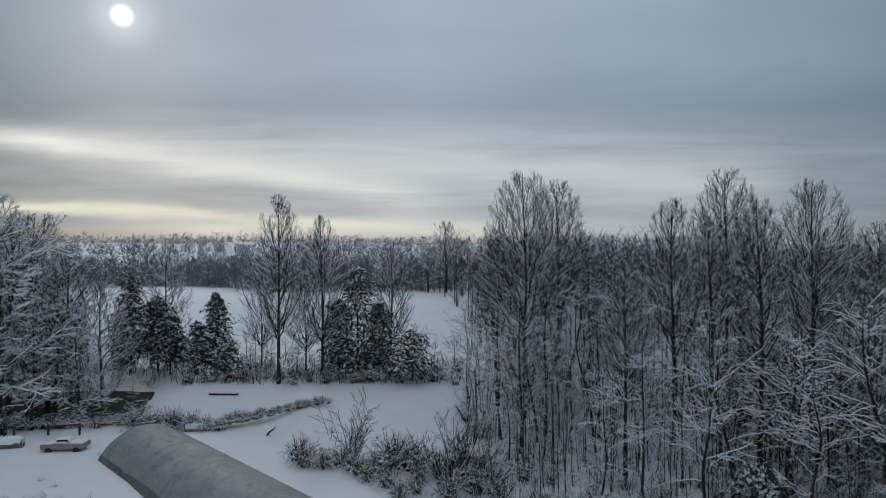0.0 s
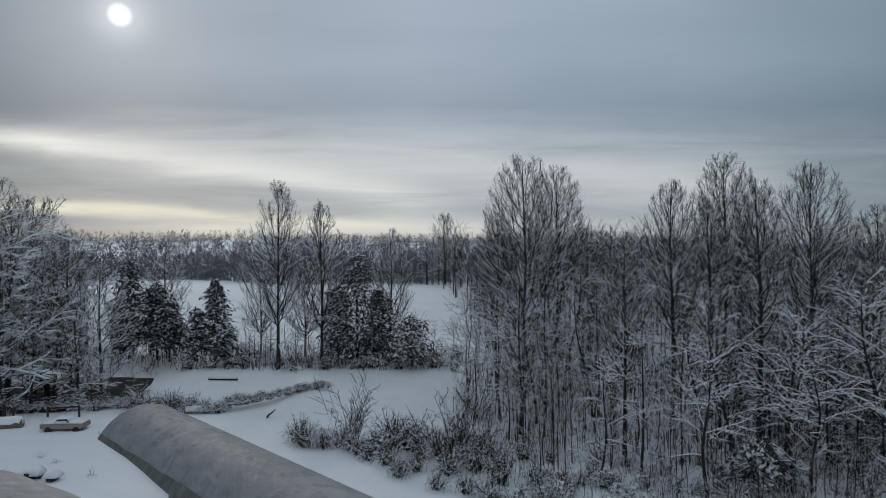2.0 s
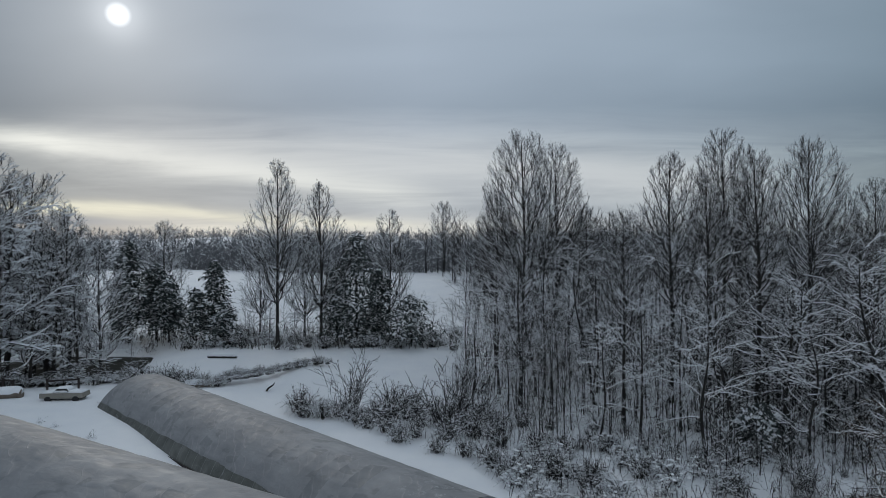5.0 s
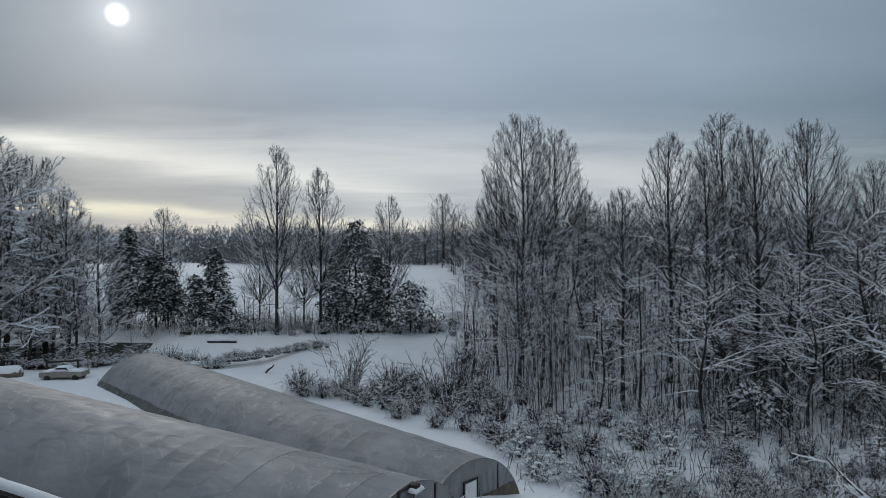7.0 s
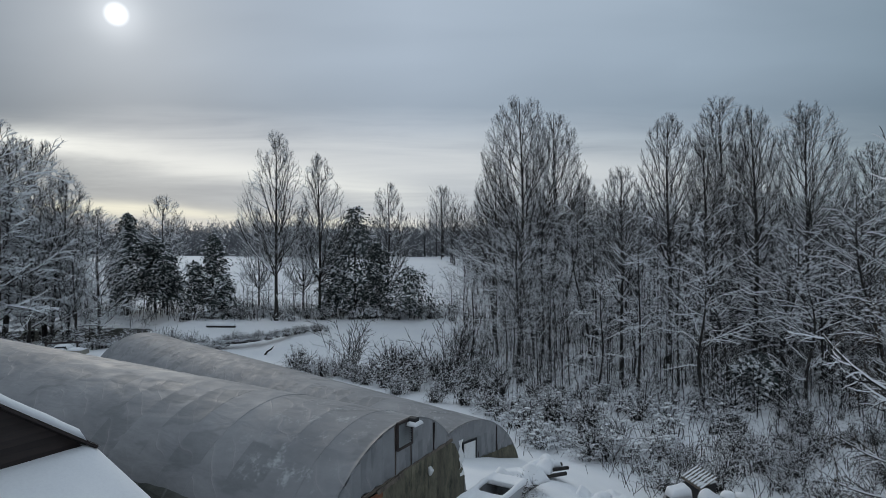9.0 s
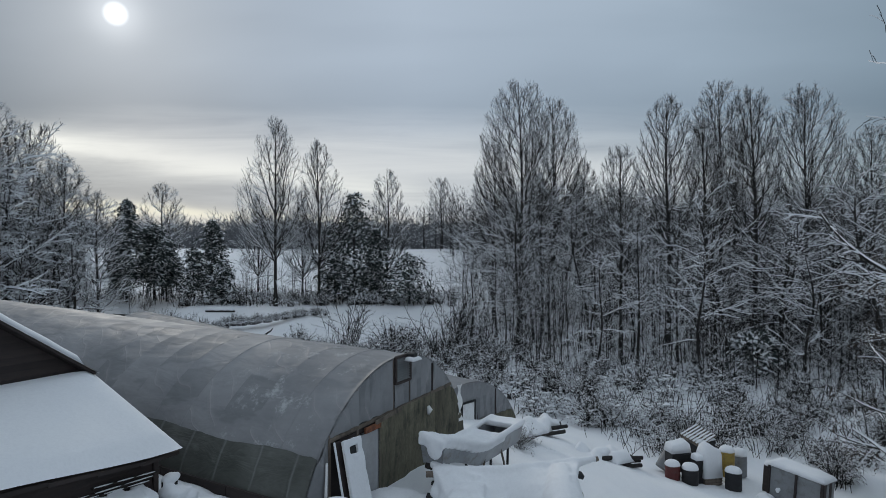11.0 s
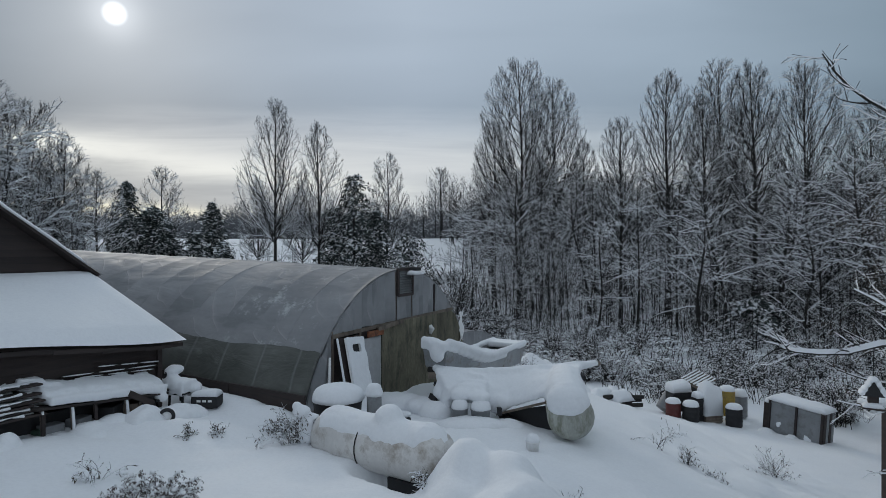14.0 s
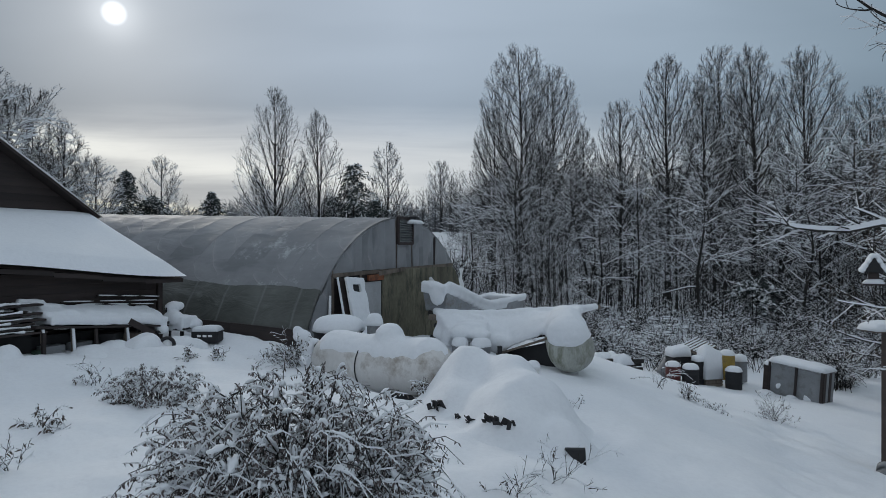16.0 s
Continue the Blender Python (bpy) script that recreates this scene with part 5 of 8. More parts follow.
def rough_tree(g, rng, x, y, h, n, k, low, snowy=0.2):
    """A tree far back in a wood: a stem, its main boughs and their forks."""
    p = Vector((x, y, height(x, y) - 0.3))
    g.spike(p, p + Vector((rng.uniform(-0.4, 0.4), rng.uniform(-0.4, 0.4), h * 0.97)), 0.10 * k, 0.0)
    for i in range(n):
        f = low + (0.97 - low) * (i + rng.random()) / n
        a = rng.uniform(0, 6.28)
        L, up, w = h * 0.27 * math.sqrt(max(0.08, 1 - ((f - 0.5) / 0.58) ** 2)) + 0.4, 0.1 + 1.4 * f + rng.uniform(-0.2, 0.3), 0.030 * k
        d = Vector((math.cos(a), math.sin(a), up)).normalized()
        q = p + UP * (h * f)
        e = q + d * L * rng.uniform(0.8, 1.15)
        white = 0.035 * k if rng.random() < snowy else 0.0
        g.spike(q, e, w, white)
        for s in range(3):
            m = q.lerp(e, rng.uniform(0.25, 0.75))
            g.spike(m, m + (d + unit(rng) * 0.75 + UP * 0.15).normalized() * L * rng.uniform(0.35, 0.65), w * 0.6, white * 0.7)


def hazy_tree(g, rng, x, y, h, n, k, snowy=0.1):
    """A tree on the hills: a fan of fine twigs that run together at that distance."""
    p = Vector((x, y, height(x, y) - 0.3))
    wide = h * rng.uniform(0.26, 0.40)
    for i in range(n):
        a, f = rng.uniform(0, 6.28), rng.random() ** 0.75
        r = wide * math.sqrt(max(0.05, 1 - (1.25 * f - 0.35) ** 2))
        q = p + Vector((math.cos(a) * r * 0.5 * rng.random(), math.sin(a) * r * 0.5, h * 0.84 * f))
        e = q + Vector((math.cos(a + rng.gauss(0, 0.9)) * r * rng.uniform(0.3, 0.8), math.sin(a) * r * 0.5, h * rng.uniform(0.02, 0.20)))
        g.spike(q, e, rng.uniform(0.05, 0.12) * k, 0.06 * k if rng.random() < snowy else 0.0)


def field_top(x):
    """The far edge of the upper field, where the woods begin."""
    return 156 + 16 * step(-40, -85, x) + 4 * math.sin(x * 0.07)


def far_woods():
    """The woods beyond the fields, too many and too far to count."""
    rng = random.Random(5)
    g = Geo()
    n = 0
    while n < 700:
        y = 150 + 60 * rng.random() ** 1.3
        x = rng.uniform(-0.85, 0.55) * y
        if y < field_top(x) and x < wood_edge(y):
            continue
        n += 1
        rough_tree(g, rng, x, y, rng.uniform(6.5, 11.5), 11, 1.5, 0.04, 0.22)
    n = 0
    while n < 1900:
        y = 160 + 250 * rng.random() ** 1.5
        x = rng.uniform(-0.9, 0.85) * y
        if y < field_top(x) + 4:
            continue
        n += 1
        hazy_tree(g, rng, x, y, rng.choice((6, 7, 8, 9, 9, 10, 13)), 22, 0.7 + y / 320, 0.12 if x < -0.3 * y else 0.05)
    for j in range(700):
        x = rng.uniform(-140, 60)
        hazy_tree(g, rng, x, max(field_top(x), 150) + rng.uniform(0, 40), rng.uniform(7, 10), 18, 1.15, 0.06)
    for j in range(900):
        x = rng.uniform(-135, 10)
        hazy_tree(g, rng, x, field_top(x) + rng.uniform(-1, 7), rng.uniform(2.5, 6.0), 13, 1.1)
    for j in range(1500):
        y = rng.uniform(410, 900) if j < 1000 else rng.uniform(900, 1500)
        x = rng.uniform(-0.9, 0.4) * y
        hazy_tree(g, rng, x, y, rng.uniform(10, 14), 16, 2.2 if j < 1000 else 4.0, 0.25)
    ob = new("far_woods", g.mesh("far_woods", [FROSTHAZE, SNOW]))
    tagged(ob, "distant snow-dusted bare woods on the hills, haze put into their colour", "woods", kind="stuff")
    g = Geo()
    n = 0
    while n < 640:
        x, y = rng.uniform(-6, 120), rng.uniform(70, 152)
        if x < wood_edge(y) + 1 or x > 16 + y * 0.78:
            continue
        n += 1
        rough_tree(g, rng, x, y, rng.uniform(8, 16), 20, 0.8 + y / 300, 0.03, 0.26)
    ob = new("wood_interior", g.mesh("wood_interior", [DULLTWIG, SNOW]))
    tagged(ob, "crowded bare trees deep inside the wood", "woods", kind="stuff")
    g = Geo()
    n = 0
    while n < 150:
        y = rng.uniform(86, 130)
        x = rng.uniform(-0.82, -0.03) * y
        if x / y > -0.62 and (y > 99 or (x - POND[0]) ** 2 / 220 + (y - POND[1]) ** 2 / 80 < 1):
            continue
        n += 1
        rough_tree(g, rng, x, y, rng.uniform(2.5, 6.5) if x / y > -0.62 else rng.uniform(7, 12), 14, 0.8, 0.04, 0.5)
    ob = new("valley_woods", g.mesh("valley_woods", [DULLTWIG, SNOW]))
    tagged(ob, "thin snowy woods along the valley beyond the pond", "woods", kind="stuff")


far_woods()


def sapling_thicket():
    """Thin saplings that fill the wood's near side."""
    rng = random.Random(15)
    g = Geo()
    n = 0
    while n < 620:
        x, y = rng.uniform(4, 62), rng.uniform(40, 80)
        if x > 10 + y * 0.72 or x < wood_edge(y) - 2 or (y < 47 and x < 12) or rng.random() > 0.35 + 0.65 * step(40, 56, y):
            continue
        if n > 300 and x < 0.46 * y:
            continue
        n += 1
        rough_tree(g, rng, x, y, rng.uniform(2.5, 5.0) if y < 50 else rng.uniform(3.5, 10.0), 18, 0.55, 0.06, 0.34)
    ob = new("sapling_thicket", g.mesh("sapling_thicket", [TWIG, SNOW]))
    tagged(ob, "thin bare saplings crowding the near side of the wood", "saplings", kind="stuff")


sapling_thicket()


def undergrowth():
    """Canes and dead grass that stand thick below the wood and along the yard's edge."""
    rng = random.Random(8)
    g = Geo()
    n = 0
    while n < 6500:
        pick = rng.random() * 0.86
        if pick < 0.18:
            x, y = rng.uniform(9, 30), rng.uniform(29, 38)
            h = rng.uniform(0.9, 2.2)
        elif pick < 0.45:
            x, y = rng.uniform(4, 48), rng.uniform(29, 60)
            if x > 3 + y * 0.75 or y < 34.5 - 4.5 * step(5.5, 9, x):
                continue
            h = rng.uniform(0.5, 1.9)
        elif pick < 0.72:
            x, y = rng.uniform(3, 70), rng.uniform(58, 85)
            h = rng.uniform(0.6, 2.4)
        else:
            x, y = rng.uniform(-56, 3), rng.uniform(83, 98)
            if (x - POND[0]) ** 2 / 220 + (y - POND[1]) ** 2 / 80 < 1:
                continue
            h = rng.uniform(0.5, 2.0)
        if y < 42 and rng.random() < 0.55:
            continue
        n += 1
        p = Vector((x, y, height(x, y) - 0.1))
        a = rng.uniform(0, 6.28)
        lean = Vector((math.cos(a), math.sin(a), 0)) * rng.uniform(0.2, 1.1) * h
        if y < 37:
            h *= 0.6
        m = p + UP * h * 0.78 + lean * 0.40
        r = p + UP * h * rng.uniform(0.55, 0.95) + lean
        thick = 0.008 + 0.00022 * y
        g.twig([p, m], [thick, thick * 0.9], 0.0, False)
        g.spike(m, r, thick * 0.9, 0.025 if rng.random() < 0.4 else 0.0)
        for s in range(2):
            d = (unit(rng) + lean.normalized() * 0.6).normalized()
            q = p.lerp(m, rng.uniform(0.4, 1.0))
            g.spike(q, q + d * h * rng.uniform(0.2, 0.45), thick * 0.7, 0.02 if rng.random() < 0.4 else 0.0)
    ob = new("undergrowth", g.mesh("undergrowth", [TWIG, SNOW]))
    tagged(ob, "dead canes and grass holding snow below the wood", "undergrowth", kind="stuff")


undergrowth()

# ---- the yard ----
def on_ground(x, y, turn=0.0, lift=0.0):
    return Matrix.Translation((x, y, height(x, y) + yard_detail(x, y) + lift)) @ Matrix.Rotation(radians(turn), 4, "Z")


def lathe(profile, n=20):
    """A round body from (radius, height) pairs."""
    g = Geo()
    for r, z in profile:
        for j in range(n):
            a = 2 * math.pi * j / n
            g.v.append((r * math.cos(a), r * math.sin(a), z))
    k = len(profile)
    g.f = [(i * n + j, i * n + (j + 1) % n, (i + 1) * n + (j + 1) % n, (i + 1) * n + j) for i in range(k - 1) for j in range(n)]
    g.f += [tuple(range(n))[::-1], tuple((k - 1) * n + j for j in range(n))]
    g.m = [0] * len(g.f)
    return g


def snow_dome(r, h, n=18, seed=0, over=1.04):
    """A cap of snow on a round top."""
    g = Geo()
    rings = 7
    for i in range(rings):
        t = math.pi / 2 * i / (rings - 1)
        for j in range(n):
            a = 2 * math.pi * j / n
            w = 1 + 0.07 * noise.noise((math.cos(a) * 1.3 + seed, math.sin(a) * 1.3, t))
            g.v.append((r * over * math.cos(t) ** 0.6 * math.cos(a) * w if i < rings - 1 else 0.02 * math.cos(a), r * over * math.cos(t) ** 0.6 * math.sin(a) * w if i < rings - 1 else 0.02 * math.sin(a), h * math.sin(t) * (0.92 + 0.08 * w)))
    g.f = [(i * n + j, i * n + (j + 1) % n, (i + 1) * n + (j + 1) % n, (i + 1) * n + j) for i in range(rings - 1) for j in range(n)] + [tuple(range(n))[::-1], tuple((rings - 1) * n + j for j in range(n))]
    g.m = [0] * len(g.f)
    return g


def capsule(length, r, n=22, squash=0.55):
    """A tank lying along x, with dished ends."""
    g = Geo()
    half = length / 2
    prof = [(-half, 0.02)] + [(-half + squash * r * (1 - math.cos(t)), r * math.sin(t)) for t in [radians(a) for a in (18, 36, 54, 72, 90)]]
    prof += [(-half * 0.3, r), (half * 0.3, r)]
    prof += [(-x, rr) for x, rr in prof[:6][::-1]]
    for x, rr in prof:
        for j in range(n):
            a = 2 * math.pi * j / n
            g.v.append((x, rr * math.cos(a), rr * math.sin(a)))
    k = len(prof)
    g.f = [(i * n + j, (i + 1) * n + j, (i + 1) * n + (j + 1) % n, i * n + (j + 1) % n) for i in range(k - 1) for j in range(n)]
    g.f += [tuple(range(n)), tuple((k - 1) * n + j for j in range(n))[::-1]]
    g.m = [0] * len(g.f)
    return g


def saddle_snow(length, r, h, reach=46, seed=0.0, n=30, m=14):
    """Snow lying along the top of a tank: thick on the crown, thinning down both flanks to a ragged edge."""
    g = Geo()
    full = length / 0.97
    for i in range(n + 1):
        u = 2 * i / n - 1
        x = u * length / 2
        dish = min(1.0, (full / 2 - abs(x)) / (0.55 * r))
        rr = r * math.sqrt(max(0.02, 1 - (1 - dish) ** 2))
        for j in range(m + 1):
            f = 2 * j / m - 1
            lim = radians(reach * (1 + 0.22 * noise.noise((x * 1.6 + seed, f, seed)) + 0.10 * noise.noise((x * 6.0, f * 2, seed))))
            a = f * lim
            t = h * (1 - abs(f) ** 1.5) * (1 - abs(u) ** 9 * 0.7) * (1 + 0.35 * noise.noise((x * 1.1 + seed, f * 1.2, 2.0))) + 0.003
            g.v.append((x, (rr + t) * math.sin(a), (rr + t) * math.cos(a) + t * 0.25))
    w = m + 1
    g.f = [(i * w + j, (i + 1) * w + j, (i + 1) * w + j + 1, i * w + j + 1) for i in range(n) for j in range(m)]
    for i in (0, n):
        g.v.append((g.v[i * w + m // 2][0], 0, r * 0.3))
        c = len(g.v) - 1
        g.f += [(i * w + j, i * w + j + 1, c) for j in range(m)]
    g.m = [0] * len(g.f)
    return g


def gas_tank(at, length, r, label, mat=WHITEPAINT, hump=True, snow=0.13):
    t = thing("gas_tank", at, label, "gas tank")
    part("shell", capsule(length, r), mat, t, "", True)
    g = Geo()
    e = length / 2 - 0.75 * r
    g.tube([(-e + 2 * e * i / 8, 0.02 * math.sin(i * 2.0), 0.33 * r + 0.02 * math.sin(i * 1.7)) for i in range(9)], 0.88 * r, 16)
    for x in (-e, e):
        blob(g, (x, 0, 0.42 * r), (0.66 * r, 0.78 * r, 0.76 * r), n=16)
    if hump:
        blob(g, (0.25, 0.0, 1.12 * r), (0.30, 0.28, 0.27))
    melded("snow", g, t, "thick snow along the top", 0.04, 4, 0.05)
    if hump:
        g = Geo()
        g.tube([(-0.18, -(r + 0.012) * math.sin(a), (r + 0.012) * math.cos(a)) for a in [radians(q) for q in range(40, 181, 14)]], 0.012, 5)
        part("strap", g, BLACK, t, "dark strap hanging down the shell", True)
    # added feet; the wide black one imitates the shaded gap below the tank
    for x in (-length * 0.3, length * 0.3) if hump else ():
        g = Geo()
        g.box((x, 0, -r - 0.06), (0.12 if x < 0 else 1.0, r * 1.3, 0.30), bevel=0.01)
        part("foot", g, BLACK, t, "black foot, the wide one standing in for the dark gap")
    return t


# the near tank, its right-hand end towards the viewer
gas_tank(pose(-1.08, 11.5, 0.38, 0, -1.5, -38), 3.25, 0.49, "cream-white propane tank lying under thick snow", CREAM)
gas_tank(pose(3.15, 14.55, 0.32, 0, 0, 82), 2.4, 0.53, "stained white tank seen end-on beneath snow", STAINED, False, 0.06)


def bucket(x, y, r, h, mat, label, snow, group="", name="bucket", lift=0.0, cat="bucket"):
    t = thing(name, on_ground(x, y, 0, lift), label, cat, group)
    part("body", lathe([(r * 0.86, -0.12), (r, h - 0.03), (r * 1.06, h - 0.025), (r * 1.06, h), (r * 0.9, h)]), mat, t, "", True)
    part("snow_cap", snow_dome(r * 1.02, snow, seed=x), SNOW, t, "rounded cap of snow", True, pose(0, 0, h - 0.005))
    return t


tub = thing("stock_tub", on_ground(-2.18, 13.4, 0, 0.17), "round black stock tub heaped with snow", "tub")
part("body", lathe([(0.48, -0.25), (0.53, 0.50), (0.56, 0.52), (0.56, 0.56), (0.5, 0.56)], 28), BLACK, tub, "", True)
part("snow_cap", snow_dome(0.56, 0.33, 24, 1.0), SNOW, tub, "domed snow", True, pose(0, 0, 0.55))
bin_ = thing("bin", on_ground(-1.36, 13.2, 12), "tall grey plastic bin capped with snow", "bin")
g = Geo()
g.box((0, 0, 0.38), (0.30, 0.30, 0.98), bevel=0.04)
part("body", g, GREYPLASTIC, bin_, "", True)
part("snow_cap", snow_dome(0.19, 0.26, seed=5), SNOW, bin_, "rounded cap of snow", True, pose(0, 0, 0.86))
bucket(0.56, 14.8, 0.20, 0.36, GREYPLASTIC, "grey plastic bucket under heaped snow", 0.22, "grey buckets", lift=0.0)
bucket(1.07, 14.75, 0.24, 0.36, GREYPLASTIC, "grey plastic bucket under heaped snow", 0.22, "grey buckets", lift=0.0)
bucket(1.99, 12.55, 0.14, 0.15, WHITEPAINT, "small white bucket with a knob of snow", 0.14, lift=0.03)


scrap = thing("scrap_block", on_ground(-0.80, 14.2, 20), "small black block with a cap of snow", "scrap")
g = Geo()
g.box((0, 0, 0.10), (0.34, 0.24, 0.26), bevel=0.02)
part("body", g, BLACK, scrap)
g = Geo()
blob(g, (0.06, 0.05, 0.27), (0.17, 0.14, 0.09))
blob(g, (-0.1, 0.02, 0.22), (0.12, 0.12, 0.07))
melded("snow_cap", g, scrap, "", 0.03, 4, 0.04)
stump = thing("snowed_stump", on_ground(-2.62, 12.25), "leaning stump smothered in snow beside the tank", "stump")
g = Geo()
g.tube([(0.0, 0, -0.2), (0.0, 0, 0.35), (-0.12, 0.02, 0.66)], [0.10, 0.08, 0.05], 8)
part("stem", g, BARK, stump, "", True)
g = Geo()
for c, r in (((0.02, -0.02, 0.14), (0.20, 0.20, 0.22)), ((0.0, -0.02, 0.36), (0.15, 0.16, 0.16)), ((-0.10, 0.0, 0.60), (0.20, 0.17, 0.14)), ((-0.20, 0.0, 0.72), (0.10, 0.10, 0.10)), ((0.12, 0.05, 0.50), (0.14, 0.12, 0.07))):
    blob(g, c, r)
melded("snow", g, stump, "lumps of snow up the stem", 0.035, 3, 0.09)


# doors leaning against the end wall
def leaning_door(x, y, lean, turn, label, mat, window):
    t = thing("loose_door", GH1 @ pose(x, y, 0.93, lean, 5, turn), label, "door", "loose doors at the greenhouse")
    if not window:
        g = Geo()
        g.box((0, 0, 1.02), (0.80, 0.045, 2.04), bevel=0.01)
        part("leaf", g, mat, t)
        g = Geo()
        g.box((-0.40, -0.01, 1.1), (0.05, 0.05, 1.9), bevel=0.015)
        part("edge_snow", g, SNOW, t, "snow down the edge")
        return t
    bars = (((0, 0, 0.83), (0.82, 0.045, 1.66)), ((0, 0, 1.96), (0.82, 0.045, 0.16)), ((-0.29, 0, 1.77), (0.24, 0.045, 0.24)), ((0.29, 0, 1.77), (0.24, 0.045, 0.24)))
    g, s = Geo(), Geo()
    for c, d in bars:
        g.box(c, d, bevel=0.01)
        s.box((c[0], -0.035, c[2]), (d[0] * 0.99, 0.05, d[2] + 0.04))
    part("leaf", g, mat, t)
    g = Geo()
    g.box((0.0, 0.02, 1.74), (0.36, 0.02, 0.32))
    part("pane", g, BLACK, t, "dark empty pane")
    melded("snow_cover", s, t, "snow plastered on the leaf", 0.028, 3, 0.07)
    return t


leaning_door(-2.86, -0.74, -15, 2, "white door with a small dark pane, leaning and snow-plastered", WHITEPAINT, True)
leaning_door(-3.02, -0.62, -15, 2, "dark weathered door leaning behind a white one", BOARD, False)


# a long trough with one high end, full of snow
def trough():
    t = thing("metal_trough", Matrix.Translation((-0.05, 16.3, 0.0)) @ Matrix.Rotation(radians(57.7), 4, "Z"), "grey sheet-metal trough with one raised end, filled with snow", "trough")
    L = 4.6

    def wide(x):
        return 0.42 + 0.16 * step(0.0, 1.6, x)

    def rim(x):
        return 0.93 + 0.72 * (1 - step(-0.5, 2.4, x)) + 0.06 * step(3.2, 4.6, x)

    def bed(x):
        return 0.92 - 0.55 * step(0.2, 2.2, x)

    n = 20
    xs = [L * i / n for i in range(n + 1)]
    for s in (-1, 1):
        g = Geo()
        for x in xs:
            for off in (0, 0.04):
                g.v += [(x, s * (wide(x) * 0.72 - off), bed(x)), (x, s * (wide(x) - off), rim(x))]
        g.f = [(i * 4, i * 4 + 4, i * 4 + 5, i * 4 + 1) for i in range(n)] + [(i * 4 + 2, i * 4 + 3, i * 4 + 7, i * 4 + 6) for i in range(n)] + [(i * 4 + 1, i * 4 + 5, i * 4 + 7, i * 4 + 3) for i in range(n)] + [(i * 4, i * 4 + 2, i * 4 + 6, i * 4 + 4) for i in range(n)]
        g.m = [0] * len(g.f)
        part("side_panel", g, GALV, t, "grey stained sheet metal")
    g = Geo()
    for x in xs:
        w = wide(x) * 0.7
        g.v += [(x, -w, bed(x) + 0.01), (x, w, bed(x) + 0.01), (x, w, bed(x) - 0.03), (x, -w, bed(x) - 0.03)]
    g.f = [(i * 4 + j, i * 4 + (j + 1) % 4, i * 4 + 4 + (j + 1) % 4, i * 4 + 4 + j) for i in range(n) for j in range(4)]
    g.m = [0] * len(g.f)
    part("bed", g, GALV, t)
    for x in (0.02, L - 0.02):
        g = Geo()
        w = wide(x)
        for o in (-0.02, 0.02):
            g.v += [(x + o, -w * 0.72, bed(x)), (x + o, w * 0.72, bed(x)), (x + o, w, rim(x)), (x + o, -w, rim(x))]
        g.f = [(0, 1, 2, 3), (7, 6, 5, 4), (0, 4, 5, 1), (1, 5, 6, 2), (2, 6, 7, 3), (3, 7, 4, 0)]
        g.m = [0] * 6
        part("end_panel", g, GALV, t)
    # snow: a pad from rim to rim over the high end, rolls along both rims past an open slot
    g = Geo()
    for x in [0.05 + 0.22 * i for i in range(15)]:
        w = wide(x)
        g.box((x, 0, rim(x) - 0.08), (0.34, w * 2.0, 0.22), pose(0, 0, 0, 0, 0, 0))
    for s in (-1, 1):
        g.tube([(x, s * wide(x) * 0.97, rim(x) + 0.05) for x in xs], 0.10, 8)
    for x in (4.2, 4.4, 4.55):
        g.box((x, 0, rim(x) - 0.02), (0.3, wide(x) * 2.0, 0.2))
    blob(g, (0.0, 0.1, rim(0) + 0.02), (0.16, 0.32, 0.12))
    blob(g, (-0.06, -0.1, 1.32), (0.09, 0.26, 0.28))
    melded("snow_load", g, t, "snow filling the trough and rolled over its rims", 0.05, 6, 0.05)
    for x, y in ((1.2, -0.3), (1.2, 0.3), (3.9, -0.3), (3.9, 0.3)):
        g = Geo()
        g.beam((x, y, -1.6), (x + 0.1, y, bed(x) - 0.02), 0.06, 0.06)
        part("leg", g, DARKMETAL, t)
    for x0, x1 in ((3.2, 3.75), (2.2, 1.7)):
        g = Geo()
        g.beam((x0, -0.42, bed(x0) + 0.2), (x1, -0.5, -0.9), 0.05, 0.04)
        part("brace", g, WOOD, t)
    whole("scrap_box", rounded_snow(0.6, 0.5, 0.25, 8, 0.5, 71, 2.4, 0.05), SNOW, Matrix.Translation((1.55, 18.0, -0.05)), "snowed-over scrap under the trough", "scrap", smooth=True)
    g = Geo()
    g.box((0, 0, 0), (0.5, 0.45, 0.7), bevel=0.03)
    whole("dark_crate", g, BLACK, on_ground(1.7, 18.1, 25, 0.0), "dark crate under the trough", "crate")


trough()


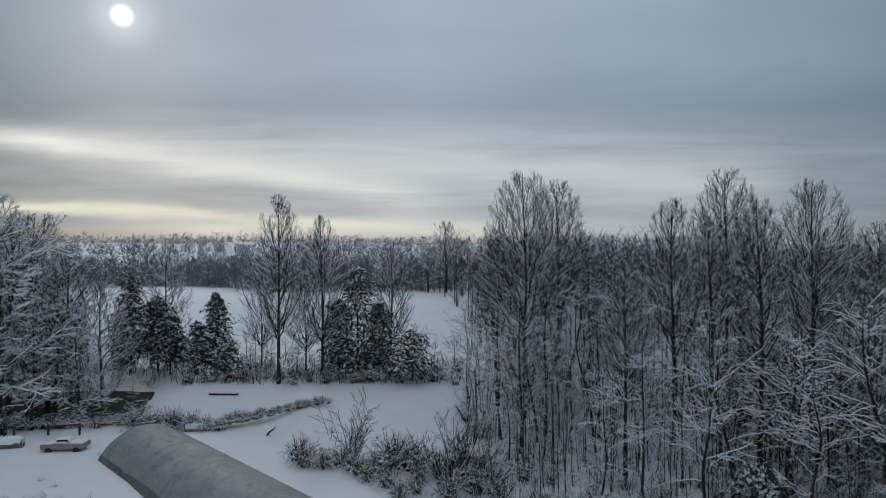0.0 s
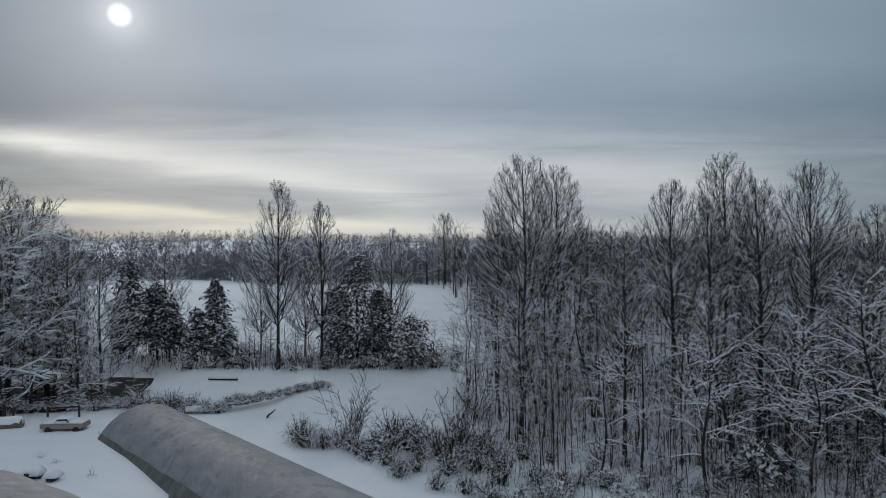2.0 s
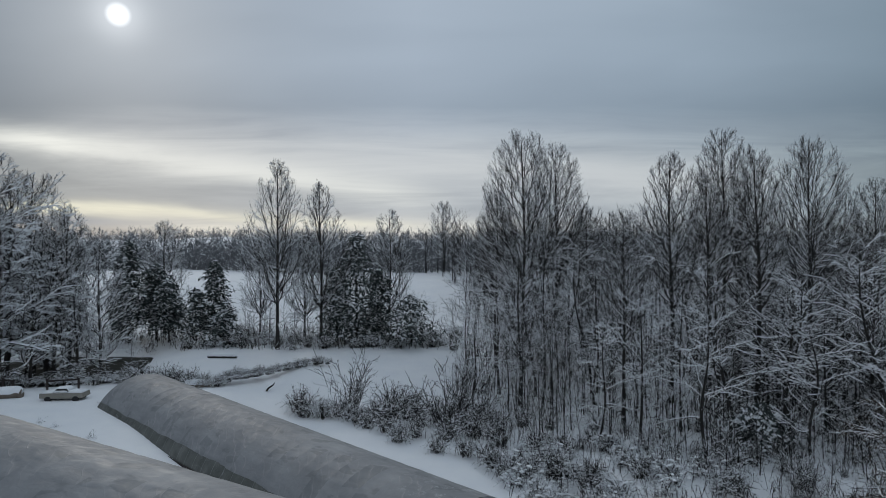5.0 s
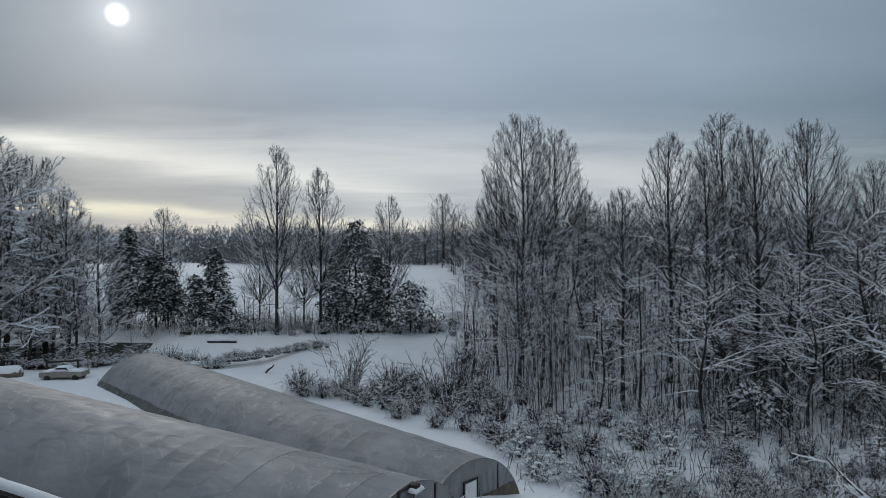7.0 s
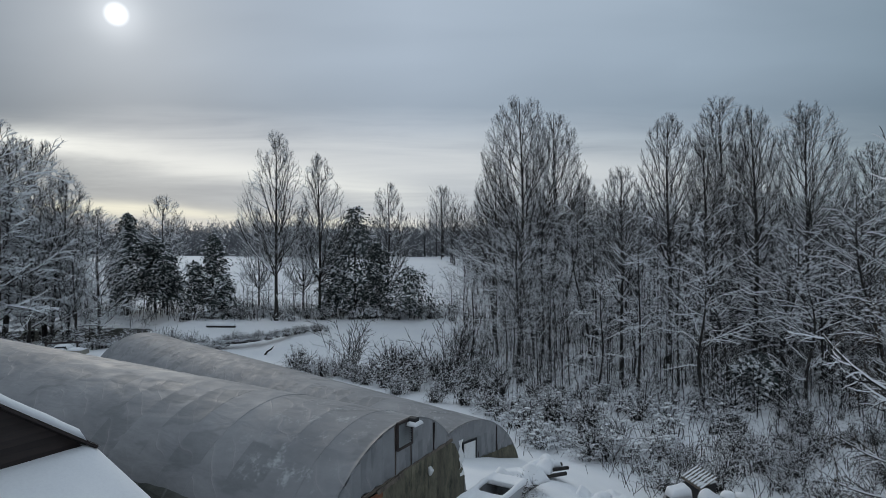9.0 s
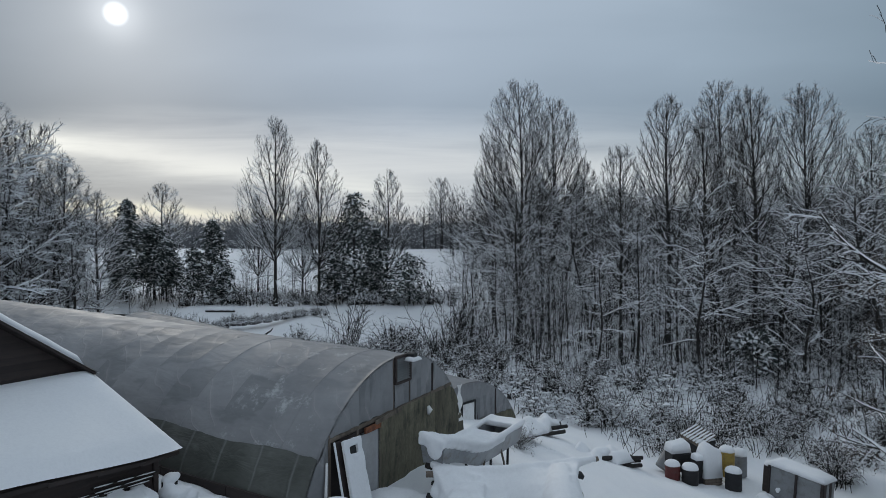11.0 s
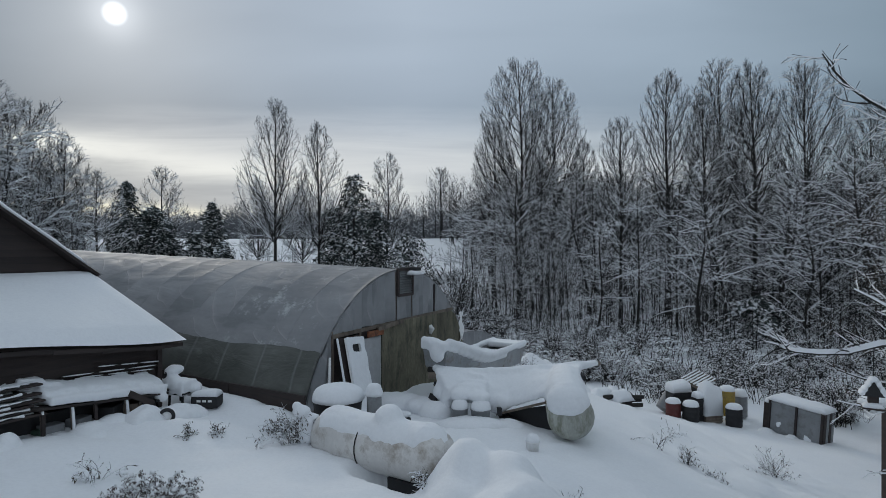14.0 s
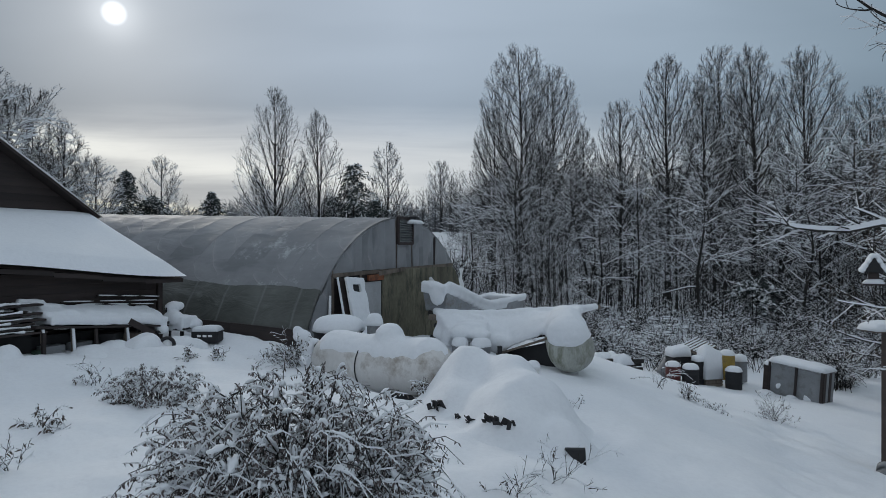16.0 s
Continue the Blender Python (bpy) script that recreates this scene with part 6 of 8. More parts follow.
# boards and poles buried in snow, with a dark hollow below
def lumber_heap():
    t = thing("lumber_heap", Matrix.Translation((0, 0, 0)), "heap of boards and poles buried in snow with a dark hollow", "lumber heap")
    ridge = ((-0.05, 15.95, 0.80), (1.2, 16.0, 0.76), (2.6, 16.1, 0.82), (3.9, 16.3, 0.90))
    front = ((0.30, 15.10, 0.42), (1.0, 15.15, 0.36), (1.75, 15.30, 0.10), (2.62, 14.35, 0.66), (3.25, 13.95, 0.82))

    def line(pts, u):
        k = min(len(pts) - 2, int(u * (len(pts) - 1)))
        return Vector(pts[k]).lerp(Vector(pts[k + 1]), u * (len(pts) - 1) - k)

    g = Geo()
    n, m = 24, 10
    for low in (0, 1):
        for i in range(n + 1):
            for j in range(m + 1):
                u, v = i / n, j / m
                p = line(front, u).lerp(line(ridge, u), v)
                bulge = 0.10 * math.sin(math.pi * v) + 0.06 * fbm(p.x, p.y, 1.6, 6.0)
                g.v.append((p.x, p.y, p.z + (bulge + 0.10 if not low else -0.08)))
    w, half = m + 1, (n + 1) * (m + 1)
    for i in range(n):
        for j in range(m):
            q = (i * w + j, (i + 1) * w + j, (i + 1) * w + j + 1, i * w + j + 1)
            g.f += [q, tuple(half + k for k in q[::-1])]
    rim = [i * w for i in range(n + 1)] + [n * w + j for j in range(1, m + 1)] + [i * w + m for i in range(n - 1, -1, -1)] + list(range(m - 1, 0, -1))
    g.f += [(rim[k], half + rim[k], half + rim[(k + 1) % len(rim)], rim[(k + 1) % len(rim)]) for k in range(len(rim))]
    g.m = [0] * len(g.f)
    # rolls on the poles, lumps at the broken end, caps over the buckets, the cover of the tank
    g.tube([Vector(p) + UP * 0.06 for p in ridge] + [Vector((4.35, 16.4, 1.02))], [0.13, 0.15, 0.15, 0.13, 0.09], 10)
    g.tube([(-0.10, 16.35, 0.90), (0.45, 16.0, 0.86), (1.15, 15.65, 0.74)], [0.11, 0.14, 0.12], 10)
    g.tube([(0.05, 15.75, 0.62), (0.6, 15.5, 0.62), (1.3, 15.4, 0.62)], [0.12, 0.15, 0.14], 10)
    g.tube([(2.98, 13.75, 0.62), (3.08, 14.4, 0.64), (3.2, 15.2, 0.70), (3.35, 16.0, 0.76)], [0.46, 0.50, 0.46, 0.34], 14)
    for c, r in (((0.10, 15.75, 0.40), (0.22, 0.25, 0.26)), ((0.28, 15.45, 0.20), (0.20, 0.30, 0.40)), ((0.55, 14.92, 0.52), (0.25, 0.24, 0.17)), ((1.05, 14.90, 0.47), (0.29, 0.25, 0.15)),
                 ((0.8, 15.2, 0.50), (0.5, 0.3, 0.25)), ((1.55, 15.35, 0.18), (0.30, 0.2, 0.26)), ((2.97, 13.72, 0.64), (0.52, 0.46, 0.40)), ((3.55, 14.9, 0.45), (0.12, 0.5, 0.3))):
        blob(g, c, r)
    melded("snow_cover", g, t, "soft thick snow over boards, poles and buckets", 0.05, 6, 0.07)
    # timbers that show
    g = Geo()
    g.beam((1.55, 15.42, -0.10), (2.72, 14.42, 0.47), 0.16, 0.05)
    part("plank", g, WOOD, t, "weathered edge plank over the hollow")
    for dz, dy in ((-0.02, 0.3), (0.0, 0.6)):
        g = Geo()
        g.beam((1.5, 15.5 + dy, 0.12 + dz), (3.0, 14.75 + dy, 0.50 + dz), 0.2, 0.04)
        part("plank", g, BOARD, t)
    g = Geo()
    g.tube([(-0.22, 15.92, 0.78), (1.2, 15.97, 0.76), (2.6, 16.1, 0.82), (4.42, 16.42, 1.0)], [0.08, 0.085, 0.08, 0.065], 10)
    part("pole", g, WOOD, t, "stout pale pole", True)
    g = Geo()
    g.tube([(-0.22, 16.42, 0.84), (1.2, 15.62, 0.66)], [0.08, 0.07], 10)
    part("pole", g, BARK, t, "", True)
    # black sheet added behind the plank to imitate the hollow's shade
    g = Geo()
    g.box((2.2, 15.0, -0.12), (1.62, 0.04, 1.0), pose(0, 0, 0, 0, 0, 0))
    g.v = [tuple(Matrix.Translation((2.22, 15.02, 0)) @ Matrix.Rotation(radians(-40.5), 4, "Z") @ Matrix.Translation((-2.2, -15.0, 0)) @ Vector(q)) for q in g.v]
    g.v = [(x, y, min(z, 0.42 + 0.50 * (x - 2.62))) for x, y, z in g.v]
    part("back_sheet", g, BLACK, t, "black sheet standing in for the hollow's shade")
    g = Geo()
    g.box((0, 0, 0), (0.10, 0.12, 0.20), bevel=0.01)
    part("bracket", g, BLACK, t, "black bracket on the front", at=pose(1.56, 15.05, 0.06, 0, 0, 10))
    # rubble; the last three blocks only darken a notch and the hollow
    for i, (x, y, z, a, s) in enumerate(((-0.06, 15.75, 0.22, 30, 1.0), (-0.12, 15.6, -0.02, -20, 1.0), (0.05, 15.85, 0.55, 70, 0.8), (3.82, 15.95, 0.74, 10, 0.8), (1.9, 15.3, -0.25, 40, 1.6), (2.3, 15.2, -0.25, 10, 1.4))):
        g = Geo()
        g.box((0, 0, 0), (0.20 * s, 0.3 * s, 0.15 * s), bevel=0.02)
        part("rubble_block", g, (BLACK, DARKMETAL, BLACK)[i % 3], t, at=pose(x, y, z, 10, 20, a))
    g = Geo()
    for c, r in (((0.0, 15.35, -0.05), (0.5, 0.5, 0.30)), ((0.8, 14.45, -0.12), (0.9, 0.5, 0.22)), ((1.7, 14.7, -0.25), (0.5, 0.5, 0.2)), ((-0.35, 15.9, -0.02), (0.5, 0.5, 0.25)), ((-1.1, 16.3, -0.05), (0.9, 0.5, 0.3))):
        blob(g, c, r)
    melded("front_drift", g, t, "snow drifted against the heap", 0.06, 8, 0.08)


lumber_heap()


# a long drift over something buried, black scraps along its foot
def mound():
    humps = ((0.52, 9.95, 0.95, 0.60, 0.62), (1.18, 9.40, 0.90, 0.58, 0.70), (1.55, 8.65, 0.66, 0.46, 0.60), (1.05, 8.55, 0.66, 0.60, 0.66), (0.40, 9.20, 0.50, 0.55, 0.62), (1.66, 7.75, 0.38, 0.30, 0.50), (0.5, 10.8, 0.35, 0.6, 0.6), (1.5, 10.2, 0.3, 0.7, 0.8), (1.0, 7.85, 0.34, 0.46, 0.42))

    def drift(x, y):
        z = sum((h * math.exp(-(math.hypot((x - cx) / rx, (y - cy) / ry)) ** 2.6)) ** 2.2 for cx, cy, h, rx, ry in humps) ** (1 / 2.2)
        return z + 0.05 * fbm(x, y, 1.4, 2.0) * min(1.0, z * 3)

    g = Geo()
    n = 56
    x0, x1, y0, y1 = -1.1, 3.0, 6.5, 12.2
    for i in range(n + 1):
        for j in range(n + 1):
            x, y = x0 + (x1 - x0) * i / n, y0 + (y1 - y0) * j / n
            edge = min(1.0, 9 * min(i / n, 1 - i / n, j / n, 1 - j / n))
            g.v.append((x, y, height(x, y) + yard_detail(x, y) - 0.05 + drift(x, y) * edge))
    g.f = [(i * (n + 1) + j, (i + 1) * (n + 1) + j, (i + 1) * (n + 1) + j + 1, i * (n + 1) + j + 1) for i in range(n) for j in range(n)]
    g.m = [0] * len(g.f)
    t = thing("snow_mound", Matrix(), "smooth mound of snow over a buried tarpaulin", "snow mound")
    part("snow", g, SNOW, t, "", True)
    rng = random.Random(4)
    for i, (x, y, s) in enumerate(((-0.06, 8.85, 0.16), (0.02, 8.75, 0.18), (0.28, 8.38, 0.10), (0.42, 8.10, 0.12), (0.64, 7.78, 0.14), (0.74, 7.68, 0.15), (0.90, 7.58, 0.14))):
        gg = Geo()
        for k in range(5):
            a, b = rng.uniform(-0.5, 0.5) * s, rng.uniform(-0.3, 0.3) * s
            gg.box((a, b, 0.0), (s * rng.uniform(0.25, 0.7), 0.012, s * rng.uniform(0.5, 0.9)), pose(0, 0, 0, rng.uniform(-35, 35), rng.uniform(-50, 50), rng.uniform(-40, 40)))
        part("tarpaulin_scrap", gg, BLACK, t, "black scrap of tarpaulin" if i == 0 else "", at=pose(x, y, height(x, y) + yard_detail(x, y) - 0.02 + drift(x, y), 25, 0, -50 + rng.uniform(-25, 25)))
    z = height(1.7, 7.25) + yard_detail(1.7, 7.25)
    gg = Geo()
    gg.add([(1.52, 7.22, z + 0.12), (1.76, 7.18, z + 0.13), (1.75, 7.06, z - 0.12), (1.54, 7.26, z + 0.13), (1.77, 7.22, z + 0.14), (1.76, 7.10, z - 0.13)], [(0, 2, 1), (3, 4, 5), (0, 1, 4, 3), (1, 2, 5, 4), (2, 0, 3, 5)])
    part("tarpaulin_corner", gg, BLACK, t, "stiff black corner sticking out")


mound()


# ---- along the shed ----
def shed_side():
    at = SHED
    t = thing("workbench", at @ pose(-2.15, -0.02, 0.0), "rough workbench along the shed wall under deep snow", "workbench")
    tilt = pose(0, 0, 0.99, 0, 5.5, 0)
    for x, top, mat in ((-1.28, 1.08, WOOD), (-0.72, 1.04, WOOD), (-0.25, 0.98, BOARD), (0.42, 0.92, WOOD)):
        g = Geo()
        g.beam((x + 0.04, -0.34, 0.2), (x, -0.34, top), 0.055, 0.05)
        part("leg", g, mat, t)
        if mat == WOOD:
            g = Geo()
            g.tube([(x + 0.03, -0.375, 0.42), (x + 0.015, -0.38, 0.7), (x - 0.005, -0.375, top)], [0.022, 0.03, 0.026], 6)
            part("leg_snow", g, SNOW, t, "", True)
    for x in (-1.3, 0.0, 1.3):
        g = Geo()
        g.beam((x, 0.28, -0.1), (x, 0.28, 0.9), 0.06, 0.06)
        part("leg", g, BOARD, t)
    g = Geo()
    g.box((0, -0.05, 0.0), (2.85, 0.70, 0.045), tilt, bevel=0.01)
    part("top", g, BOARD, t)
    g = Geo()
    g.beam((0.44, -0.40, 1.06), (0.98, -0.46, 0.72), 0.04, 0.13)
    part("loose_board", g, BOARD, t, "dark board slipped off the edge")
    # the snow on it, piled to the wall and broken at the ends
    g = Geo()
    g.box((0.12, -0.04, 0.12), (2.55, 0.74, 0.17), tilt)
    for i in range(9):
        g.box((-1.0 + 0.28 * i, 0.13, 0.25 + 0.03 * math.sin(i * 2.3)), (0.36, 0.52, 0.16), tilt @ pose(0, 0, 0, 17 + 4 * math.sin(i * 4.1), 0, 5 * math.sin(i * 3.3)))
    for x, y, z, r in ((-1.2, 0.05, 0.22, 0.30), (-0.95, 0.12, 0.42, 0.26), (-1.25, 0.15, 0.48, 0.28), (-0.75, 0.0, 0.14, 0.22)):
        g.box((x, y, z - 0.1), (r * 1.5, r * 1.7, r * 0.9), tilt @ pose(0, 0, 0, 0, 0, 9 * x))
    for x, y, z in ((1.28, -0.2, 0.05), (1.38, 0.0, 0.16), (1.3, -0.32, -0.08), (1.1, -0.3, 0.1)):
        blob(g, (x, y, z), (0.16, 0.14, 0.12), tilt)
    melded("snow", g, t, "thick lumpy snow piled to the wall", 0.035, 3, 0.06)
    for x, z in ((1.36, 0.92), (1.30, 0.78), (1.18, 0.74)):
        g = Geo()
        g.box((x, -0.34, z), (0.16, 0.1, 0.06), pose(0, 0, 0, 0, 0, 0), 0.01)
        part("end_block", g, BLACK, t)
    # black board added for the shade under the bench
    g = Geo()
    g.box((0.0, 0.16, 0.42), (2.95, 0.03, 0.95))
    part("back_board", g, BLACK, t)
    # ledges with snow on the wall above it
    for z, x0, x1 in ((1.50, -0.55, 1.7), (1.58, 0.2, 1.75), (1.42, -0.2, 1.6)):
        g = Geo()
        g.beam((x0, 0.33, z), (x1, 0.33, z - 0.13), 0.06, 0.03)
        part("ledge", g, BOARD, t)
        g = Geo()
        for a, b in ((0.02, 0.30), (0.36, 0.62), (0.66, 0.97)):
            fs = [a + (b - a) * q / 6 for q in range(7)]
            g.tube([(x0 + (x1 - x0) * f, 0.305, z + 0.016 - 0.13 * f) for f in fs], [0.004 + 0.012 * abs(math.sin(9 * f + z * 40)) for f in fs], 6)
        part("ledge_snow", g, SNOW, t, "", True)
    # drift under the front edge
    g = Geo()
    rng = random.Random(12)
    for i in range(13):
        x = -1.7 + 0.29 * i
        blob(g, (x, -0.66, 0.32 + 0.05 * math.sin(i * 1.9)), (0.42, 0.46, 0.22 + 0.08 * rng.random()))
    for x, y, z in ((-0.45, -0.42, 0.50), (0.1, -0.40, 0.52), (0.75, -0.5, 0.55), (-1.0, -0.35, 0.40)):
        blob(g, (x, y, z), (0.34, 0.30, 0.20))
    melded("drift", g, t, "snow drifted under the edge", 0.05, 14, 0.08)
    for i, (x, mat, s) in enumerate(((-1.0, GREYPLASTIC, 0.30), (-1.15, GREEN, 0.24), (-0.45, GREYPLASTIC, 0.3), (0.2, BLACK, 0.4), (0.7, WOOD, 0.35))):
        g = Geo()
        g.box((0, 0, s / 2), (s * 1.3, s, s), bevel=0.02)
        whole("storage_box", g, mat, at @ pose(-2.1 + x, -0.06, 0.42, 0, 0, 11 * i), "old box in the dark under the workbench", "box", "boxes under the workbench")
    # the stack of boards further along
    t = thing("board_stack", at @ pose(-5.15, -0.05, 0.05), "stack of long boards with snow between them", "board stack")
    rng = random.Random(8)
    for i in range(7):
        g = Geo()
        g.box((0, 0, 0), (3.6, 0.72 - 0.05 * i, 0.035), bevel=0.006)
        turn, off = 1.6 * math.sin(i * 1.7), 0.18 * math.sin(i * 2.2)
        part("plank", g, BOARD, t, at=pose(off, 0.035 * i, 0.98 + 0.078 * i, 0, 0.7 * math.sin(i * 2.9), turn))
        g = Geo()
        xs = [-1.7 + 0.24 * k for k in range(14)]
        g.tube([(x, -(0.72 - 0.05 * i) / 2 + 0.05, 0.045 + 0.012 * math.sin(x * 7 + i)) for x in xs], [0.022 + 0.022 * rng.random() for x in xs], 6)
        g.box((0, 0.05, 0.03), (3.3, 0.55 - 0.05 * i, 0.035), bevel=0.01)
        melded("snow_layer", g, t, "", 0.028, 2, 0.06, pose(off, 0.035 * i - 0.01, 0.98 + 0.078 * i, 0, 0.7 * math.sin(i * 2.9), turn))
    g = Geo()
    for x, y, z, r in ((1.55, 0.05, 1.12, 0.32), (1.25, 0.0, 1.08, 0.28), (1.7, 0.1, 1.42, 0.26), (1.35, 0.15, 1.38, 0.22), (0.8, 0.0, 1.06, 0.2), (0.3, -0.05, 1.05, 0.18)):
        g.box((x, y, z), (r * 1.5, r * 1.7, r * 0.9), pose(0, 0, 0, 0, 0, 12 * x))
    melded("snow", g, t, "snow heaped on one end", 0.04, 4, 0.06)
    for x in (-1.5, -0.3, 0.55, 1.72):
        g = Geo()
        g.beam((x, -0.36, -0.1), (x, -0.36, 0.97), 0.06, 0.06)
        part("post", g, BOARD, t)
    # black board put in as the shade below the stacked planks
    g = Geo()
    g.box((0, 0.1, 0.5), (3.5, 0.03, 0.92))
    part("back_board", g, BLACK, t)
    g = Geo()
    g.box((0, 0, 0.2), (0.7, 0.5, 0.35), bevel=0.05)
    whole("dark_crate", g, BLACK, at @ pose(-4.4, -1.0, 0.25, 0, 0, 20), "dark crate half buried beside the board stack", "crate")
    t = thing("snow_heap", at @ pose(-4.35, -0.75, 0.38), "pointed heap of snow by the boards", "snow heap")
    g = Geo()
    for c, r in (((0, 0, 0.12), (0.55, 0.4, 0.30)), ((0.15, 0.05, 0.32), (0.22, 0.2, 0.26)), ((-0.4, 0.0, 0.1), (0.4, 0.35, 0.25)), ((0.6, 0.1, 0.05), (0.45, 0.35, 0.2))):
        blob(g, c, r)
    melded("snow", g, t, "", 0.045, 6, 0.08)
    # a wheel, a box with a light label, a snowed-up chair
    t = thing("hand_cart", at @ pose(-1.52, -0.80, 0.12), "small cart buried in snow, one wheel showing", "cart")
    g = Geo()
    prof = [(0.10, -0.03), (0.135, -0.045), (0.165, -0.03), (0.17, 0.0), (0.165, 0.03), (0.135, 0.045), (0.10, 0.03)]
    n = 22
    for r, y in prof:
        for j in range(n):
            a = 2 * math.pi * j / n
            g.v.append((r * math.cos(a), y, r * math.sin(a)))
    k = len(prof)
    g.f = [(i * n + j, i * n + (j + 1) % n, ((i + 1) % k) * n + (j + 1) % n, ((i + 1) % k) * n + j) for i in range(k) for j in range(n)]
    g.m = [0] * len(g.f)
    wheel = part("wheel", Geo(), BLACK, t, at=pose(0.22, -0.28, 0.44, 0, 0, -45))
    part("tyre", g, BLACK, wheel, "", True)
    hub = lathe([(0.10, -0.02), (0.105, 0.0), (0.10, 0.02)], 18)
    part("rim", hub, WHITEPAINT, wheel, "", True, pose(0, 0, 0, 90, 0, 0))
    part("snow", rounded_snow(0.95, 0.8, 0.55, 12, 0.3, 17, 2.6, 0.05), SNOW, t, "heap of snow", True, pose(-0.15, 0.0, 0.12))
    t = thing("tool_box", at @ pose(0.18, -0.60, 0.52, 0, 0, 28), "dark box with a pale worn label and snow on top", "box")
    g = Geo()
    g.box((0, 0, 0.0), (0.42, 0.62, 0.30), bevel=0.03)
    part("body", g, BLACK, t)
    for i in range(3):
        g = Geo()
        g.box((-0.214, -0.14 + 0.13 * i, 0.02), (0.004, 0.09, 0.05))
        part("label_bar", g, WHITEPAINT, t)
    part("snow_cap", rounded_snow(0.45, 0.65, 0.12, 10, 0.5, 19, 5.0, 0.02), SNOW, t, "snow pillow", True, pose(0, 0, 0.145))
    t = thing("garden_chair", at @ pose(-0.05, 0.0, 0.2, 0, 0, 10), "stacked garden chair lost under snow", "chair")
    for x in (-0.2, 0.2):
        for y in (-0.2, 0.2):
            g = Geo()
            g.beam((x, y, -0.1), (x * 0.9, y * 0.9, 0.5), 0.04, 0.04)
            part("leg", g, DARKMETAL, t)
    g = Geo()
    g.box((0, 0, 0.5), (0.5, 0.5, 0.05), bevel=0.01)
    part("seat", g, DARKMETAL, t)
    g = Geo()
    g.box((0, 0.24, 0.75), (0.5, 0.05, 0.5), bevel=0.02)
    part("backrest", g, DARKMETAL, t)
    g = Geo()
    g.box((0, 0, 0.62), (0.52, 0.48, 0.34))
    blob(g, (0.02, 0.24, 1.0), (0.30, 0.17, 0.13))
    blob(g, (-0.16, 0.1, 0.72), (0.22, 0.3, 0.2))
    blob(g, (0.2, -0.12, 0.55), (0.25, 0.25, 0.18))
    melded("snow_cap", g, t, "tall heap of snow", 0.035, 4, 0.06)


shed_side()


# ---- things on the far edge of the yard ----
def drum(x, y, r, h, mat, label, snow=0.2, lift=-0.05, tilt=(0, 0)):
    t = thing("barrel", on_ground(x, y, 20, lift) @ pose(0, 0, 0, tilt[0], tilt[1], 0), label, "barrel", "barrels at the yard's edge")
    prof = [(r * 0.97, 0), (r, 0.02)]
    for f in (0.33, 0.66):
        prof += [(r, h * f - 0.03), (r * 1.035, h * f), (r, h * f + 0.03)]
    prof += [(r, h - 0.02), (r * 1.02, h), (r * 0.95, h)]
    part("body", lathe(prof), mat, t, "", True)
    part("snow_cap", snow_dome(r, snow, seed=x), SNOW, t, "rounded cap of snow", True, pose(0, 0, h - 0.005))
    return t


def crate(x, y, turn, s, mat, label, snow, lift=-0.05, group="crates at the yard's edge"):
    t = thing("crate", on_ground(x, y, turn, lift), label, "crate", group)
    g = Geo()
    g.box((0, 0, s[2] / 2), s, bevel=0.03)
    part("body", g, mat, t)
    for z in (0.2, 0.55, 0.85):
        g = Geo()
        g.box((0, -s[1] / 2 - 0.008, s[2] * z), (s[0] * 1.01, 0.02, 0.07), bevel=0.004)
        part("slat", g, mat, t)
    part("snow_cap", rounded_snow(s[0] * 1.12, s[1] * 1.12, snow, 12, 0.2, x, 9.0, 0.03), SNOW, t, "deep pillow of snow", True, pose(0, 0, s[2]))
    return t


drum(12.45, 25.9, 0.31, 1.05, YELLOW, "faded ochre steel drum capped with snow", 0.22, 0.24)
drum(12.2, 24.8, 0.32, 0.74, BLACK, "dark steel drum capped with snow", 0.20, 0.0)
drum(13.3, 26.5, 0.30, 0.9, GREYPLASTIC, "grey plastic drum capped with snow", 0.3, 0.1)
drum(9.85, 25.2, 0.30, 0.62, RED, "faded red drum half buried in snow", 0.20, 0.0)
drum(10.5, 25.0, 0.33, 0.64, BLACK, "dark drum half buried in snow", 0.22, 0.0)
drum(9.95, 26.6, 0.34, 1.0, GREYPLASTIC, "grey drum tipped over in the snow", 0.25, 0.15, (0, 38))
crate(10.45, 26.2, 12, (0.85, 0.6, 0.85), BLACK, "dark crate under a deep block of snow", 0.45, 0.25)
crate(11.0, 25.4, 12, (0.4, 0.4, 1.0), BLACK, "tall dark box capped with snow", 0.16, 0.0)
crate(11.5, 25.5, 12, (0.80, 0.65, 0.35), WOOD, "low crate lost under a tall block of snow", 1.15, 0.0)


def pallet(at, label):
    t = thing("pallet", at, label, "pallet", "pallets")
    for i in range(7):
        g = Geo()
        g.box((0, 0, 0), (1.2, 0.10, 0.02), bevel=0.004)
        part("slat", g, WOOD, t, at=pose(0, -0.48 + 0.16 * i, 0.11))
        g = Geo()
        g.box((0, 0, 0), (1.16, 0.08, 0.035), bevel=0.012)
        part("slat_snow", g, SNOW, t, at=pose(0, -0.48 + 0.16 * i, 0.137))
    for x in (-0.55, 0, 0.55):
        g = Geo()
        g.box((x, 0, 0.05), (0.09, 1.05, 0.10), bevel=0.006)
        part("bearer", g, WOOD, t)
    return t


pallet(on_ground(12.1, 28.0, 30, 1.35) @ pose(0, 0, 0, 16, -14, 0), "weathered pallet tilted on the heap, snow on its slats")
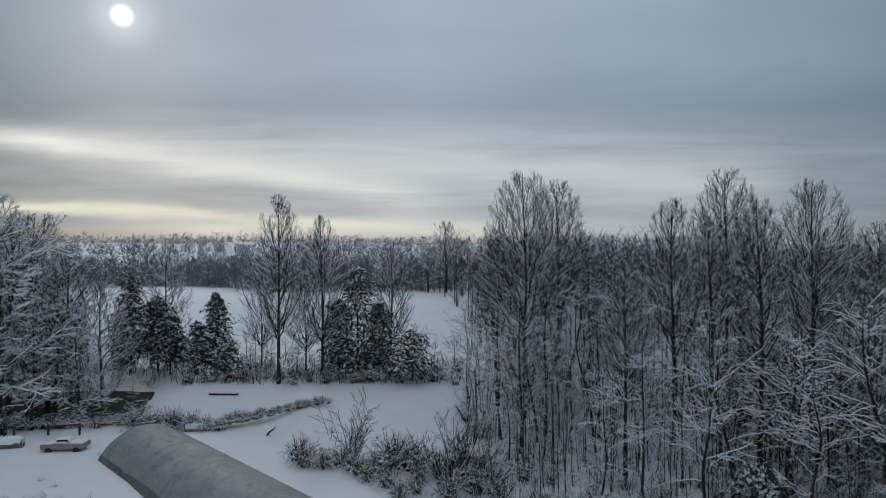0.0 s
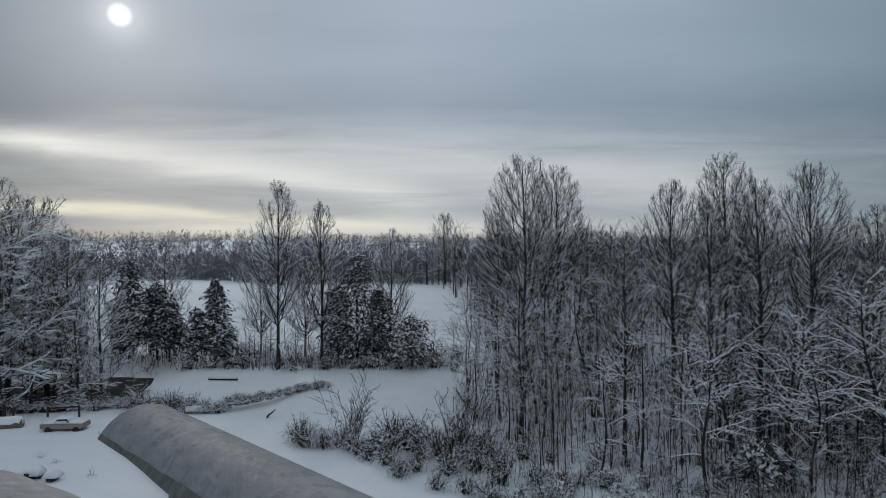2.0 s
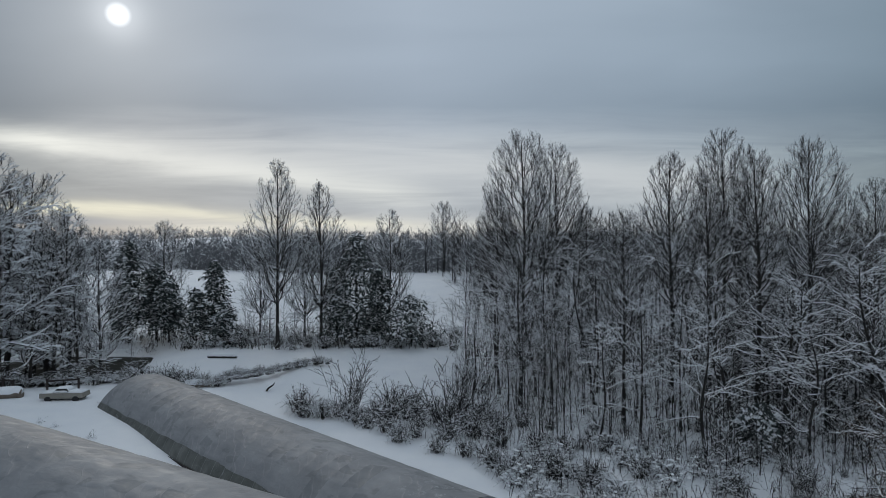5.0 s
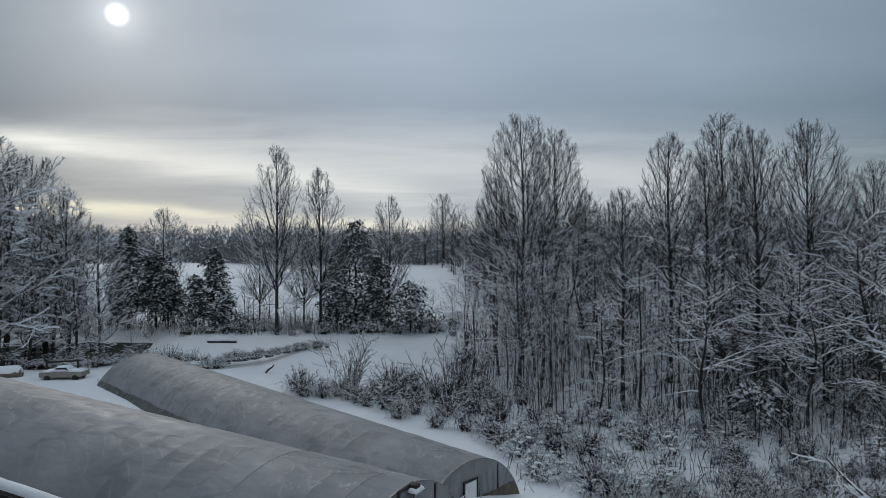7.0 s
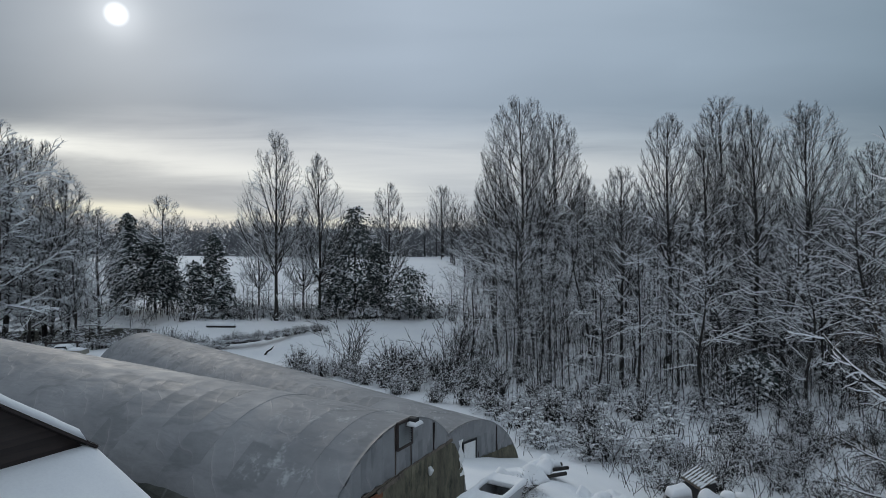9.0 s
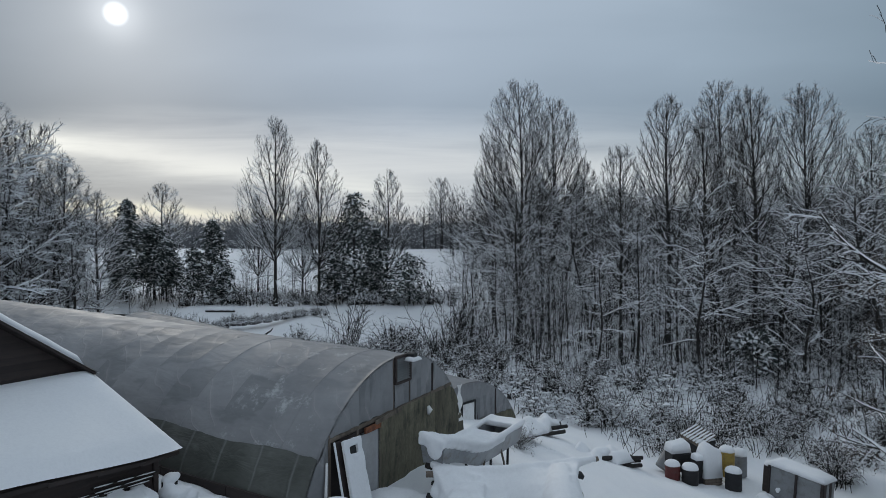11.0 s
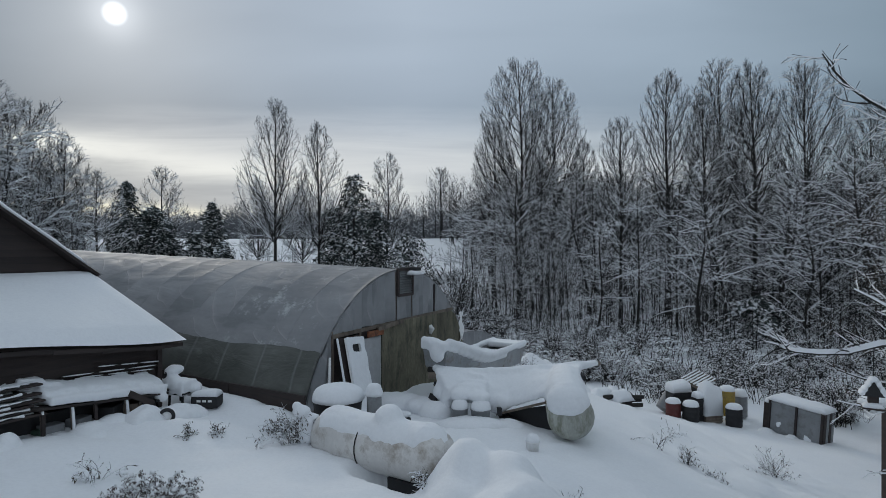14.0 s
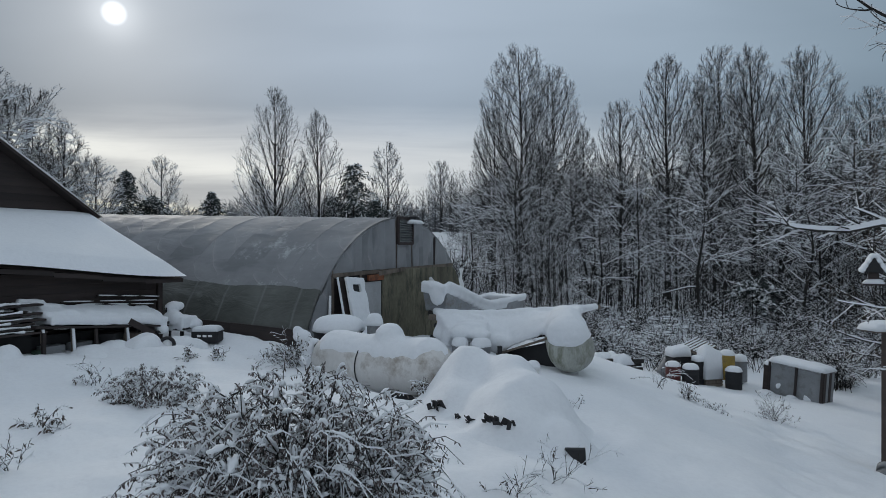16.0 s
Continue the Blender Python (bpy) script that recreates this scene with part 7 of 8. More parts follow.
crate(12.2, 28.1, 30, (1.1, 0.9, 1.3), BLACK, "dark box holding up a pallet", 0.1, -0.05)


def log_pile(x, y, turn, n, length, label, seed, lift=0.0):
    rng = random.Random(seed)
    t = thing("log_pile", on_ground(x, y, turn, lift), label, "log pile")
    for i in range(n):
        g = Geo()
        yy, zz = rng.uniform(-0.7, 0.7), 0.08 + 0.17 * (i // 5)
        a = rng.uniform(-0.2, 0.2)
        r = rng.uniform(0.07, 0.12)
        p, q = Vector((-length / 2 + rng.uniform(-0.3, 0.3), yy - a, zz)), Vector((length / 2 + rng.uniform(-0.3, 0.3), yy + a, zz + rng.uniform(-0.05, 0.1)))
        g.tube([p, p.lerp(q, 0.5) + UP * 0.02, q], [r, r * 0.95, r * 0.9], 8)
        part("log", g, BARK, t, "", True)
    for i in range(5):
        part("snow", rounded_snow(rng.uniform(0.9, 1.5), rng.uniform(0.6, 1.0), 0.34, 10, 0.5, seed + i, 2.6, 0.05), SNOW, t, "lumpy snow" if i == 0 else "", True, pose(rng.uniform(-length / 2.4, length / 2.4), rng.uniform(-0.5, 0.5), 0.26 + 0.05 * (n // 5), 0, 0, rng.uniform(0, 90)))
    return t


log_pile(7.2, 26.2, 10, 12, 2.6, "heap of dark logs and brush under lumpy snow", 40, -0.32)
log_pile(4.9, 28.4, 25, 9, 2.2, "heap of scrap wood under lumpy snow", 50)
log_pile(3.3, 24.4, 60, 8, 1.8, "scrap beside the cart under lumpy snow", 60)


def sheet_box():
    """An open-fronted box of grey sheet on posts, leaning on the slope."""
    t = thing("sheet_metal_box", Matrix.Translation((14.15, 23.6, -3.42)) @ Matrix.Rotation(radians(-58), 4, "Z") @ pose(0, 0, 0, 0, 4, 0), "grey sheet-metal box on dark posts with snow on top", "metal box")
    for x0, x1 in ((-0.95, 0.02), (0.06, 0.95)):
        g = Geo()
        g.box(((x0 + x1) / 2, -0.35, 0.72), (x1 - x0, 0.03, 1.3), bevel=0.005)
        part("panel", g, GREYPLASTIC, t, "grey sheet panel")
    for x in (-1.0, 0.04, 0.98):
        g = Geo()
        g.beam((x, -0.39, -0.35), (x, -0.39, 1.42), 0.08, 0.07)
        part("post", g, BOARD, t)
    for i in range(4):
        g = Geo()
        g.box((1.03, -0.28 + 0.2 * i, 0.55), (0.03, 0.17, 1.75), bevel=0.004)
        part("side_slat", g, GREYPLASTIC if i % 2 else BOARD, t)
    g = Geo()
    g.box((0, 0.02, 1.42), (2.1, 0.85, 0.05), bevel=0.01)
    part("lid", g, GALV, t)
    part("snow_cap", rounded_snow(2.2, 0.98, 0.17, 10, 0.2, 41, 8.0, 0.02), SNOW, t, "even layer of snow", True, pose(0, 0.02, 1.445))
    for patch in (((-0.64, 0.50, 0.10), (-0.58, 0.56, 0.07)), ((0.45, 0.28, 0.12), (0.40, 0.36, 0.06), (0.55, 0.24, 0.10))):
        g = Geo()
        for x, z, s in patch:
            blob(g, (x, -0.365, z), (s, 0.03, s * 1.2))
        melded("snow_patch", g, t, "snow stuck to the panels", 0.025, 3, 0.03)
    g = Geo()
    for x, z, w in ((-0.95, 0.10, 0.42), (-0.45, 0.02, 0.40), (0.0, 0.14, 0.30), (0.3, 0.02, 0.4), (0.7, -0.12, 0.36)):
        blob(g, (x, -0.55, z - 0.10), (w, 0.34, 0.30))
    melded("base_snow", g, t, "drift banked against the panels", 0.05, 5, 0.06)
    g = Geo()
    g.box((-1.35, 0.3, 0.55), (0.35, 0.35, 1.15), bevel=0.02)
    part("corner_bin", g, BOARD, t, "dark upright bin at the corner")
    part("bin_snow", snow_dome(0.22, 0.2, seed=3), SNOW, t, "", True, pose(-1.35, 0.3, 1.12))


sheet_box()


# post with a shelf at the yard's side
def yard_post():
    x, y = 9.48, 12.45
    t = thing("post", on_ground(x, y, 12), "dark square post with a snowy shelf board", "post")
    g = Geo()
    g.box((0, 0, 1.33), (0.34, 0.34, 3.26), bevel=0.02)
    part("shaft", g, BOARD, t)
    g = Geo()
    g.box((-0.22, 0, 2.985), (1.0, 0.5, 0.05), bevel=0.01)
    part("shelf", g, WOOD, t)
    part("snow_cap", rounded_snow(1.04, 0.54, 0.14, 10, 0.3, 51, 4.0, 0.02), SNOW, t, "snow on the shelf", True, pose(-0.22, 0, 3.01))
    g = Geo()
    for k in range(3):
        rr = 0.34 + 0.035 * k
        g.tube([(-0.28 + 0.03 * k + rr * 0.55 * math.cos(a), -0.22 - 0.02 * k, 1.15 + rr * math.sin(a)) for a in [i * 0.3 for i in range(22)]], 0.018, 5)
    part("hose", g, BLACK, t, "coiled black hose", True)
    g = Geo()
    g.tube([(-0.35, -0.2, 0.3), (-0.45, -0.35, 0.12), (-0.55, -0.3, 0.25)], [0.18, 0.24, 0.14], 10)
    s = whole("stone", g, GREYPLASTIC, on_ground(x - 0.1, y - 0.2, 0), "rounded grey stone at the foot of a post", "stone", smooth=True)


yard_post()


# ---- near trees, bushes and weeds ----
NEAR = {"levels": [(9, 0.16, 0.02, (8, 10), 0.30, 46), (5, 0.22, 0.04, (4, 6), 0.5, 42), (3, 0.25, 0.0, 0, 0, 0)], "snow": 0.014, "tip": 0.0045, "split": 1, "bare": 0.5}


REACH = {"levels": [(14, 0.22, -0.008, (10, 13), 0.22, 46), (7, 0.2, 0.03, (4, 6), 0.5, 42), (4, 0.25, 0.0, 0, 0, 0)], "snow": 0.012, "tip": 0.0032, "split": 1, "bare": 0.68}


def near_tree(x, y, h, limbs, seed, label, low=None, arm=None):
    rng = random.Random(seed)
    stem, crown = tall_tree(rng, h, 0.28, 3.0, limbs, NEAR, r0=0.16, lean=0.02)
    for z, az, L, r in low or ():
        d = Vector((math.cos(radians(az)), math.sin(radians(az)), -0.02))
        limb(stem, rng, Vector((0, 0, z)), d, L, r, 0, REACH, crown)
    if arm:
        rise = Vector((x, y, height(x, y)))
        pts = [Vector(p) - rise for p in arm]
        rs = [0.045 - 0.034 * i / (len(pts) - 1) for i in range(len(pts))]
        stem.twig(pts, rs, 0.035)
        for i in range(1, len(pts)):
            for k in range(3):
                d = Vector((-1, rng.uniform(-0.9, 0.9), rng.uniform(-0.15, 0.75))).normalized()
                limb(stem, rng, pts[i - 1].lerp(pts[i], rng.random()), d, rng.uniform(0.2, 0.6), 0.012, 1, REACH, crown)
    return plant_tree("tree", stem, crown, rooted(x, y), label, "near bare trees")


near_tree(8.6, 8.9, 13.0, 22, 301, "bare tree with long snow-laden boughs", ((3.4, 188, 2.6, 0.035), (3.0, 176, 2.2, 0.03)),
          ((8.6, 8.9, 2.65), (7.4, 8.4, 2.72), (6.3, 7.9, 2.90), (5.6, 7.6, 2.95), (5.1, 7.5, 2.86), (4.7, 7.42, 2.87), (4.4, 7.4, 2.90), (4.22, 7.38, 2.95)))


def leafy_beech(x, y, h, seed):
    """A young beech that keeps its brown leaves: level tiers of fine twigs under snow."""
    rng = random.Random(seed)
    tier = {"levels": [(7, 0.28, -0.02, (9, 11), 0.36, 48), (3, 0.2, -0.03, (5, 6), 0.5, 45), (1, 0.3, -0.05, 0, 0, 0)], "snow": 0.011, "tip": 0.0065, "split": 1, "bare": 0.76}
    stem, crown = tall_tree(rng, h, 0.12, 3.3, 34, tier, r0=0.13, lean=0.02)
    leaves = Geo()
    for i in range(7000):
        c = Vector(crown.v[rng.randrange(len(crown.v))])
        u = (unit(rng) - UP * 0.7).normalized()
        w = u.cross(UP).normalized() if abs(u.z) < 0.95 else Vector((1, 0, 0))
        s = rng.uniform(0.03, 0.06)
        leaves.add([c, c + u * s + w * s * 0.5, c + u * s * 2.1, c + u * s - w * s * 0.5, c + u * s + w.cross(u) * s * 0.35], [(0, 1, 4), (1, 2, 4), (2, 3, 4), (3, 0, 4), (3, 2, 1, 0)])
    t = plant_tree("tree", stem, crown, rooted(x, y), "young beech with clinging brown leaves and snowy tiers of twigs", "near bare trees")
    tagged(part("leaves", leaves, DEADLEAF, t, "withered brown leaves"), kind="stuff")


leafy_beech(18.3, 23.6, 11.0, 302)
near_tree(-18.0, 20.2, 16.0, 14, 303, "bare tree standing behind the shed")

def bird_feeder():
    t = thing("bird_feeder", Matrix.Translation((5.40, 7.45, 2.16)) @ Matrix.Rotation(radians(-30), 4, "Z"), "small dark hanging bird feeder with snow on its roof", "bird feeder")
    g = Geo()
    g.box((0, 0, 0.07), (0.11, 0.11, 0.14), bevel=0.01)
    part("body", g, BOARD, t)
    g = Geo()
    g.add([(-0.11, -0.10, 0.14), (0.11, -0.10, 0.14), (0.11, 0.10, 0.14), (-0.11, 0.10, 0.14), (0.0, -0.10, 0.33), (0.0, 0.10, 0.33)], [(0, 1, 4), (2, 3, 5), (0, 4, 5, 3), (1, 2, 5, 4), (3, 2, 1, 0)])
    part("roof", g, BLACK, t)
    g = Geo()
    for side in (-1, 1):
        for f in (0.1, 0.4, 0.7, 0.95):
            blob(g, (side * 0.12 * f, 0.0, 0.36 - 0.20 * f), (0.045, 0.13, 0.038))
    melded("snow_cap", g, t, "", 0.016, 2, 0.03)
    g = Geo()
    g.box((0, 0, -0.01), (0.24, 0.22, 0.02), bevel=0.005)
    part("tray", g, BOARD, t)
    part("tray_snow", rounded_snow(0.24, 0.22, 0.05, 8, 0.4, 61, 3.0, 0.01), SNOW, t, "", True)
    g = Geo()
    g.tube([(0, 0, 0.34), (0.01, 0.0, 0.72)], 0.006, 5)
    part("cord", g, BLACK, t)


bird_feeder()

WEED = {"levels": [(5, 0.3, -0.22, (5, 6), 0.45, 45), (2, 0.3, 0.0, (2, 3), 0.5, 45), (1, 0.3, 0.0, 0, 0, 0)], "snow": 0.007, "tip": 0.0024, "split": 1, "bare": 0.5, "r": 0.0055}


def hanging_leaf(g, rng, c, size, slot):
    """A narrow withered leaf folded along its rib, hanging from c."""
    u = (unit(rng) * 0.75 - UP).normalized()
    w = u.cross(unit(rng)).normalized()
    n = w.cross(u) * size * 0.10
    a, b = c + u * size * 0.45, c + u * size
    g.add([c, a + w * size * 0.17 + n, b, a - w * size * 0.17 + n, a - n], [(0, 1, 4), (1, 2, 4), (2, 3, 4), (3, 0, 4), (3, 2, 1, 0)], slot)


def snow_pad(g, rng, a, b, r):
    """A soft pad of snow lying along a twig from a to b."""
    d = b - a
    side = d.cross(UP).normalized() if d.cross(UP).length > 1e-4 else Vector((1, 0, 0))
    vs, k, n = [], 6, 4
    for i in range(n + 1):
        f = i / n
        q = r * (0.35 + 0.65 * math.sin(math.pi * (0.12 + 0.76 * f))) * rng.uniform(0.75, 1.2)
        c = a + d * f + UP * r * 0.35
        for j in range(k):
            t = 2 * math.pi * j / k
            vs.append(c + side * math.cos(t) * q + UP * math.sin(t) * q * (0.85 if math.sin(t) > 0 else 0.4))
    g.add(vs, [(i * k + j, i * k + (j + 1) % k, (i + 1) * k + (j + 1) % k, (i + 1) * k + j) for i in range(n) for j in range(k)] + [tuple(range(k))[::-1], tuple(n * k + j for j in range(k))])


def leafy_bush(rng, stems, rx, ry, high, shoots, leaves, size, snow, share=0.5):
    """A rounded bush that keeps its withered leaves: arching stems, drooping shoots hung with leaves, pads of snow on top. Returns twigs, leaves and snow."""
    wood, leaf, white = Geo(), Geo(), Geo()
    for i in range(stems):
        az = i * 2.4 + rng.uniform(-0.5, 0.5)
        el = math.asin(min(1.0, rng.uniform(0.02, 1.0)))
        k = rng.uniform(0.6, 1.0)
        out, top = math.cos(el) ** 0.7, math.sin(el) ** 0.7
        end = Vector((rx * k * out * math.cos(az), ry * k * out * math.sin(az), high * k * top))
        start = Vector((end.x * 0.25 + rng.gauss(0, 0.1) * rx, end.y * 0.25 + rng.gauss(0, 0.1) * ry, -0.1))
        mid = Vector((end.x * 0.60, end.y * 0.60, max(end.z * 1.05, high * 0.55 * k)))
        line = bow(start, mid, end, 6, rng, 0.035 * rx)
        r = 0.0055 * high ** 0.5
        wood.twig(line, [r * (1.3 - 0.7 * j / 6) for j in range(7)], snow * 0.2, False)
        for j in range(shoots):
            f = rng.uniform(2.2, 6.0)
            m = min(5, int(f))
            q = line[m].lerp(line[m + 1], f - m)
            t = (line[m + 1] - line[m]).normalized()
            d = (t * 0.7 + unit(rng) * 0.8).normalized()
            L = high * rng.uniform(0.09, 0.24)
            tip = q + d * L - UP * L * 0.35
            bend = q.lerp(tip, 0.5) + UP * L * 0.16
            wood.twig([q, bend, tip], [r * 0.6, r * 0.5, r * 0.35], snow * 0.25 if rng.random() < 0.5 else 0.0, False)
            for n in range(leaves):
                g = rng.random()
                c = q.lerp(bend, g * 2) if g < 0.5 else bend.lerp(tip, g * 2 - 1)
                hanging_leaf(leaf, rng, c, size * rng.uniform(0.6, 1.25), 1 if rng.random() < 0.32 else 0)
            if rng.random() < share:
                s = snow * rng.choice((0.5, 0.6, 0.8, 1.0, 1.5))
                snow_pad(white, rng, q.lerp(bend, rng.uniform(0.2, 0.7)), bend.lerp(tip, rng.uniform(0.0, 0.6)), s)
        if rng.random() < share:
            m = rng.randint(3, 5)
            snow_pad(white, rng, line[m], line[m].lerp(line[m + 1], rng.uniform(0.5, 1.0)), snow * rng.uniform(0.9, 2.0))
    return wood, leaf, white


def plant_bush(name, at, label, category, group, made):
    wood, leaf, white = made
    t = thing(name, at, label, category, group)
    part("branchwork", wood, [TWIG, SNOW], t, "fine dark twigs lined with snow")
    tagged(part("leaves", leaf, [BUSHLEAF, SNOW], t, "narrow withered leaves, some snow-crusted"), kind="stuff")
    tagged(part("clinging_snow", white, SNOW, t, "pads of snow caught in the twigs", True), kind="stuff")


def foreground_bush():
    rng = random.Random(77)
    plant_bush("bush", on_ground(-1.1, 4.65, 0, -0.05), "dense withered bush hung with leaves and clots of snow", "bush", "", leafy_bush(rng, 380, 1.32, 1.10, 1.36, 10, 9, 0.040, 0.022, 0.42))
    plant_bush("weed_clump", on_ground(-4.0, 8.55, 0, -0.05), "dead bent weeds pressed down by snow", "weeds", "weeds in the yard", leafy_bush(rng, 110, 0.82, 0.55, 0.58, 9, 7, 0.045, 0.026, 0.44))
    shrub = leafy_bush(rng, 150, 1.95, 1.7, 3.75, 7, 3, 0.15, 0.06, 0.0)
    plant_bush("bowed_shrub", on_ground(25.9, 49.0, 0, -0.05), "tall shrub bowed into a dome by clumps of snow", "shrub", "", (shrub[0], shrub[1], clumps(rng, shrub[1], 900, 0.07, 0.19)))


foreground_bush()


def weed(x, y, stems, h, lean, seed, label, leaves=60, clots=12, group="weeds in the yard"):
    rng = random.Random(seed)
    wood, crown = bush(rng, stems, h, lean, WEED, leaves, 1.5, 0.7)
    t = thing("weed_clump", on_ground(x, y, 0, -0.02), label, "weeds", group)
    part("branchwork", joined(wood, crown), [TWIG, SNOW, DEADLEAF], t)
    if clots:
        tagged(part("clinging_snow", clumps(rng, crown, clots, 0.010, 0.035), SNOW, t, "", True), kind="stuff")


weed(-4.6, 7.1, 10, 0.34, 60, 3, "tuft of dead weed poking from the snow", 144, 12)
weed(-4.35, 6.9, 7, 0.26, 60, 4, "tuft of dead weed poking from the snow", 108, 10)
weed(-5.4, 9.6, 7, 0.51, 35, 5, "thin dead stalks in the snow", 72, 6)
weed(-4.9, 5.9, 5, 0.42, 35, 6, "thin dead stalks in the snow", 28, 0)
weed(-4.05, 5.8, 5, 0.38, 35, 7, "thin dead stalks in the snow", 28, 0)
weed(-4.4, 12.2, 15, 0.30, 45, 8, "tuft of dead grass in the snow", 108, 8)
weed(-4.9, 12.0, 14, 0.26, 45, 9, "tuft of dead grass in the snow", 108, 8)
weed(-3.4, 13.0, 36, 0.42, 40, 10, "dry grass along the greenhouse foot", 216, 16)
weed(-2.6, 12.7, 28, 0.68, 40, 11, "snowy weeds beside the tub", 396, 48)
weed(-2.85, 12.2, 24, 0.77, 35, 12, "snowy weeds beside the tank", 396, 48)
weed(-0.15, 10.05, 24, 0.55, 40, 13, "snowy weeds at the end of the tank", 324, 48)
weed(5.6, 15.1, 5, 0.98, 8, 14, "dead sapling standing in the snow", 20, 4)
weed(5.9, 14.2, 18, 0.42, 55, 15, "bent yellow grass in the snow", 108, 12)
weed(6.3, 13.6, 14, 0.38, 60, 16, "bent yellow grass in the snow", 108, 12)
weed(9.2, 16.4, 28, 0.77, 45, 18, "dead grass below the bank", 216, 20)
weed(3.1, 22.6, 40, 1.10, 16, 19, "upright dry grass behind the cart", 216, 12)
weed(1.25, 6.4, 5, 0.68, 22, 20, "thin twig bent over the snow", 20, 0)
weed(0.75, 6.0, 5, 0.51, 30, 21, "thin twig bent over the snow", 20, 0)
weed(2.3, 9.9, 2, 0.42, 25, 22, "single dead stalk in the snow", 10, 0)


# ---- across the valley floor ----
def pickup():
    t = thing("pickup_truck", on_ground(-35.3, 57.6, 4, -0.10) @ Matrix.Scale(0.86, 4), "beige pickup truck parked, its roof and bonnet under snow", "truck")
    g = Geo()
    prof = [(-2.3, 0.45), (-2.3, 0.95), (-1.0, 1.0), (-0.8, 1.02), (-0.45, 1.0), (0.6, 1.0), (2.15, 0.98), (2.25, 0.5), (1.75, 0.42), (-1.9, 0.42)]
    n = len(prof)
    for y in (-0.82, 0.82):
        g.v += [(x, y, z) for x, z in prof]
    g.f = [tuple(range(n)), tuple(range(n, 2 * n))[::-1]] + [(i, i + n, (i + 1) % n + n, (i + 1) % n) for i in range(n)]
    g.m = [0] * len(g.f)
    part("body", g, TAN, t)
    g = Geo()
    cab = [(-0.95, 1.0), (-0.55, 1.42), (0.45, 1.45), (0.75, 1.0)]
    for y in (-0.72, 0.72):
        g.v += [(x, y, z) for x, z in cab]
    g.f = [(0, 1, 2, 3), (7, 6, 5, 4), (0, 4, 5, 1), (1, 5, 6, 2), (2, 6, 7, 3)]
    g.m = [0] * len(g.f)
    part("cab", g, BLACK, t, "dark cab windows")
    for x in (-1.45, 1.45):
        for y in (-0.78, 0.78):
            w = part("wheel", Geo(), BLACK, t, at=pose(x, y, 0.32))
            part("tyre", lathe([(0.22, -0.10), (0.33, -0.09), (0.34, 0.0), (0.33, 0.09), (0.22, 0.10)], 18), BLACK, w, "", True, pose(0, 0, 0, 90, 0, 0))
            part("rim", lathe([(0.2, -0.08), (0.21, 0.08)], 14), GALV, w, "", True, pose(0, 0, 0, 90, 0, 0))
    g = Geo()
    g.box((0.15, -0.825, 0.82), (0.16, 0.02, 0.05))
    part("door_handle", g, BLACK, t)
    part("snow", rounded_snow(4.3, 1.6, 0.22, 10, 0.35, 61, 3.2, 0.0), SNOW, t, "snow over bed and bonnet", True, pose(0, 0, 0.98))
    part("cab_snow", rounded_snow(1.7, 1.6, 0.32, 8, 0.2, 62, 2.5, 0.25), SNOW, t, "snow over the cab", True, pose(-0.1, 0, 1.35))


pickup()


def rail_frame(x, y, turn, w, h, label):
    t = thing("timber_frame", on_ground(x, y, turn), label, "timber frame", "timber frames in the snow")
    for xx in (-w / 2, w / 2):
        g = Geo()
        g.beam((xx, 0, -0.3), (xx, 0, h), 0.16, 0.16)
        part("post", g, BOARD, t)
    g = Geo()
    g.beam((-w / 2, 0, h - 0.25), (w / 2, 0, h - 0.12), 0.12, 0.16)
    part("rail", g, BOARD, t)


rail_frame(-39.5, 64.0, 6, 3.1, 1.2, "dark timber frame standing in the snow")
rail_frame(-44.2, 62.5, -30, 2.0, 1.1, "dark timber frame half buried in the snow")


def far_tank(x, y, turn, L, r, label, mat=WOOD):
    t = thing("long_tank", on_ground(x, y, turn, r * 0.6), label, "tank", "long tanks in the field")
    part("shell", capsule(L, r, 14, 0.2), mat, t, "", True)
    part("snow", saddle_snow(L, r, 0.22, 70, x, 16, 8), SNOW, t, "thick snow along the top", True)


far_tank(-26.2, 66.5, 8, 3.2, 0.42, "rusty long tank lying in the field under snow")
far_tank(-41.5, 58.0, 15, 3.4, 0.5, "long tank lying under snow beside a truck")
far_tank(-28.0, 78.5, -2, 3.8, 0.2, "dark log lying at the foot of the bank", BARK)


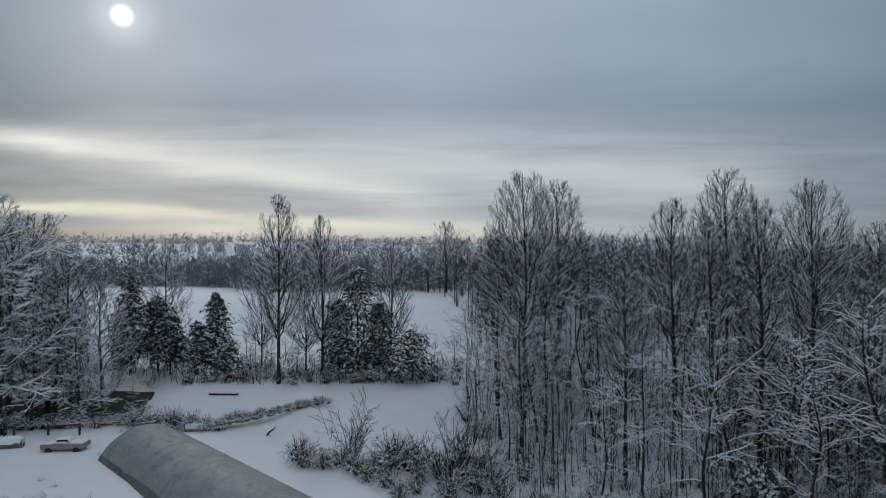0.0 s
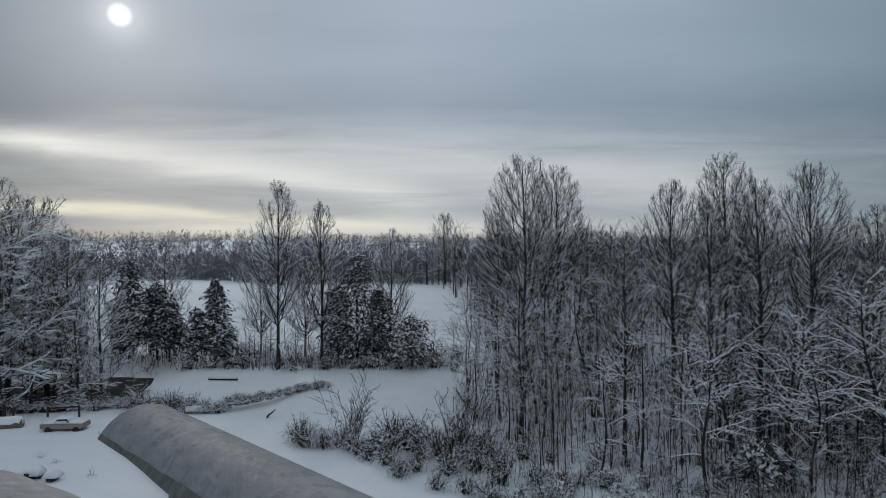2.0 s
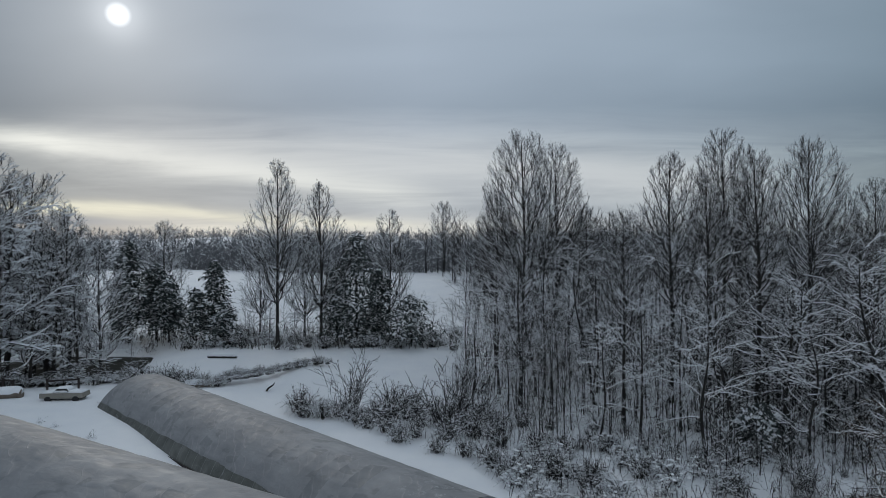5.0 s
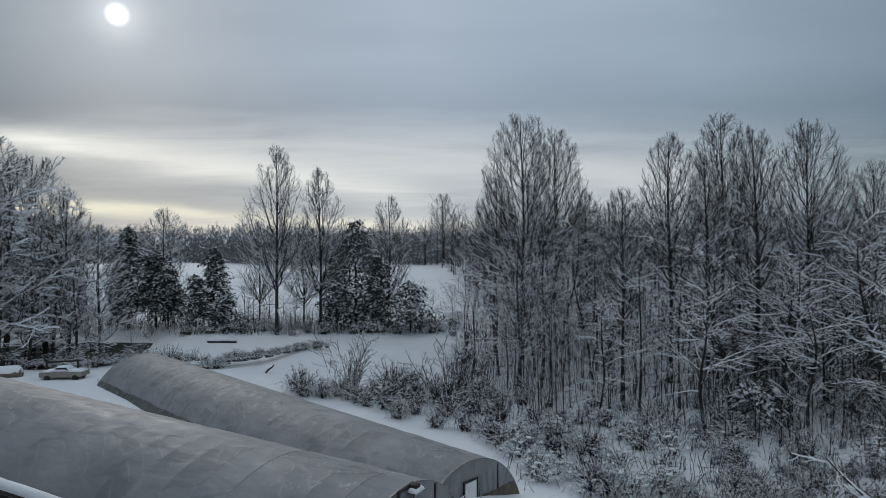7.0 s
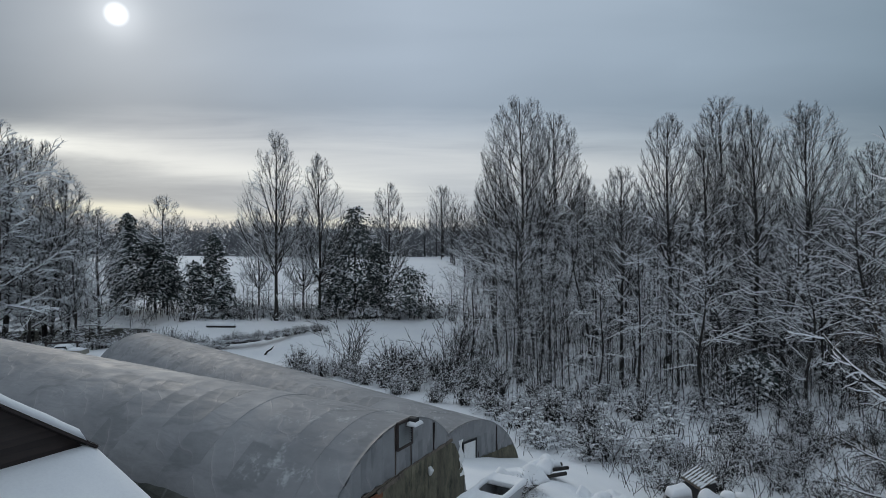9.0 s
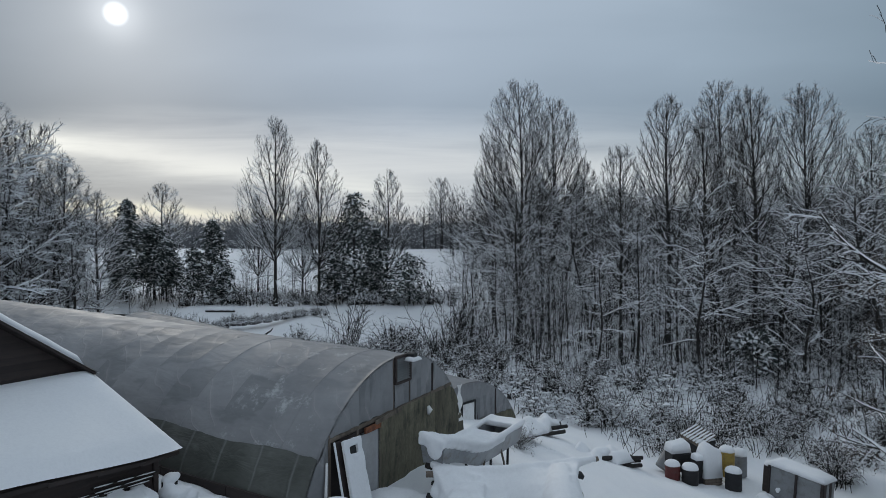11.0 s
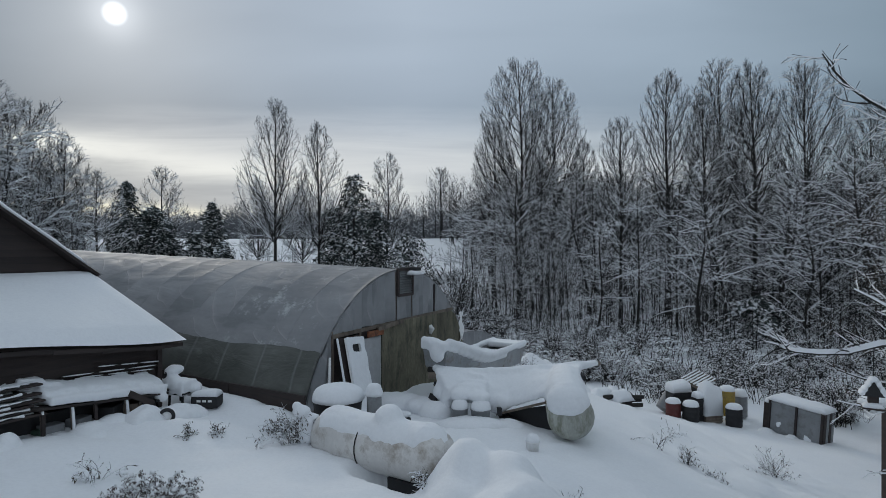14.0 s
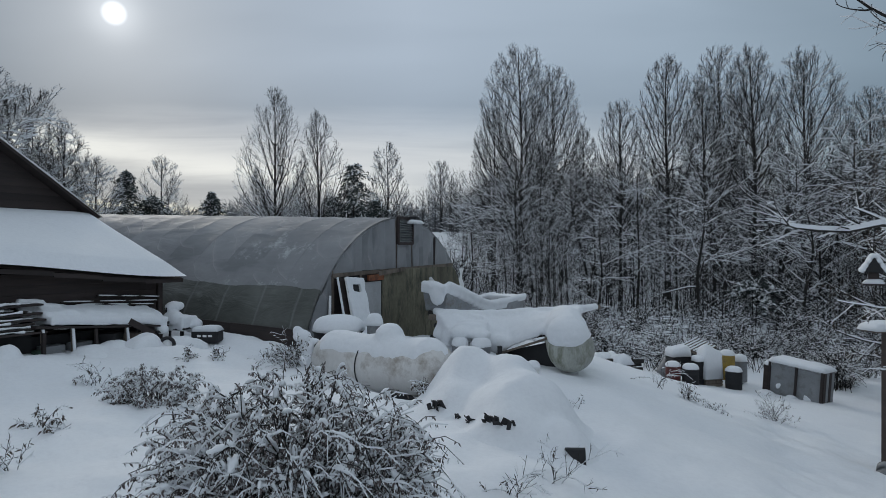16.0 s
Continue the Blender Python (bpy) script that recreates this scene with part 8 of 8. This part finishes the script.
def debris(x, y, seed, label):
    rng = random.Random(seed)
    t = thing("scrap_pile", on_ground(x, y, seed * 40), label, "scrap pile", "scrap in the far yard")
    for i in range(5):
        g = Geo()
        g.box((0, 0, 0.2), (rng.uniform(0.4, 1.3), rng.uniform(0.3, 0.8), rng.uniform(0.25, 0.6)), bevel=0.04)
        px, py = rng.uniform(-1.2, 1.2), rng.uniform(-0.8, 0.8)
        part("scrap_block", g, (BLACK, DARKMETAL, WOOD)[i % 3], t, at=pose(px, py, 0, 0, rng.uniform(-15, 15), rng.uniform(0, 90)))
        part("snow", rounded_snow(1.2, 0.9, 0.4, 8, 0.4, seed + i, 2.4, 0.08), SNOW, t, "", True, pose(px, py, 0.38))


for j in range(14):
    rr = random.Random(500 + j)
    weed(rr.uniform(-33, -20), rr.uniform(44, 58), 9, rr.uniform(0.5, 0.9), 30, 500 + j, "dry grass tuft in the far yard", 0, 0, "tufts in the far yard")
debris(-29.5, 46.0, 9, "scrap half buried in snow beyond the greenhouse")
debris(-30.5, 43.0, 3, "scrap half buried in snow beyond the greenhouse")
debris(-33.5, 45.0, 5, "scrap half buried in snow beyond the greenhouse")
g = Geo()
g.tube([(0, 0, -0.2), (0.35, 0.05, 0.35), (0.8, 0.1, 0.62), (1.0, 0.12, 0.9)], [0.12, 0.10, 0.08, 0.04], 7)
whole("tree_stump", g, BARK, on_ground(-18.9, 66.0, 10), "dark broken snag sticking out of the field", "snag", smooth=True)


def snowed_car(x, y, turn, mat, label):
    t = thing("car", rooted(x, y) @ Matrix.Rotation(radians(turn), 4, "Z"), label, "car", "cars at the far edge of the field")
    g = Geo()
    g.box((0, 0, 0.62), (4.3, 1.7, 0.62), bevel=0.18)
    part("body", g, mat, t, "", True)
    g = Geo()
    g.box((-0.15, 0, 1.12), (2.2, 1.5, 0.55), bevel=0.2)
    part("cabin", g, BLACK, t, "dark windows", True)
    part("roof_snow", rounded_snow(2.2, 1.5, 0.25, 8, 0.2, x, 4.0, 0.03), SNOW, t, "thick snow on the roof", True, pose(-0.15, 0, 1.36))
    part("bonnet_snow", rounded_snow(1.2, 1.6, 0.2, 8, 0.2, y, 4.0, 0.03), SNOW, t, "", True, pose(1.5, 0, 0.9))
    for wx in (-1.35, 1.35):
        for wy in (-0.78, 0.78):
            part("wheel", lathe([(0.20, -0.1), (0.32, -0.08), (0.32, 0.08), (0.20, 0.1)], 14), BLACK, t, "", True, pose(wx, wy, 0.32, 90, 0, 0))


snowed_car(-40.6, 151.5, 8, TAN, "pale car under thick snow by the woods")
snowed_car(-35.2, 152.0, -6, DARKMETAL, "dark car under thick snow by the woods")
